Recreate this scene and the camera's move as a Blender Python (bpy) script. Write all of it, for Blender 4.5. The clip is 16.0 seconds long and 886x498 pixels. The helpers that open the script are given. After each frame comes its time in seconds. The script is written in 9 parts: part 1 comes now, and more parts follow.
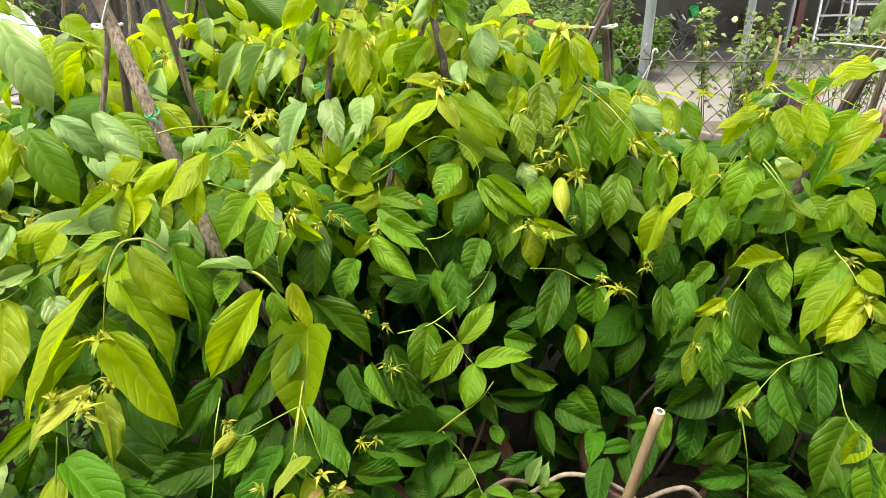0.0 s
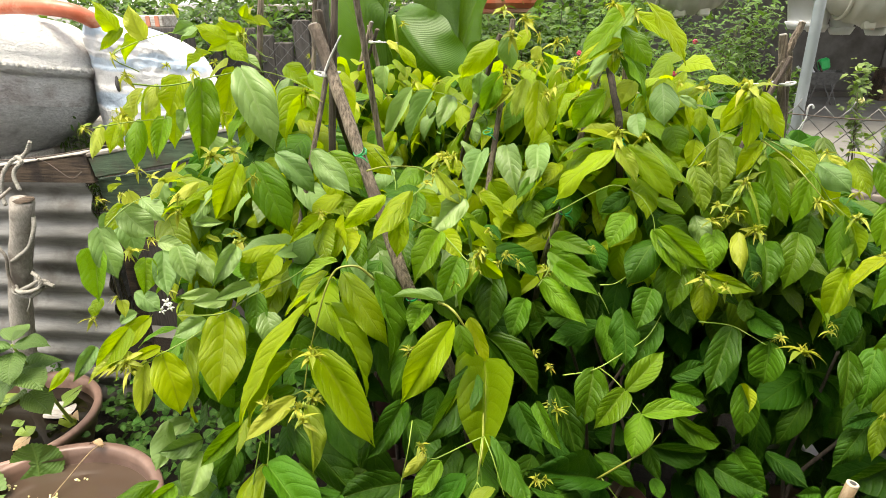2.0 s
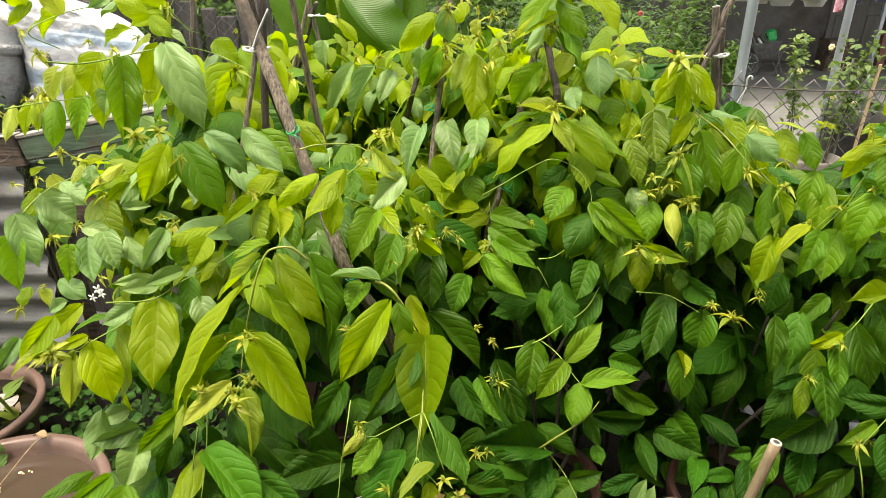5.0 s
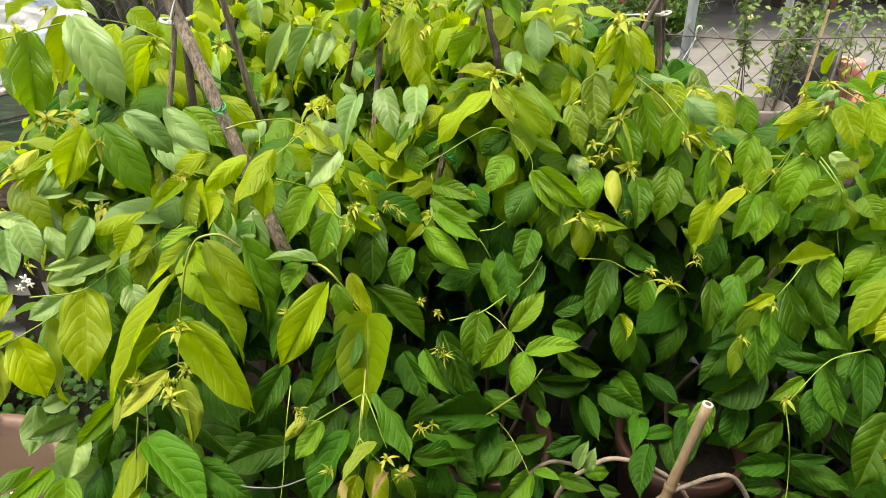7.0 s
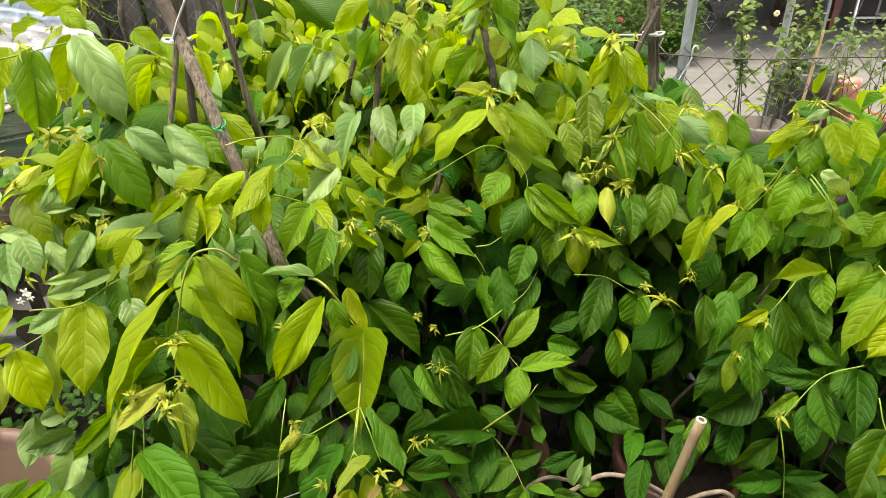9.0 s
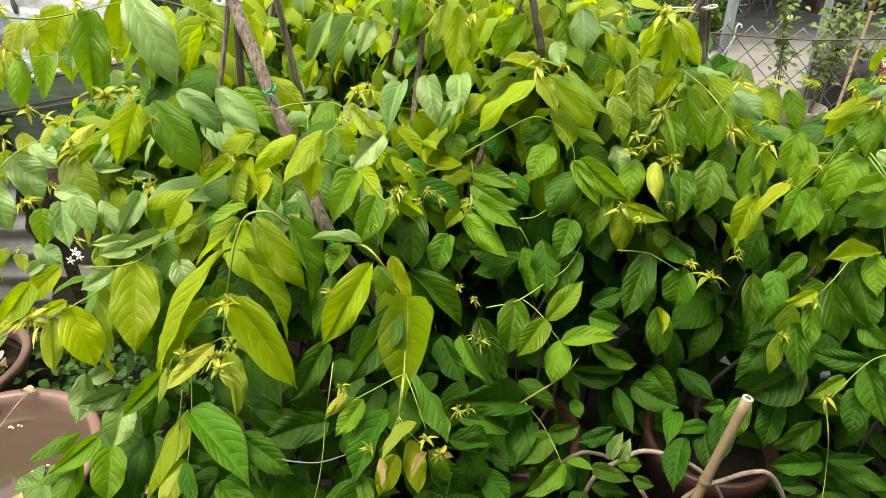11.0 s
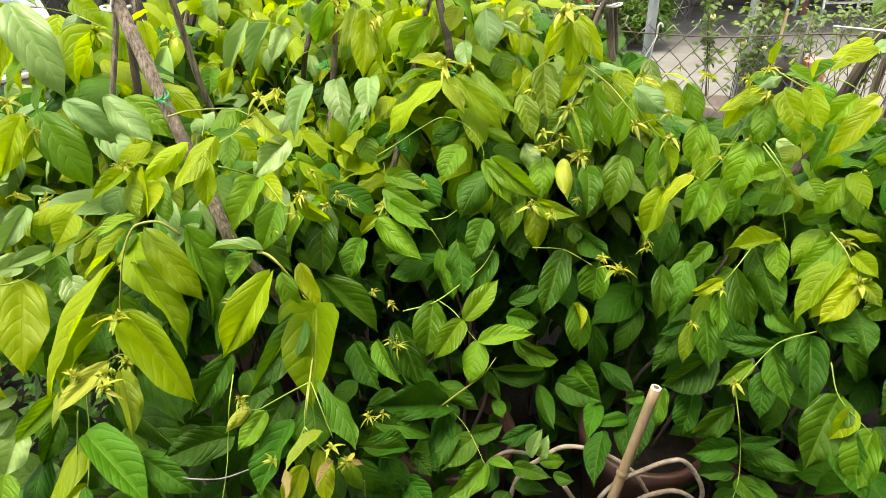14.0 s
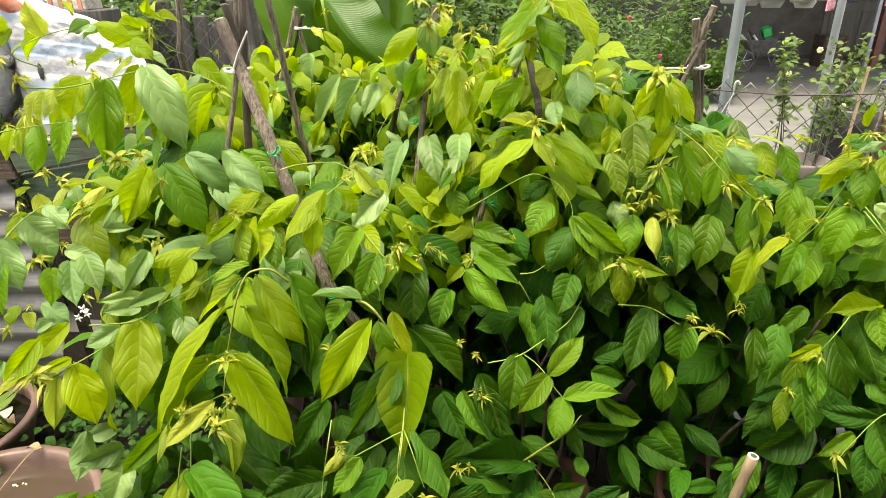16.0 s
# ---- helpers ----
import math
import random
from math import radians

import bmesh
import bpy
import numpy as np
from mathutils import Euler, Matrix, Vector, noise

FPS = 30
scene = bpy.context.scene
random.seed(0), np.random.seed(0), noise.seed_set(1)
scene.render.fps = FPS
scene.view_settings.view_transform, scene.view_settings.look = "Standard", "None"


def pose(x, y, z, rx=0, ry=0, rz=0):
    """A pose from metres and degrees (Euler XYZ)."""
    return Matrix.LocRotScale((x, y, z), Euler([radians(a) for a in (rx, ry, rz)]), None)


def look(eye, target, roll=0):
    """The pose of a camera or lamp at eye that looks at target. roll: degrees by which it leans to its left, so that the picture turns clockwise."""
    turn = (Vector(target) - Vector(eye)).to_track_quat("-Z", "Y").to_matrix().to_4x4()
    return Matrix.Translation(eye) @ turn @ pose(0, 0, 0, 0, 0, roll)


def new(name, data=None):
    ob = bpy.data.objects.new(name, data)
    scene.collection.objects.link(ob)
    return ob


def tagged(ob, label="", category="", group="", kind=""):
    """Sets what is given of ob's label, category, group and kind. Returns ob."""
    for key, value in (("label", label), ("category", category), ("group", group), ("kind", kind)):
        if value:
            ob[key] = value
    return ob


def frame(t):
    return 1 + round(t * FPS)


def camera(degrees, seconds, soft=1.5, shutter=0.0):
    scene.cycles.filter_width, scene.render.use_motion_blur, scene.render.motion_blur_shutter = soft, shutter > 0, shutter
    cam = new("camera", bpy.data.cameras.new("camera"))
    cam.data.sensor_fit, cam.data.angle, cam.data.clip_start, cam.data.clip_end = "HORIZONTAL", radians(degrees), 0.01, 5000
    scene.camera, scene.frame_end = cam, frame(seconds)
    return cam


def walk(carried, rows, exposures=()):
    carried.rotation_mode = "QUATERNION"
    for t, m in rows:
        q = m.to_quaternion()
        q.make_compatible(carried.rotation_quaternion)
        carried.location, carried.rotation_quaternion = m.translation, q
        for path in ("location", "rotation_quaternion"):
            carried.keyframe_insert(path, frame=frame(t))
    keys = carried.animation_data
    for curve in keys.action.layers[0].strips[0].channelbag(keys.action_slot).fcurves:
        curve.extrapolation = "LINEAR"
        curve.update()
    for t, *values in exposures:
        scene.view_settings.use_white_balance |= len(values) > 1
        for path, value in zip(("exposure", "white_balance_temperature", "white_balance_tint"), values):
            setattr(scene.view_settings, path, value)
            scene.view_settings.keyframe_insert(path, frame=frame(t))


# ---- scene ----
cam = camera(71.2, 16.0, soft=0.5)
METRES, EYE, TILT, LEAN, TURN = 0.65, 1.45, -26.0, 1.0, 0.0
ROWS = [
    (0.0, 0.0, 0.0, 0.0, 0.0, 0.0, -0.0),
    (0.5, -0.0552, -0.0141, 0.0048, 1.95, 2.93, -1.17),
    (1.0, -0.0942, -0.0281, 0.0024, 3.21, 3.26, -1.87),
    (1.5, -0.165, -0.0477, -0.0067, 5.81, 3.32, -3.1),
    (2.0, -0.2169, -0.0757, -0.0091, 8.21, 3.43, -4.29),
    (2.5, -0.2366, -0.0872, -0.0236, 9.45, 2.71, -4.44),
    (3.0, -0.2439, -0.0884, -0.0514, 9.85, 0.26, -4.74),
    (3.5, -0.2363, -0.0893, -0.0706, 9.55, -1.23, -4.52),
    (4.0, -0.185, -0.0791, -0.0698, 6.04, -1.67, -3.2),
    (4.5, -0.1656, -0.0691, -0.0379, 5.08, 1.79, -2.81),
    (7.0, -0.0913, -0.0407, 0.0743, 1.76, -3.46, -0.78),
    (7.5, -0.0665, -0.0392, 0.0776, 0.88, -4.33, -0.09),
    (8.0, -0.0451, -0.0401, 0.0727, 0.45, -5.2, 0.07),
    (8.5, -0.0499, -0.0494, 0.0665, 0.81, -4.91, -0.45),
    (9.0, -0.0738, -0.0584, 0.0721, 1.97, -1.91, -0.95),
    (11.5, -0.1492, -0.0503, 0.0255, 3.68, -4.86, -2.41),
    (12.0, -0.1266, -0.0433, 0.0142, 3.5, -5.96, -2.0),
    (12.5, -0.0918, -0.0427, 0.0068, 2.47, -5.84, -1.33),
    (13.0, -0.0534, -0.0429, 0.0086, 1.11, -4.76, -0.66),
    (13.5, -0.0231, -0.0371, 0.0242, 0.19, -3.81, -0.23),
    (14.0, -0.0055, -0.0358, 0.0273, 0.22, -2.79, -0.16),
    (14.5, -0.0106, -0.0441, 0.0314, 0.98, -1.85, -0.39),
    (15.0, -0.0405, -0.059, 0.0358, 2.66, -0.58, -1.03),
    (15.5, -0.0836, -0.0699, 0.0428, 3.56, 0.44, -1.3),
    (16.0, -0.1102, -0.074, 0.049, 4.81, 1.22, -2.05),
]
walk(cam, [(t, pose(0, 0, EYE, TILT, LEAN, TURN) @ pose(METRES * x, METRES * y, METRES * z, 90 + pitch, roll, yaw)) for t, x, y, z, yaw, pitch, roll in ROWS], [(t, stops, 7350, 10) for t, stops in ((0.0, 1.43), (1.0, 1.30), (2.0, 1.22), (3.0, 1.16), (4.5, 1.16), (7.0, 1.18), (8.0, 1.14), (9.0, 1.19), (12.0, 1.26), (12.5, 1.36), (13.0, 1.38), (14.5, 1.41), (15.2, 1.36), (16.0, 1.30))])

# ---- light ----
world = bpy.data.worlds.new("overcast_sky")
scene.world = world
world.use_nodes = True
wn, wl = world.node_tree.nodes, world.node_tree.links
sky = wn.new("ShaderNodeTexSky")
sky.sky_type, sky.sun_disc = "NISHITA", False
sky.sun_elevation, sky.sun_rotation = radians(77.0), radians(221)
sky.air_density, sky.dust_density, sky.ozone_density = 1.2, 4.0, 1.0
haze = wn.new("ShaderNodeMixRGB")
haze.inputs[0].default_value = 0.55
haze.inputs[2].default_value = (9.0, 9.3, 9.6, 1)
wl.new(sky.outputs[0], haze.inputs[1])
wl.new(haze.outputs[0], wn["Background"].inputs[0])
wn["Background"].inputs[1].default_value = 0.155
sun = new("sun", bpy.data.lights.new("sun", "SUN"))
sun.data.energy, sun.data.angle, sun.data.color = 3.0, radians(30), (1.0, 0.96, 0.88)
sun.matrix_world = look((-0.6, 0.3, 4.0), (0, 1.0, 0))


# ---- materials ----
def material(name):
    m = bpy.data.materials.new(name)
    m.use_nodes = True
    nt = m.node_tree
    return m, nt.nodes, nt.links, nt.nodes["Principled BSDF"]


def math_node(nodes, links, op, a, b=None, c=None):
    n = nodes.new("ShaderNodeMath")
    n.operation = op
    for i, v in enumerate((a, b, c)):
        if v is None:
            continue
        if isinstance(v, (int, float)):
            n.inputs[i].default_value = v
        else:
            links.new(v, n.inputs[i])
    return n.outputs[0]


def mix_colour(nodes, links, fac, a, b, mode="MIX"):
    n = nodes.new("ShaderNodeMixRGB")
    n.blend_type = mode
    for i, v in enumerate((fac, a, b)):
        if isinstance(v, (int, float)):
            n.inputs[i].default_value = v
        elif isinstance(v, tuple):
            n.inputs[i].default_value = (*v, 1)
        else:
            links.new(v, n.inputs[i])
    return n.outputs[0]


def noise_node(nodes, links, scale, detail=4, rough=0.6, stretch=None, space="Object"):
    tc = nodes.new("ShaderNodeTexCoord")
    out = tc.outputs[space]
    if stretch:
        mp = nodes.new("ShaderNodeMapping")
        mp.inputs["Scale"].default_value = stretch
        links.new(out, mp.inputs[0])
        out = mp.outputs[0]
    n = nodes.new("ShaderNodeTexNoise")
    n.inputs["Scale"].default_value, n.inputs["Detail"].default_value, n.inputs["Roughness"].default_value = scale, detail, rough
    links.new(out, n.inputs["Vector"])
    return n.outputs["Fac"]


def ramp_node(nodes, links, fac, lo, hi):
    n = nodes.new("ShaderNodeMapRange")
    n.interpolation_type = "SMOOTHSTEP"
    links.new(fac, n.inputs[0])
    n.inputs[1].default_value, n.inputs[2].default_value = lo, hi
    return n.outputs[0]


def bump_node(nodes, links, height, strength, distance, bsdf):
    n = nodes.new("ShaderNodeBump")
    n.inputs["Strength"].default_value, n.inputs["Distance"].default_value = strength, distance
    links.new(height, n.inputs["Height"])
    for b in bsdf:
        links.new(n.outputs[0], b.inputs["Normal"])


def surface(name, a, b, scale=12, rough=0.6, bump=0.3, depth=0.004, stretch=None, stain=None, stain_scale=3, metal=0.0, spec=0.5):
    """A surface of two tones with grain, broad stains and fine relief."""
    m, nodes, links, p = material(name)
    fine = noise_node(nodes, links, scale, 8, 0.7, stretch)
    broad = noise_node(nodes, links, stain_scale, 5, 0.6)
    col = mix_colour(nodes, links, ramp_node(nodes, links, fine, 0.3, 0.7), a, b)
    if stain:
        col = mix_colour(nodes, links, ramp_node(nodes, links, broad, 0.48, 0.66), col, stain)
    obj = nodes.new("ShaderNodeObjectInfo")
    tone = math_node(nodes, links, "MULTIPLY_ADD", obj.outputs["Random"], 0.25, 0.87)
    hsv = nodes.new("ShaderNodeHueSaturation")
    links.new(col, hsv.inputs["Color"])
    links.new(tone, hsv.inputs["Value"])
    links.new(hsv.outputs[0], p.inputs["Base Color"])
    links.new(math_node(nodes, links, "MULTIPLY_ADD", broad, 0.3, rough - 0.15), p.inputs["Roughness"])
    p.inputs["Metallic"].default_value = metal
    p.inputs["Specular IOR Level"].default_value = spec
    bump_node(nodes, links, fine, bump, depth, [p])
    return m


def leaf_material(name, low, high, vein, through_colour, thin=0.4, rough=0.5, veins=6.0, relief=0.48, spec=0.34):
    """A living leaf: midrib, curved side veins set alternately, a fine net between them, soft panels, light passing through."""
    m, nodes, links, p = material(name)
    uv = nodes.new("ShaderNodeUVMap")
    sep = nodes.new("ShaderNodeSeparateXYZ")
    links.new(uv.outputs[0], sep.inputs[0])
    across = math_node(nodes, links, "MULTIPLY_ADD", sep.outputs[0], 2.0, -1.0)
    u = math_node(nodes, links, "ABSOLUTE", across)
    half = math_node(nodes, links, "MULTIPLY", math_node(nodes, links, "GREATER_THAN", across, 0.0), 0.35)
    v = sep.outputs[1]
    bend = math_node(nodes, links, "MULTIPLY_ADD", math_node(nodes, links, "MULTIPLY", u, u), 0.27, math_node(nodes, links, "MULTIPLY", u, 0.13))
    wander = math_node(nodes, links, "MULTIPLY_ADD", noise_node(nodes, links, 5.0, 2), 0.05, v)
    along = math_node(nodes, links, "MULTIPLY_ADD", math_node(nodes, links, "SUBTRACT", wander, bend), veins * 1.3, half)
    saw = math_node(nodes, links, "FRACT", along)
    tri = math_node(nodes, links, "ABSOLUTE", math_node(nodes, links, "MULTIPLY_ADD", saw, 2.0, -1.0))
    side = ramp_node(nodes, links, tri, 0.90, 1.0)
    mid = math_node(nodes, links, "SUBTRACT", 1.0, ramp_node(nodes, links, u, 0.015, 0.055))
    net = math_node(nodes, links, "MAXIMUM", math_node(nodes, links, "MULTIPLY", side, 0.62), mid)
    stretch = nodes.new("ShaderNodeMapping")
    stretch.inputs["Scale"].default_value = (0.6, 1.0, 1.0)
    links.new(uv.outputs[0], stretch.inputs[0])
    cells = nodes.new("ShaderNodeTexVoronoi")
    cells.feature = "DISTANCE_TO_EDGE"
    cells.inputs["Scale"].default_value = 24.0
    links.new(stretch.outputs[0], cells.inputs["Vector"])
    mesh_lines = math_node(nodes, links, "SUBTRACT", 1.0, ramp_node(nodes, links, cells.outputs["Distance"], 0.0, 0.12))
    info, geo = nodes.new("ShaderNodeObjectInfo"), nodes.new("ShaderNodeNewGeometry")
    rnd = math_node(nodes, links, "FRACT", math_node(nodes, links, "ADD", info.outputs["Random"], geo.outputs["Random Per Island"]))
    rnd2 = math_node(nodes, links, "FRACT", math_node(nodes, links, "MULTIPLY", rnd, 7.31))
    blotch = noise_node(nodes, links, 3.0, 4, 0.6)
    fac = math_node(nodes, links, "MULTIPLY_ADD", blotch, 0.5, math_node(nodes, links, "MULTIPLY_ADD", rnd, 0.95, -0.22))
    col = mix_colour(nodes, links, fac, low, high)
    edge = math_node(nodes, links, "MULTIPLY", ramp_node(nodes, links, noise_node(nodes, links, 22.0, 6, 0.8), 0.42, 0.75), 0.26)
    col = mix_colour(nodes, links, edge, col, vein)
    col = mix_colour(nodes, links, math_node(nodes, links, "MULTIPLY", mesh_lines, 0.10), col, vein)
    col = mix_colour(nodes, links, math_node(nodes, links, "MULTIPLY", net, 0.42), col, vein)
    hsv = nodes.new("ShaderNodeHueSaturation")
    links.new(col, hsv.inputs["Color"])
    links.new(math_node(nodes, links, "MULTIPLY_ADD", rnd2, 0.024, 0.488), hsv.inputs["Hue"])
    links.new(math_node(nodes, links, "MULTIPLY_ADD", rnd, 0.36, 0.82), hsv.inputs["Value"])
    col = hsv.outputs[0]
    links.new(col, p.inputs["Base Color"])
    links.new(math_node(nodes, links, "MULTIPLY_ADD", rnd2, 0.18, math_node(nodes, links, "MULTIPLY_ADD", blotch, 0.2, rough - 0.2)), p.inputs["Roughness"])
    p.inputs["Specular IOR Level"].default_value = spec
    tr = nodes.new("ShaderNodeBsdfTranslucent")
    tcol = mix_colour(nodes, links, math_node(nodes, links, "MULTIPLY", net, 0.45), mix_colour(nodes, links, 0.65, col, through_colour), low)
    links.new(tcol, tr.inputs["Color"])
    mixer = nodes.new("ShaderNodeMixShader")
    mixer.inputs[0].default_value = thin
    links.new(p.outputs[0], mixer.inputs[1])
    links.new(tr.outputs[0], mixer.inputs[2])
    links.new(mixer.outputs[0], nodes["Material Output"].inputs[0])
    panel = math_node(nodes, links, "POWER", tri, 3.0)
    groove = math_node(nodes, links, "MAXIMUM", panel, math_node(nodes, links, "MULTIPLY", mid, 1.4))
    rumple = math_node(nodes, links, "MULTIPLY_ADD", noise_node(nodes, links, 9.0, 5, 0.7), 1.3, math_node(nodes, links, "MULTIPLY", mesh_lines, -0.22))
    quilt = math_node(nodes, links, "MULTIPLY_ADD", groove, -1.1, rumple)
    bump_node(nodes, links, quilt, relief, 0.0026, [p, tr])
    return m


# Darker kinds go low and lighter ones high, so colour carries some shading.
LEAF = {
    # Mature green, darkened further to stand for shade low and deep inside.
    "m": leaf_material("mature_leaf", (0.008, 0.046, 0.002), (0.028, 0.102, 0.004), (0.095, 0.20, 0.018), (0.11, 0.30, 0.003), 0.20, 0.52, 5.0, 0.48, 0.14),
    "g": leaf_material("full_green_leaf", (0.022, 0.090, 0.003), (0.068, 0.176, 0.005), (0.15, 0.27, 0.03), (0.18, 0.38, 0.004), 0.30, 0.47, 5.0, 0.44, 0.22),
    # Older leaf, its pale bluish sky sheen put into the base colour.
    "b": leaf_material("old_leaf", (0.105, 0.205, 0.045), (0.195, 0.310, 0.090), (0.23, 0.35, 0.12), (0.22, 0.42, 0.02), 0.24, 0.44, 5.0, 0.28, 0.42),
    "l": leaf_material("lime_leaf", (0.132, 0.242, 0.002), (0.292, 0.384, 0.005), (0.34, 0.44, 0.03), (0.48, 0.64, 0.004), 0.54, 0.44, 5.0, 0.40, 0.30),
    "v": leaf_material("bright_green_leaf", (0.058, 0.156, 0.003), (0.128, 0.254, 0.007), (0.22, 0.35, 0.035), (0.29, 0.54, 0.005), 0.44, 0.44, 5.0, 0.44, 0.30),
    "y": leaf_material("young_leaf", (0.20, 0.31, 0.014), (0.37, 0.41, 0.045), (0.44, 0.47, 0.11), (0.50, 0.60, 0.03), 0.42, 0.44, 5.0, 0.36),
    "d": leaf_material("olive_leaf", (0.058, 0.120, 0.002), (0.108, 0.180, 0.004), (0.19, 0.29, 0.03), (0.22, 0.38, 0.004), 0.26, 0.48, 5.0, 0.42),
    "x": leaf_material("withered_leaf", (0.13, 0.085, 0.022), (0.31, 0.24, 0.08), (0.40, 0.33, 0.15), (0.48, 0.38, 0.1), 0.2, 0.7),
}
LEAF_TIP = leaf_material("shoot_leaf", (0.18, 0.27, 0.012), (0.40, 0.39, 0.045), (0.36, 0.36, 0.10), (0.52, 0.56, 0.03), 0.35, 0.45, 3.0, 0.2)
M_STEM = surface("green_stem", (0.13, 0.23, 0.02), (0.22, 0.31, 0.04), 60, 0.45, 0.2, 0.001)
M_SHOOT = surface("pale_stem", (0.20, 0.24, 0.03), (0.29, 0.31, 0.06), 60, 0.45, 0.15, 0.001)
M_BUD = surface("flower_bud", (0.16, 0.27, 0.02), (0.32, 0.37, 0.06), 40, 0.5, 0.2, 0.001)
M_PETAL = surface("white_petal", (0.75, 0.76, 0.70), (0.85, 0.84, 0.78), 30, 0.5, 0.1, 0.001)
M_STAKE = surface("weathered_stake", (0.045, 0.034, 0.025), (0.30, 0.245, 0.185), 260, 0.85, 1.0, 0.004, (1, 1, 0.05), (0.07, 0.054, 0.042), 9)
M_DARKSTAKE = surface("dark_stake", (0.022, 0.017, 0.013), (0.075, 0.056, 0.042), 240, 0.75, 0.8, 0.003, (1, 1, 0.06), (0.11, 0.085, 0.065), 5)
M_BAMBOO = surface("bare_bamboo", (0.17, 0.12, 0.065), (0.27, 0.205, 0.125), 200, 0.5, 0.35, 0.001, (1, 1, 0.08), (0.20, 0.14, 0.07), 9)
M_PITH = surface("bamboo_cut", (0.62, 0.54, 0.42), (0.70, 0.62, 0.5), 60, 0.8, 0.3, 0.001)
M_TIE = surface("white_nylon", (0.50, 0.51, 0.50), (0.58, 0.58, 0.57), 30, 0.4, 0.1, 0.001)
M_GREENTIE = surface("green_plastic_tie", (0.0, 0.22, 0.06), (0.02, 0.36, 0.10), 30, 0.3, 0.1, 0.001)
M_VINE = surface("bare_vine", (0.15, 0.118, 0.085), (0.29, 0.24, 0.185), 70, 0.7, 0.5, 0.001, None, (0.16, 0.11, 0.075), 12)
M_DRY = surface("dry_leaf", (0.20, 0.13, 0.07), (0.36, 0.27, 0.15), 30, 0.8, 0.5, 0.002)
# Soil colour held near black to stand for shade under the vines.
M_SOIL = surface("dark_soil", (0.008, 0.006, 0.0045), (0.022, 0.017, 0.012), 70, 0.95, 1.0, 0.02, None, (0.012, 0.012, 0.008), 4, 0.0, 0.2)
M_CONCRETE = surface("patio_concrete", (0.12, 0.117, 0.109), (0.16, 0.157, 0.147), 6, 0.85, 0.2, 0.002, None, (0.115, 0.11, 0.103), 0.8)
# Terracotta kept very dark: shade among the vines is put into the colour.
M_POT = surface("terracotta_plastic", (0.045, 0.02, 0.015), (0.075, 0.035, 0.027), 20, 0.5, 0.15, 0.001, None, (0.09, 0.05, 0.04), 5)
M_BOWL = surface("brown_plastic", (0.14, 0.085, 0.066), (0.19, 0.122, 0.098), 16, 0.42, 0.12, 0.001, None, (0.27, 0.165, 0.13), 4)
M_REDPOT = surface("fired_clay", (0.38, 0.13, 0.07), (0.48, 0.20, 0.12), 14, 0.75, 0.3, 0.002, None, (0.30, 0.16, 0.11), 6)
# Dry and damp jar tones are lightened to make up for weak light there.
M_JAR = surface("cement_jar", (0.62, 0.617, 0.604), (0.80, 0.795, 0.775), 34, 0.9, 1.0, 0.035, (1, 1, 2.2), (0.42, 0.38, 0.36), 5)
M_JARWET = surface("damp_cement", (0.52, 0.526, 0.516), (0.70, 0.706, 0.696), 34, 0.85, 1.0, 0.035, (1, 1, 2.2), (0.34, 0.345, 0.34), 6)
M_ZINC = surface("zinc_sheet", (0.17, 0.168, 0.158), (0.27, 0.265, 0.25), 30, 0.5, 0.2, 0.002, (0.3, 1, 2), (0.11, 0.10, 0.085), 6, 0.35)
M_BOARD = surface("worn_board", (0.028, 0.019, 0.013), (0.14, 0.098, 0.066), 90, 0.9, 1.0, 0.006, (0.06, 1, 1), (0.022, 0.017, 0.014), 7)
M_GREENBOARD = surface("green_painted_board", (0.035, 0.062, 0.036), (0.095, 0.145, 0.085), 90, 0.75, 0.9, 0.005, (0.06, 1, 1), (0.07, 0.06, 0.042), 8)
M_EDGE = surface("bleached_edge", (0.26, 0.24, 0.21), (0.46, 0.44, 0.41), 120, 0.85, 0.8, 0.004, (0.1, 1, 1), (0.14, 0.11, 0.085), 9)
M_GREYWOOD = surface("grey_plank", (0.03, 0.027, 0.024), (0.095, 0.086, 0.078), 90, 0.9, 0.7, 0.004, (1, 1, 0.08), (0.08, 0.075, 0.07), 4)
M_BARK = surface("pale_bark", (0.22, 0.20, 0.175), (0.36, 0.335, 0.30), 160, 0.9, 0.9, 0.004, (1, 1, 0.4), (0.14, 0.12, 0.10), 9)
M_CLAY = surface("old_clay", (0.12, 0.10, 0.085), (0.20, 0.175, 0.15), 24, 0.85, 0.5, 0.004, None, (0.26, 0.24, 0.215), 5)
M_TWIG = surface("twig_bark", (0.06, 0.055, 0.03), (0.12, 0.11, 0.06), 60, 0.8, 0.5, 0.002)
M_ROPE = surface("grey_rope", (0.20, 0.19, 0.165), (0.34, 0.325, 0.29), 90, 0.9, 0.8, 0.002)
M_WIRE = surface("galvanised_wire", (0.12, 0.123, 0.12), (0.20, 0.203, 0.20), 30, 0.5, 0.2, 0.001, None, (0.12, 0.11, 0.10), 8, 0.3)
M_DARKWIRE = surface("rusty_wire", (0.06, 0.045, 0.035), (0.13, 0.10, 0.08), 30, 0.8, 0.3, 0.001)
M_STEEL = surface("galvanised_pipe", (0.25, 0.28, 0.30), (0.33, 0.36, 0.38), 12, 0.5, 0.15, 0.001, (1, 1, 0.2), (0.22, 0.25, 0.26), 4, 0.3)
M_CREAM = surface("cream_plastic", (0.42, 0.415, 0.35), (0.50, 0.495, 0.42), 8, 0.45, 0.1, 0.001, None, (0.48, 0.46, 0.37), 3)
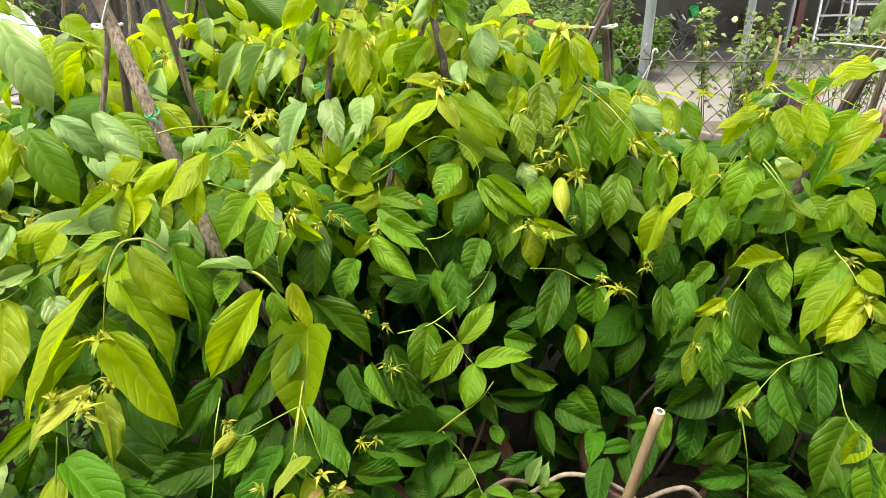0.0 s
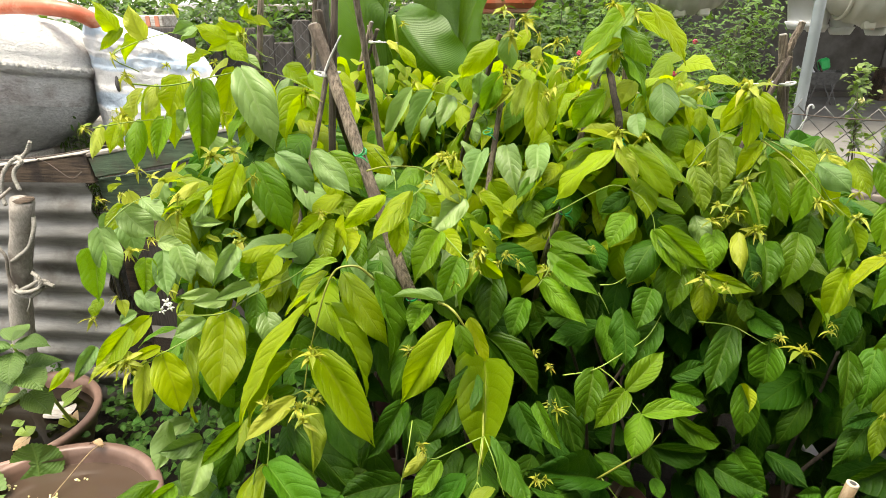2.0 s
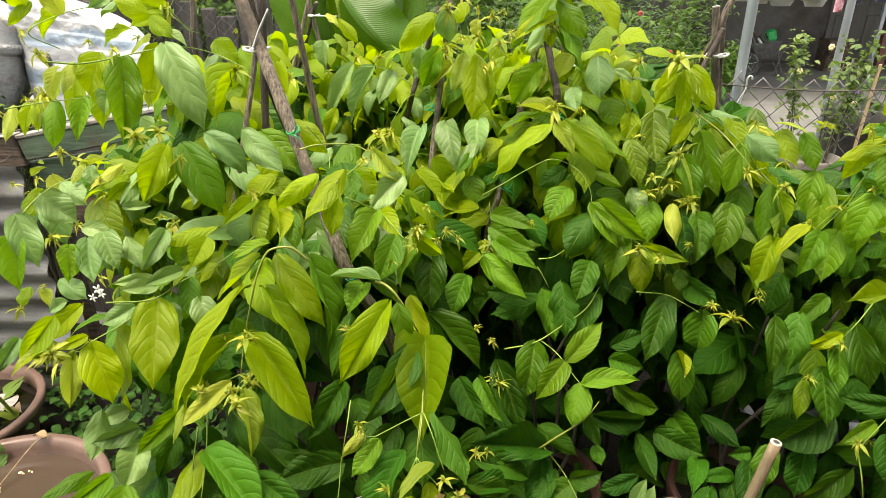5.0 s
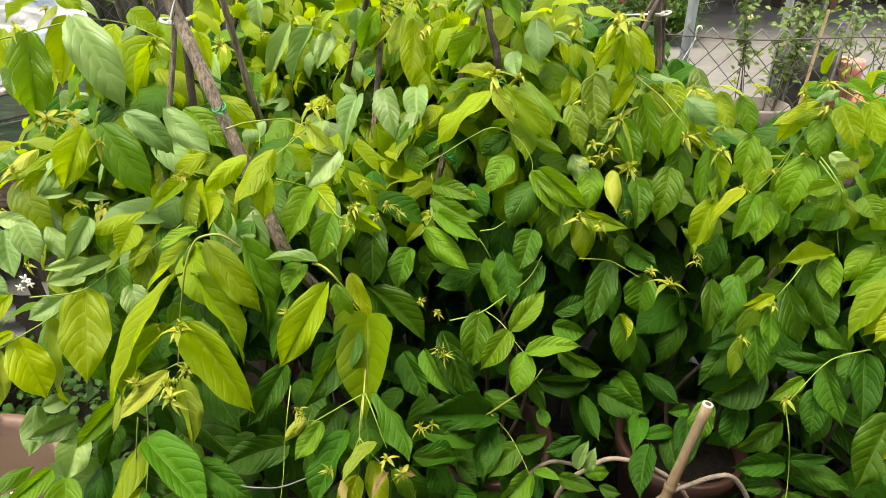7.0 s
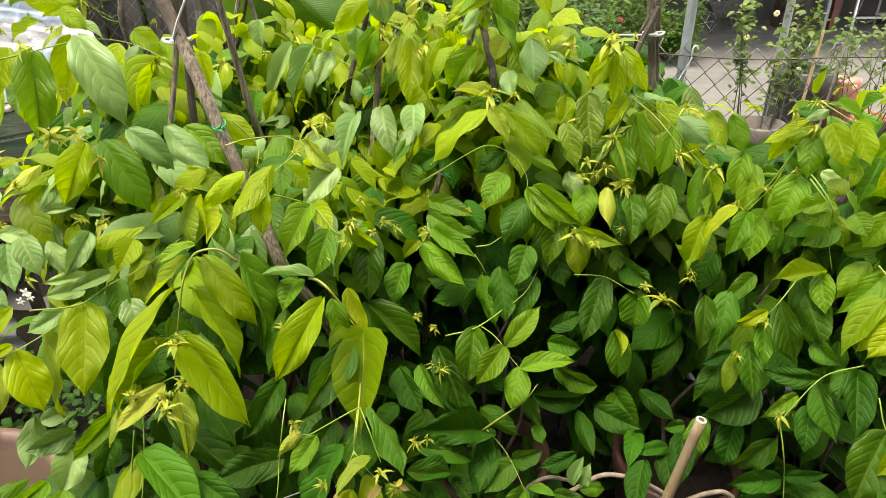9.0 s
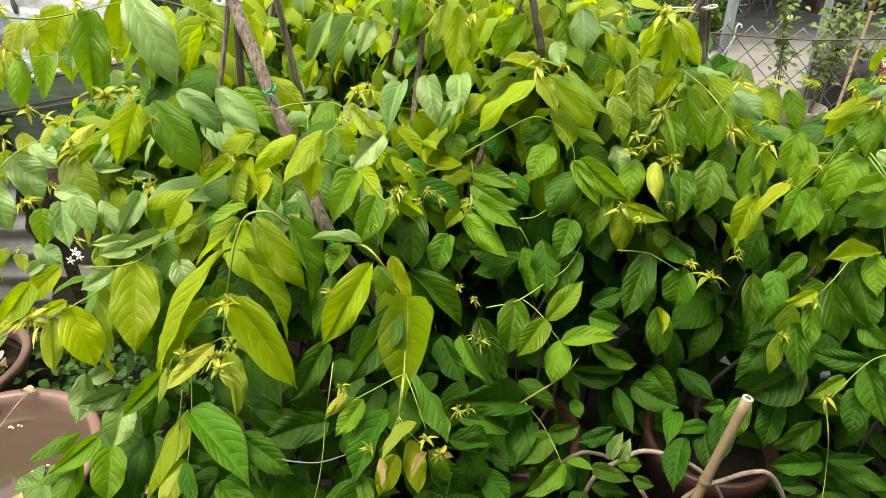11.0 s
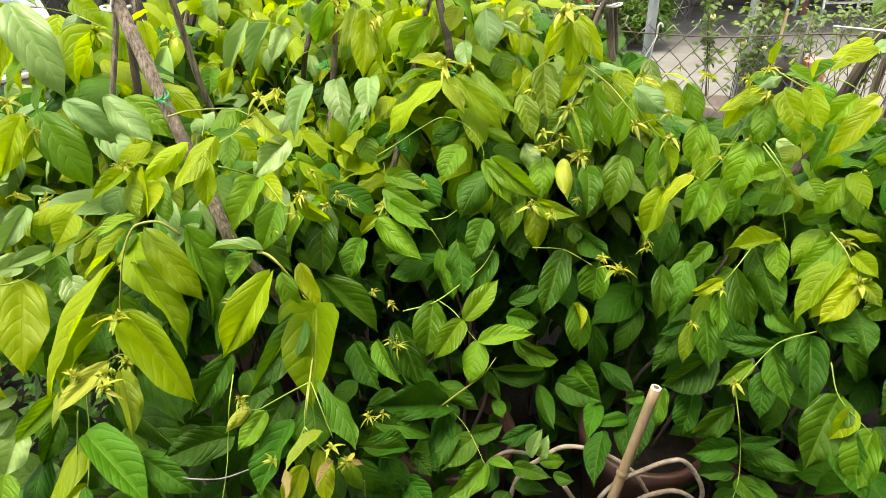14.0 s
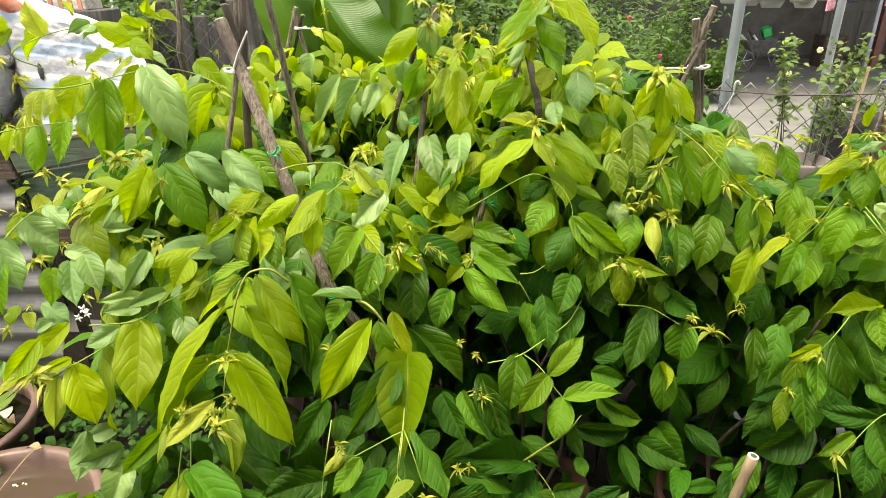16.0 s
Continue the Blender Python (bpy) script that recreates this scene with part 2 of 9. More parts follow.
M_WHITE = surface("white_plastic", (0.56, 0.57, 0.57), (0.64, 0.645, 0.64), 10, 0.4, 0.08, 0.001, None, (0.62, 0.61, 0.58), 4)
M_PIPE = surface("orange_pipe", (0.46, 0.10, 0.045), (0.54, 0.15, 0.075), 14, 0.4, 0.1, 0.001, None, (0.62, 0.30, 0.2), 7)
M_WALL = surface("house_plaster", (0.085, 0.079, 0.071), (0.125, 0.118, 0.109), 5, 0.9, 0.2, 0.003, None, (0.06, 0.052, 0.045), 1.2)
M_DOOR = surface("brown_grey_door", (0.085, 0.08, 0.072), (0.125, 0.118, 0.105), 8, 0.7, 0.2, 0.002, (1, 1, 0.2))
M_RUST = surface("red_brown_paint", (0.10, 0.035, 0.025), (0.16, 0.06, 0.045), 10, 0.6, 0.2, 0.001, None, (0.08, 0.05, 0.04), 4)
M_ROOF = surface("roof_sheet", (0.20, 0.20, 0.20), (0.28, 0.28, 0.28), 6, 0.6, 0.2, 0.003)
M_DARK = surface("dark_metal", (0.045, 0.043, 0.042), (0.10, 0.098, 0.095), 20, 0.5, 0.2, 0.001)
M_ALU = surface("aluminium", (0.62, 0.63, 0.63), (0.72, 0.73, 0.73), 20, 0.4, 0.1, 0.001, None, None, 3, 0.6)
M_GREEN = surface("green_plastic", (0.0, 0.30, 0.06), (0.01, 0.40, 0.10), 20, 0.4, 0.1, 0.001)
M_TEAL = surface("teal_plastic", (0.0, 0.20, 0.15), (0.02, 0.28, 0.21), 20, 0.4, 0.1, 0.001)
M_PINKPOT = surface("pink_plastic", (0.62, 0.20, 0.17), (0.72, 0.30, 0.26), 20, 0.5, 0.1, 0.001)
M_PINK = surface("pink_petal", (0.62, 0.03, 0.10), (0.78, 0.12, 0.22), 60, 0.6, 0.1, 0.001)
M_YELLOW = surface("yellow_petal", (0.85, 0.75, 0.30), (0.88, 0.80, 0.5), 60, 0.6, 0.1, 0.001)
M_VIOLET = surface("violet_petal", (0.24, 0.10, 0.55), (0.33, 0.16, 0.65), 60, 0.6, 0.1, 0.001)
M_WOODLATH = surface("fresh_lath", (0.52, 0.36, 0.19), (0.62, 0.46, 0.27), 20, 0.7, 0.4, 0.001, (1, 1, 0.1))
GREENERY = leaf_material("shrub_leaf", (0.022, 0.065, 0.007), (0.07, 0.14, 0.016), (0.20, 0.32, 0.07), (0.22, 0.42, 0.03), 0.3, 0.5, 5.0, 0.2)
ROSE = leaf_material("rose_leaf", (0.05, 0.10, 0.018), (0.13, 0.19, 0.045), (0.20, 0.28, 0.08), (0.25, 0.42, 0.03), 0.3, 0.5, 5.0, 0.2)
DEEPGREEN = leaf_material("ground_leaf", (0.007, 0.034, 0.004), (0.022, 0.070, 0.009), (0.15, 0.25, 0.06), (0.10, 0.22, 0.02), 0.2, 0.6, 5.0, 0.3, 0.12)
BROADLEAF = leaf_material("broad_leaf", (0.014, 0.058, 0.002), (0.042, 0.115, 0.005), (0.08, 0.17, 0.015), (0.22, 0.40, 0.006), 0.30, 0.42, 34.0, 0.22, 0.3)
MINT = leaf_material("soft_leaf", (0.075, 0.150, 0.034), (0.130, 0.215, 0.058), (0.18, 0.28, 0.09), (0.28, 0.52, 0.05), 0.28, 0.5, 9.0, 0.6)
LILY = leaf_material("lily_pad", (0.06, 0.13, 0.018), (0.13, 0.21, 0.035), (0.18, 0.25, 0.06), (0.2, 0.32, 0.03), 0.12, 0.4, 9.0, 0.4)


def water_material(name, low, high):
    m, nodes, links, p = material(name)
    f = noise_node(nodes, links, 3.0, 5)
    links.new(mix_colour(nodes, links, f, low, high), p.inputs["Base Color"])
    p.inputs["Roughness"].default_value = 0.06
    p.inputs["Specular IOR Level"].default_value = 0.5
    bump_node(nodes, links, noise_node(nodes, links, 6.0, 2), 0.04, 0.004, [p])
    return m


def sack_material():
    m, nodes, links, p = material("woven_sack")
    tc = nodes.new("ShaderNodeTexCoord")
    sep = nodes.new("ShaderNodeSeparateXYZ")
    links.new(tc.outputs["Object"], sep.inputs[0])
    wobble = math_node(nodes, links, "MULTIPLY_ADD", noise_node(nodes, links, 5.0, 3), 0.10, sep.outputs[2])
    wave = math_node(nodes, links, "ABSOLUTE", math_node(nodes, links, "SINE", math_node(nodes, links, "MULTIPLY", wobble, 21.0)))
    band = ramp_node(nodes, links, wave, 0.72, 0.90)
    col = mix_colour(nodes, links, math_node(nodes, links, "MULTIPLY", band, 0.6), (0.54, 0.545, 0.55), (0.28, 0.41, 0.56))
    dirt = ramp_node(nodes, links, noise_node(nodes, links, 7.0, 6), 0.5, 0.75)
    col = mix_colour(nodes, links, math_node(nodes, links, "MULTIPLY", dirt, 0.5), col, (0.45, 0.42, 0.38))
    links.new(col, p.inputs["Base Color"])
    p.inputs["Roughness"].default_value = 0.85
    p.inputs["Specular IOR Level"].default_value = 0.15
    crease = math_node(nodes, links, "ABSOLUTE", math_node(nodes, links, "SUBTRACT", noise_node(nodes, links, 9.0, 4, 0.6), 0.5))
    fine = math_node(nodes, links, "ABSOLUTE", math_node(nodes, links, "SUBTRACT", noise_node(nodes, links, 34.0, 4, 0.6), 0.5))
    bump_node(nodes, links, math_node(nodes, links, "MULTIPLY_ADD", fine, 0.35, crease), 1.0, 0.016, [p])
    return m


M_WATER, M_POND, M_SACK = water_material("muddy_water", (0.040, 0.027, 0.018), (0.075, 0.052, 0.038)), water_material("dark_water", (0.006, 0.005, 0.003), (0.016, 0.012, 0.008)), sack_material()


# ---- builders ----
def thing(name, at, label, category, group="", kind=""):
    ob = new(name)
    ob.location = at
    ob.empty_display_size = 0.05
    return tagged(ob, label, category, group, kind)


def mesh_of(name, verts, faces, mat, smooth=True, uvs=None):
    me = bpy.data.meshes.new(name)
    me.from_pydata([tuple(v) for v in verts], [], faces)
    if uvs is not None:
        layer = me.uv_layers.new(name="UVMap")
        idx = np.zeros(len(me.loops), dtype=np.int32)
        me.loops.foreach_get("vertex_index", idx)
        layer.data.foreach_set("uv", np.asarray(uvs, dtype=np.float32)[idx].ravel())
    if smooth:
        me.polygons.foreach_set("use_smooth", [True] * len(me.polygons))
    me.materials.append(mat)
    me.update()
    return me


def mesh_part(name, me, parent, label=""):
    """A mesh given in world places, hung under its thing."""
    ob = new(name, me)
    if parent is not None:
        ob.parent = parent
        if parent.type == "EMPTY":
            ob.matrix_parent_inverse = Matrix.Translation(parent.location).inverted()
    return tagged(ob, label)


def part(name, bm, mat, parent, label="", smooth=True):
    """A bmesh given in world places, as one mesh under its thing."""
    me = bpy.data.meshes.new(name)
    bm.to_mesh(me)
    bm.free()
    me.polygons.foreach_set("use_smooth", [smooth] * len(me.polygons))
    me.materials.append(mat)
    return mesh_part(name, me, parent, label)


def block(bm, x0, x1, y0, y1, z0, z1, bevel=0.004, m=None):
    """A box with softened edges inside bm."""
    geo = bmesh.ops.create_cube(bm, size=1.0)
    vs = geo["verts"]
    for v in vs:
        v.co = Vector(((x0 + x1) / 2 + v.co.x * (x1 - x0), (y0 + y1) / 2 + v.co.y * (y1 - y0), (z0 + z1) / 2 + v.co.z * (z1 - z0)))
    if bevel:
        es = list({e for v in vs for e in v.link_edges})
        out = bmesh.ops.bevel(bm, geom=es, offset=bevel, segments=1, affect="EDGES")
        vs = list({v for f in out["faces"] for v in f.verts} | {v for v in vs if v.is_valid})
    if m is not None:
        for v in vs:
            v.co = m @ v.co
    return bm


def boxed(name, x0, x1, y0, y1, z0, z1, mat, parent, label="", bevel=0.004, m=None):
    return part(name, block(bmesh.new(), x0, x1, y0, y1, z0, z1, bevel, m), mat, parent, label, False)


def smooth_line(points, step=6):
    """A Catmull-Rom line through the points."""
    p = [np.array(q, float) for q in points]
    if len(p) == 2:
        p = [p[0], (p[0] + p[1]) / 2, p[1]]
    p = [2 * p[0] - p[1]] + p + [2 * p[-1] - p[-2]]
    out = []
    for i in range(1, len(p) - 2):
        for k in range(step):
            t = k / step
            out.append(0.5 * (2 * p[i] + (p[i + 1] - p[i - 1]) * t + (2 * p[i - 1] - 5 * p[i] + 4 * p[i + 1] - p[i + 2]) * t * t + (3 * p[i] - p[i - 1] - 3 * p[i + 1] + p[i + 2]) * t ** 3))
    out.append(p[-2])
    return out


def tube_data(line, r0, r1, sides=6, rough=0.0, base=0):
    verts, faces = [], []
    n = len(line)
    side = np.array((0.31, 0.9, 0.2))
    for i, c in enumerate(line):
        d = line[min(i + 1, n - 1)] - line[max(i - 1, 0)]
        d = d / (np.linalg.norm(d) + 1e-9)
        side = side - d * side.dot(d)
        side = side / (np.linalg.norm(side) + 1e-9)
        up = np.cross(d, side)
        r = r0 + (r1 - r0) * i / max(n - 1, 1)
        for k in range(sides):
            a = 2 * math.pi * k / sides
            rr = r * (1 + rough * (random.random() - 0.5))
            verts.append(c + rr * (math.cos(a) * side + math.sin(a) * up))
    for i in range(n - 1):
        for k in range(sides):
            a, b = i * sides + k, i * sides + (k + 1) % sides
            faces.append((base + a, base + b, base + b + sides, base + a + sides))
    faces.append(tuple(base + k for k in reversed(range(sides))))
    faces.append(tuple(base + (n - 1) * sides + k for k in range(sides)))
    return verts, faces


def tube(name, points, r0, r1, mat, parent, label="", sides=8, step=6, rough=0.0):
    v, f = tube_data(smooth_line(points, step), r0, r1, sides, rough)
    return mesh_part(name, mesh_of(name, v, f, mat), parent, label)


def turned(name, profile, at, mat, parent, label="", sides=40, wobble=0.0):
    """A turned form: (radius, height) rings about the upright axis at a place."""
    verts, faces = [], []
    for j, (r, z) in enumerate(profile):
        for k in range(sides):
            a = 2 * math.pi * k / sides
            w = 1 + wobble * noise.noise((math.cos(a) * 2, math.sin(a) * 2, z * 5))
            verts.append((at[0] + r * w * math.cos(a), at[1] + r * w * math.sin(a), at[2] + z))
    for j in range(len(profile) - 1):
        for k in range(sides):
            a, b = j * sides + k, j * sides + (k + 1) % sides
            faces.append((a, b, b + sides, a + sides))
    return mesh_part(name, mesh_of(name, verts, faces, mat), parent, label)


# ---- leaves ----
OUTLINE_T = (0.0, 0.03, 0.09, 0.18, 0.30, 0.42, 0.54, 0.66, 0.76, 0.84, 0.90, 0.95, 1.0)
OVATE = (0.10, 0.42, 0.73, 0.94, 1.0, 0.985, 0.92, 0.79, 0.61, 0.39, 0.19, 0.075, 0.0)
ELLIPTIC = (0.08, 0.27, 0.54, 0.80, 0.96, 1.0, 0.98, 0.88, 0.69, 0.44, 0.21, 0.08, 0.0)


def leaf_outline(t, full=0.5):
    """Half width of a leaf with a drawn-out tip, from elliptic (0) to ovate (1); 1 at its widest."""
    return float(np.interp(t, OUTLINE_T, OVATE)) * full + float(np.interp(t, OUTLINE_T, ELLIPTIC)) * (1 - full)


def leaf_mesh(name, mat, bulge, fold, wave, twist, curl, stalk=True, rows=22, cols=10, seed=1, teeth=0):
    """A leaf of unit length along y and unit width along x; bulge arches it, fold makes a trough at the midrib."""
    rng = random.Random(seed)
    verts, faces, uvs = [], [], []
    ph, full, lean = rng.random() * 6, rng.random(), rng.uniform(-0.35, 0.35)
    hook = rng.uniform(-0.05, 0.05)
    fr = (rng.uniform(11, 17), rng.uniform(11, 17))
    for j in range(rows + 1):
        t = (j / rows) ** 0.95 if j else 0.0
        w0 = leaf_outline(t, full) * 0.5 * (1 + (0.07 if teeth and j % 2 else 0.0))
        for k in range(cols + 1):
            s = 2 * k / cols - 1
            q = abs(s)
            w = w0 * (1 + 0.035 * q * math.sin(fr[s > 0] * t * 0.8 + ph * 2))
            x, a = s * w + hook * math.sin(math.pi * t), twist * (t - 0.35)
            z = bulge * math.sin(math.pi * t ** 0.85) + fold * (q ** 0.8) * w * (1.5 + (lean if s > 0 else -lean)) - (0.12 + curl) * s * s * w
            z += 0.6 * wave * q * q * math.sin(fr[s > 0] * t + ph + (2 if s > 0 else 0)) + 0.012 * math.sin(5 * s + 7 * t + ph) - 0.7 * max(0.0, t - 0.70) ** 2
            y = t - 0.05 * q * (1 - t) * (1 if j < 3 else 0.2)
            verts.append((x * math.cos(a) - z * math.sin(a) * 0.4, y, z + x * math.sin(a)))
            uvs.append((0.5 + 0.5 * s * max(w0 * 2, 0.06), t))
    for j in range(rows):
        for k in range(cols):
            a = j * (cols + 1) + k
            faces.append((a, a + 1, a + cols + 2, a + cols + 1))
    if stalk:
        line = [np.array((0.0, -0.06, -0.09)), np.array((0.0, -0.03, -0.02)), np.array((0.0, 0.04, 0.010))]
        v, f = tube_data(line, 0.014, 0.012, 4, base=len(verts))
        verts += [tuple(q) for q in v]
        uvs += [(0.5, 0.02)] * len(v)
        faces += f
    return mesh_of(name, verts, faces, mat, True, uvs)


SHAPES = [(0.07, 0.24, 0.05, 0.25, 0.0), (0.10, -0.12, 0.05, -0.35, 0.0), (0.04, 0.40, 0.06, 0.5, 0.05), (0.12, 0.18, 0.05, 0.15, -0.10), (0.05, -0.08, 0.08, -0.6, 0.0), (0.07, 0.42, 0.04, 0.0, 0.0), (0.09, 0.12, 0.09, 0.35, 0.1), (0.02, 0.22, 0.05, -0.2, 0.1), (0.05, 0.34, 0.08, 0.35, 0.0),
          (0.03, 0.55, 0.05, -0.4, 0.0), (0.08, 0.05, 0.06, 0.8, 0.2), (-0.04, 0.28, 0.07, -0.3, 0.0), (0.06, 0.48, 0.09, 0.7, 0.1), (0.10, 0.30, 0.03, -0.15, 0.15)]
LEAF_MESH = {k: [leaf_mesh("leaf", LEAF[k], *s, seed=i + 3) for i, s in enumerate(SHAPES)] for k in LEAF}
leaf_dice = random.Random(11)
OUTER = []


def leaf(plant, kind, bx, by, bz, tx, ty, tz, width, lift=0.6, tilt=0.0, shape=None):
    """One leaf from its stalk to its tip, its upper face turned up and towards the camera."""
    b, t = Vector((bx, by, bz)), Vector((tx, ty, tz))
    ax = t - b
    length = ax.length
    ax.normalize()
    n = Vector((-bx * 0.4 + leaf_dice.uniform(-0.45, 0.45), -0.75, lift + leaf_dice.uniform(-0.25, 0.5)))
    n = (n - ax * n.dot(ax)).normalized()
    side = ax.cross(n).normalized()
    if tilt:
        turn = Matrix.Rotation(radians(tilt), 3, ax)
        n, side = turn @ n, turn @ side
    OUTER.append(tuple(b * 0.5 + t * 0.5))
    me = LEAF_MESH[kind][leaf_dice.randrange(len(SHAPES)) if shape is None else shape]
    ob = new("leaf", me)
    ob.parent = plant
    m = Matrix((side * width, ax * length, n * min(length, 2.2 * width))).transposed().to_4x4()
    m.translation = b - Vector(plant.location)
    ob.matrix_local = m
    return ob


def blade(plant, kind, bx, by, bz, tx, ty, tz, width, nx, ny, nz, shape=None):
    """One leaf from its stalk to its tip, with the way that its upper face looks."""
    b, t = Vector((bx, by, bz)), Vector((tx, ty, tz))
    ax = t - b
    length = ax.length
    ax.normalize()
    n = Vector((nx, ny, nz))
    n = (n - ax * n.dot(ax)).normalized()
    OUTER.append(tuple(b * 0.5 + t * 0.5))
    ob = new("leaf", LEAF_MESH[kind][leaf_dice.randrange(len(SHAPES)) if shape is None else shape])
    ob.parent = plant
    m = Matrix((ax.cross(n).normalized() * width, ax * length, n * min(length, 2.2 * width))).transposed().to_4x4()
    m.translation = b - Vector(plant.location)
    ob.matrix_local = m
    return ob


def shoot_mesh(name, seed):
    """A growing tip: small upright leaves round a bud and a few longer young leaves drooping from it."""
    rng = random.Random(seed)
    verts, faces, uvs = [], [], []
    for i in range(24):
        long = i >= 17
        a = i * 2.4 + rng.uniform(-0.4, 0.4)
        el = rng.uniform(-0.8, 0.7) if long else rng.uniform(-0.1, 1.4)
        d = Vector((math.cos(a) * math.cos(el), math.sin(a) * math.cos(el), math.sin(el)))
        s = d.cross(Vector((0.2, 0.1, 1))).normalized()
        up = s.cross(d)
        L = rng.uniform(0.20, 0.46) if long else rng.uniform(0.09, 0.22)
        w = L * (rng.uniform(0.10, 0.16) if long else rng.uniform(0.12, 0.2))
        o = len(verts)
        sag = rng.uniform(0.10, 0.30) if long else rng.uniform(0.0, 0.03)
        at = Vector((rng.uniform(-0.04, 0.04), rng.uniform(-0.04, 0.04), rng.uniform(-0.05, 0.05)))
        for t, ww, h in ((0, 0.25, 0), (0.2, 0.8, 0.2), (0.45, 1.0, 0.3), (0.7, 0.7, 0.2), (0.88, 0.25, 0.05), (1, 0.02, -0.1)):
            for sgn in (-1, 0, 1):
                verts.append(tuple(at + d * (L * t) + s * (sgn * ww * w) + up * (h * w + abs(sgn) * ww * w * 0.5) - Vector((0, 0, sag * t * t))))
                uvs.append((0.5 + 0.4 * sgn * ww, t))
        for r in range(5):
            for c in range(2):
                q = o + r * 3 + c
                faces.append((q, q + 1, q + 4, q + 3))
    return mesh_of(name, verts, faces, LEAF_TIP, True, uvs)


SHOOT_MESH = [shoot_mesh("shoot_tip", s) for s in (1, 2, 3, 5)]


def bud_mesh():
    bm = bmesh.new()
    rng = random.Random(4)
    for i in range(9):
        m = Matrix.Translation((rng.uniform(-0.14, 0.14), rng.uniform(-0.14, 0.14), rng.uniform(-0.16, 0.08))) @ Matrix.Rotation(rng.uniform(-0.8, 0.8), 4, "X")
        bmesh.ops.create_icosphere(bm, subdivisions=1, radius=0.045, matrix=m @ Matrix.Diagonal((0.8, 0.8, 1.7, 1)))
    me = bpy.data.meshes.new("inflorescence")
    bm.to_mesh(me)
    bm.free()
    me.polygons.foreach_set("use_smooth", [True] * len(me.polygons))
    me.materials.append(M_BUD)
    return me


BUD_MESH = bud_mesh()


def shoot(plant, x, y, z, size, buds=False):
    """A young tip at the end of a stem, with a bunch of buds where it flowers."""
    for me in [leaf_dice.choice(SHOOT_MESH)] + ([BUD_MESH] if buds else []):
        ob = new(me.name, me)
        ob.parent = plant
        ob.matrix_local = Matrix.LocRotScale(Vector((x, y, z)) - Vector(plant.location), Euler((leaf_dice.uniform(-0.3, 0.9), leaf_dice.uniform(-0.5, 0.5), leaf_dice.uniform(0, 6.2))), Vector((size, size, size)))


def blossom(plant, x, y, z, r):
    """A small white star-shaped flower."""
    bm = bmesh.new()
    for k in range(5):
        a = k * 1.257
        m = Matrix.Translation((x + r * 0.5 * math.cos(a), y - 0.002, z + r * 0.5 * math.sin(a))) @ Matrix.Rotation(-a, 4, "Y") @ Matrix.Diagonal((1.0, 0.25, 0.45, 1))
        bmesh.ops.create_icosphere(bm, subdivisions=1, radius=r * 0.5, matrix=m)
    part("blossom", bm, M_PETAL, plant, "small white star-shaped flower")


def stem(plant, r, *xyz):
    """A green stem through points given as a run of coordinates."""
    pts = [xyz[i:i + 3] for i in range(0, len(xyz), 3)]
    tube("stem", pts, r, r * 0.45, M_SHOOT if r > 0.0015 else M_STEM, plant, "", 6, 5)


def leaf_cloud(name, parent, mat, places, size, droop, seed, narrow=0.55, label="", spread=0.4, fine=False):
    """Many loose leaves as one mesh; places: list of points, droop: how far they hang."""
    rng = np.random.default_rng(seed)
    pts = np.asarray(places, float)
    n = len(pts)
    az = rng.uniform(0, 2 * np.pi, n)
    el = -droop + rng.normal(0, spread, n)
    ax = np.stack([np.cos(az) * np.cos(el), np.sin(az) * np.cos(el), np.sin(el)], 1)
    up = np.stack([rng.normal(0, 0.35, n), rng.normal(-0.25, 0.35, n), np.ones(n)], 1)
    sd = np.cross(ax, up)
    sd /= np.linalg.norm(sd, axis=1, keepdims=True) + 1e-9
    nm = np.cross(sd, ax)
    L = size * rng.uniform(0.6, 1.25, n)
    W = L * narrow * rng.uniform(0.8, 1.2, n)
    if fine:
        prof, cross = [(t, 0.5 * leaf_outline(t, 0.6), 0.13 * math.sin(math.pi * t) - 0.5 * max(0.0, t - 0.7) ** 2) for t in (0.0, 0.05, 0.14, 0.28, 0.45, 0.62, 0.77, 0.89, 1.0)], (-1, -0.5, 0, 0.5, 1)
    else:
        prof, cross = [(0.0, 0.06, 0.0), (0.18, 0.38, 0.06), (0.42, 0.5, 0.11), (0.74, 0.30, 0.09), (1.0, 0.01, -0.03)], (-1, 0, 1)
    trough, ripple = rng.uniform(0.0, 0.55, n), rng.uniform(0, 6.3, n)
    verts, uv, c = [], [], len(cross)
    for t, w, h in prof:
        for s in cross:
            lift = L * (h + (0.10 if not fine else 0.0) * abs(s) * w) + (W * w * abs(s) * (trough - 0.25 * abs(s)) + 0.02 * L * s * s * np.sin(14 * t + ripple + 2 * s) if fine else 0.0)
            verts.append(pts + ax * (L * t)[:, None] + sd * (W * w * s)[:, None] + nm * lift[:, None])
            uv.append((0.5 + w * s, t))
    k = len(verts)
    v = np.stack(verts, 1).reshape(-1, 3)
    uvs = np.tile(np.array(uv), (n, 1))
    quad = np.array([(r * c + q, r * c + q + 1, r * c + q + c + 1, r * c + q + c) for r in range(len(prof) - 1) for q in range(c - 1)])
    f = (quad[None] + (np.arange(n) * k)[:, None, None]).reshape(-1, 4)
    ob = mesh_part(name, mesh_of(name, v.tolist(), f.tolist(), mat, True, uvs), parent, label)
    ob["kind"] = "stuff"
    return ob


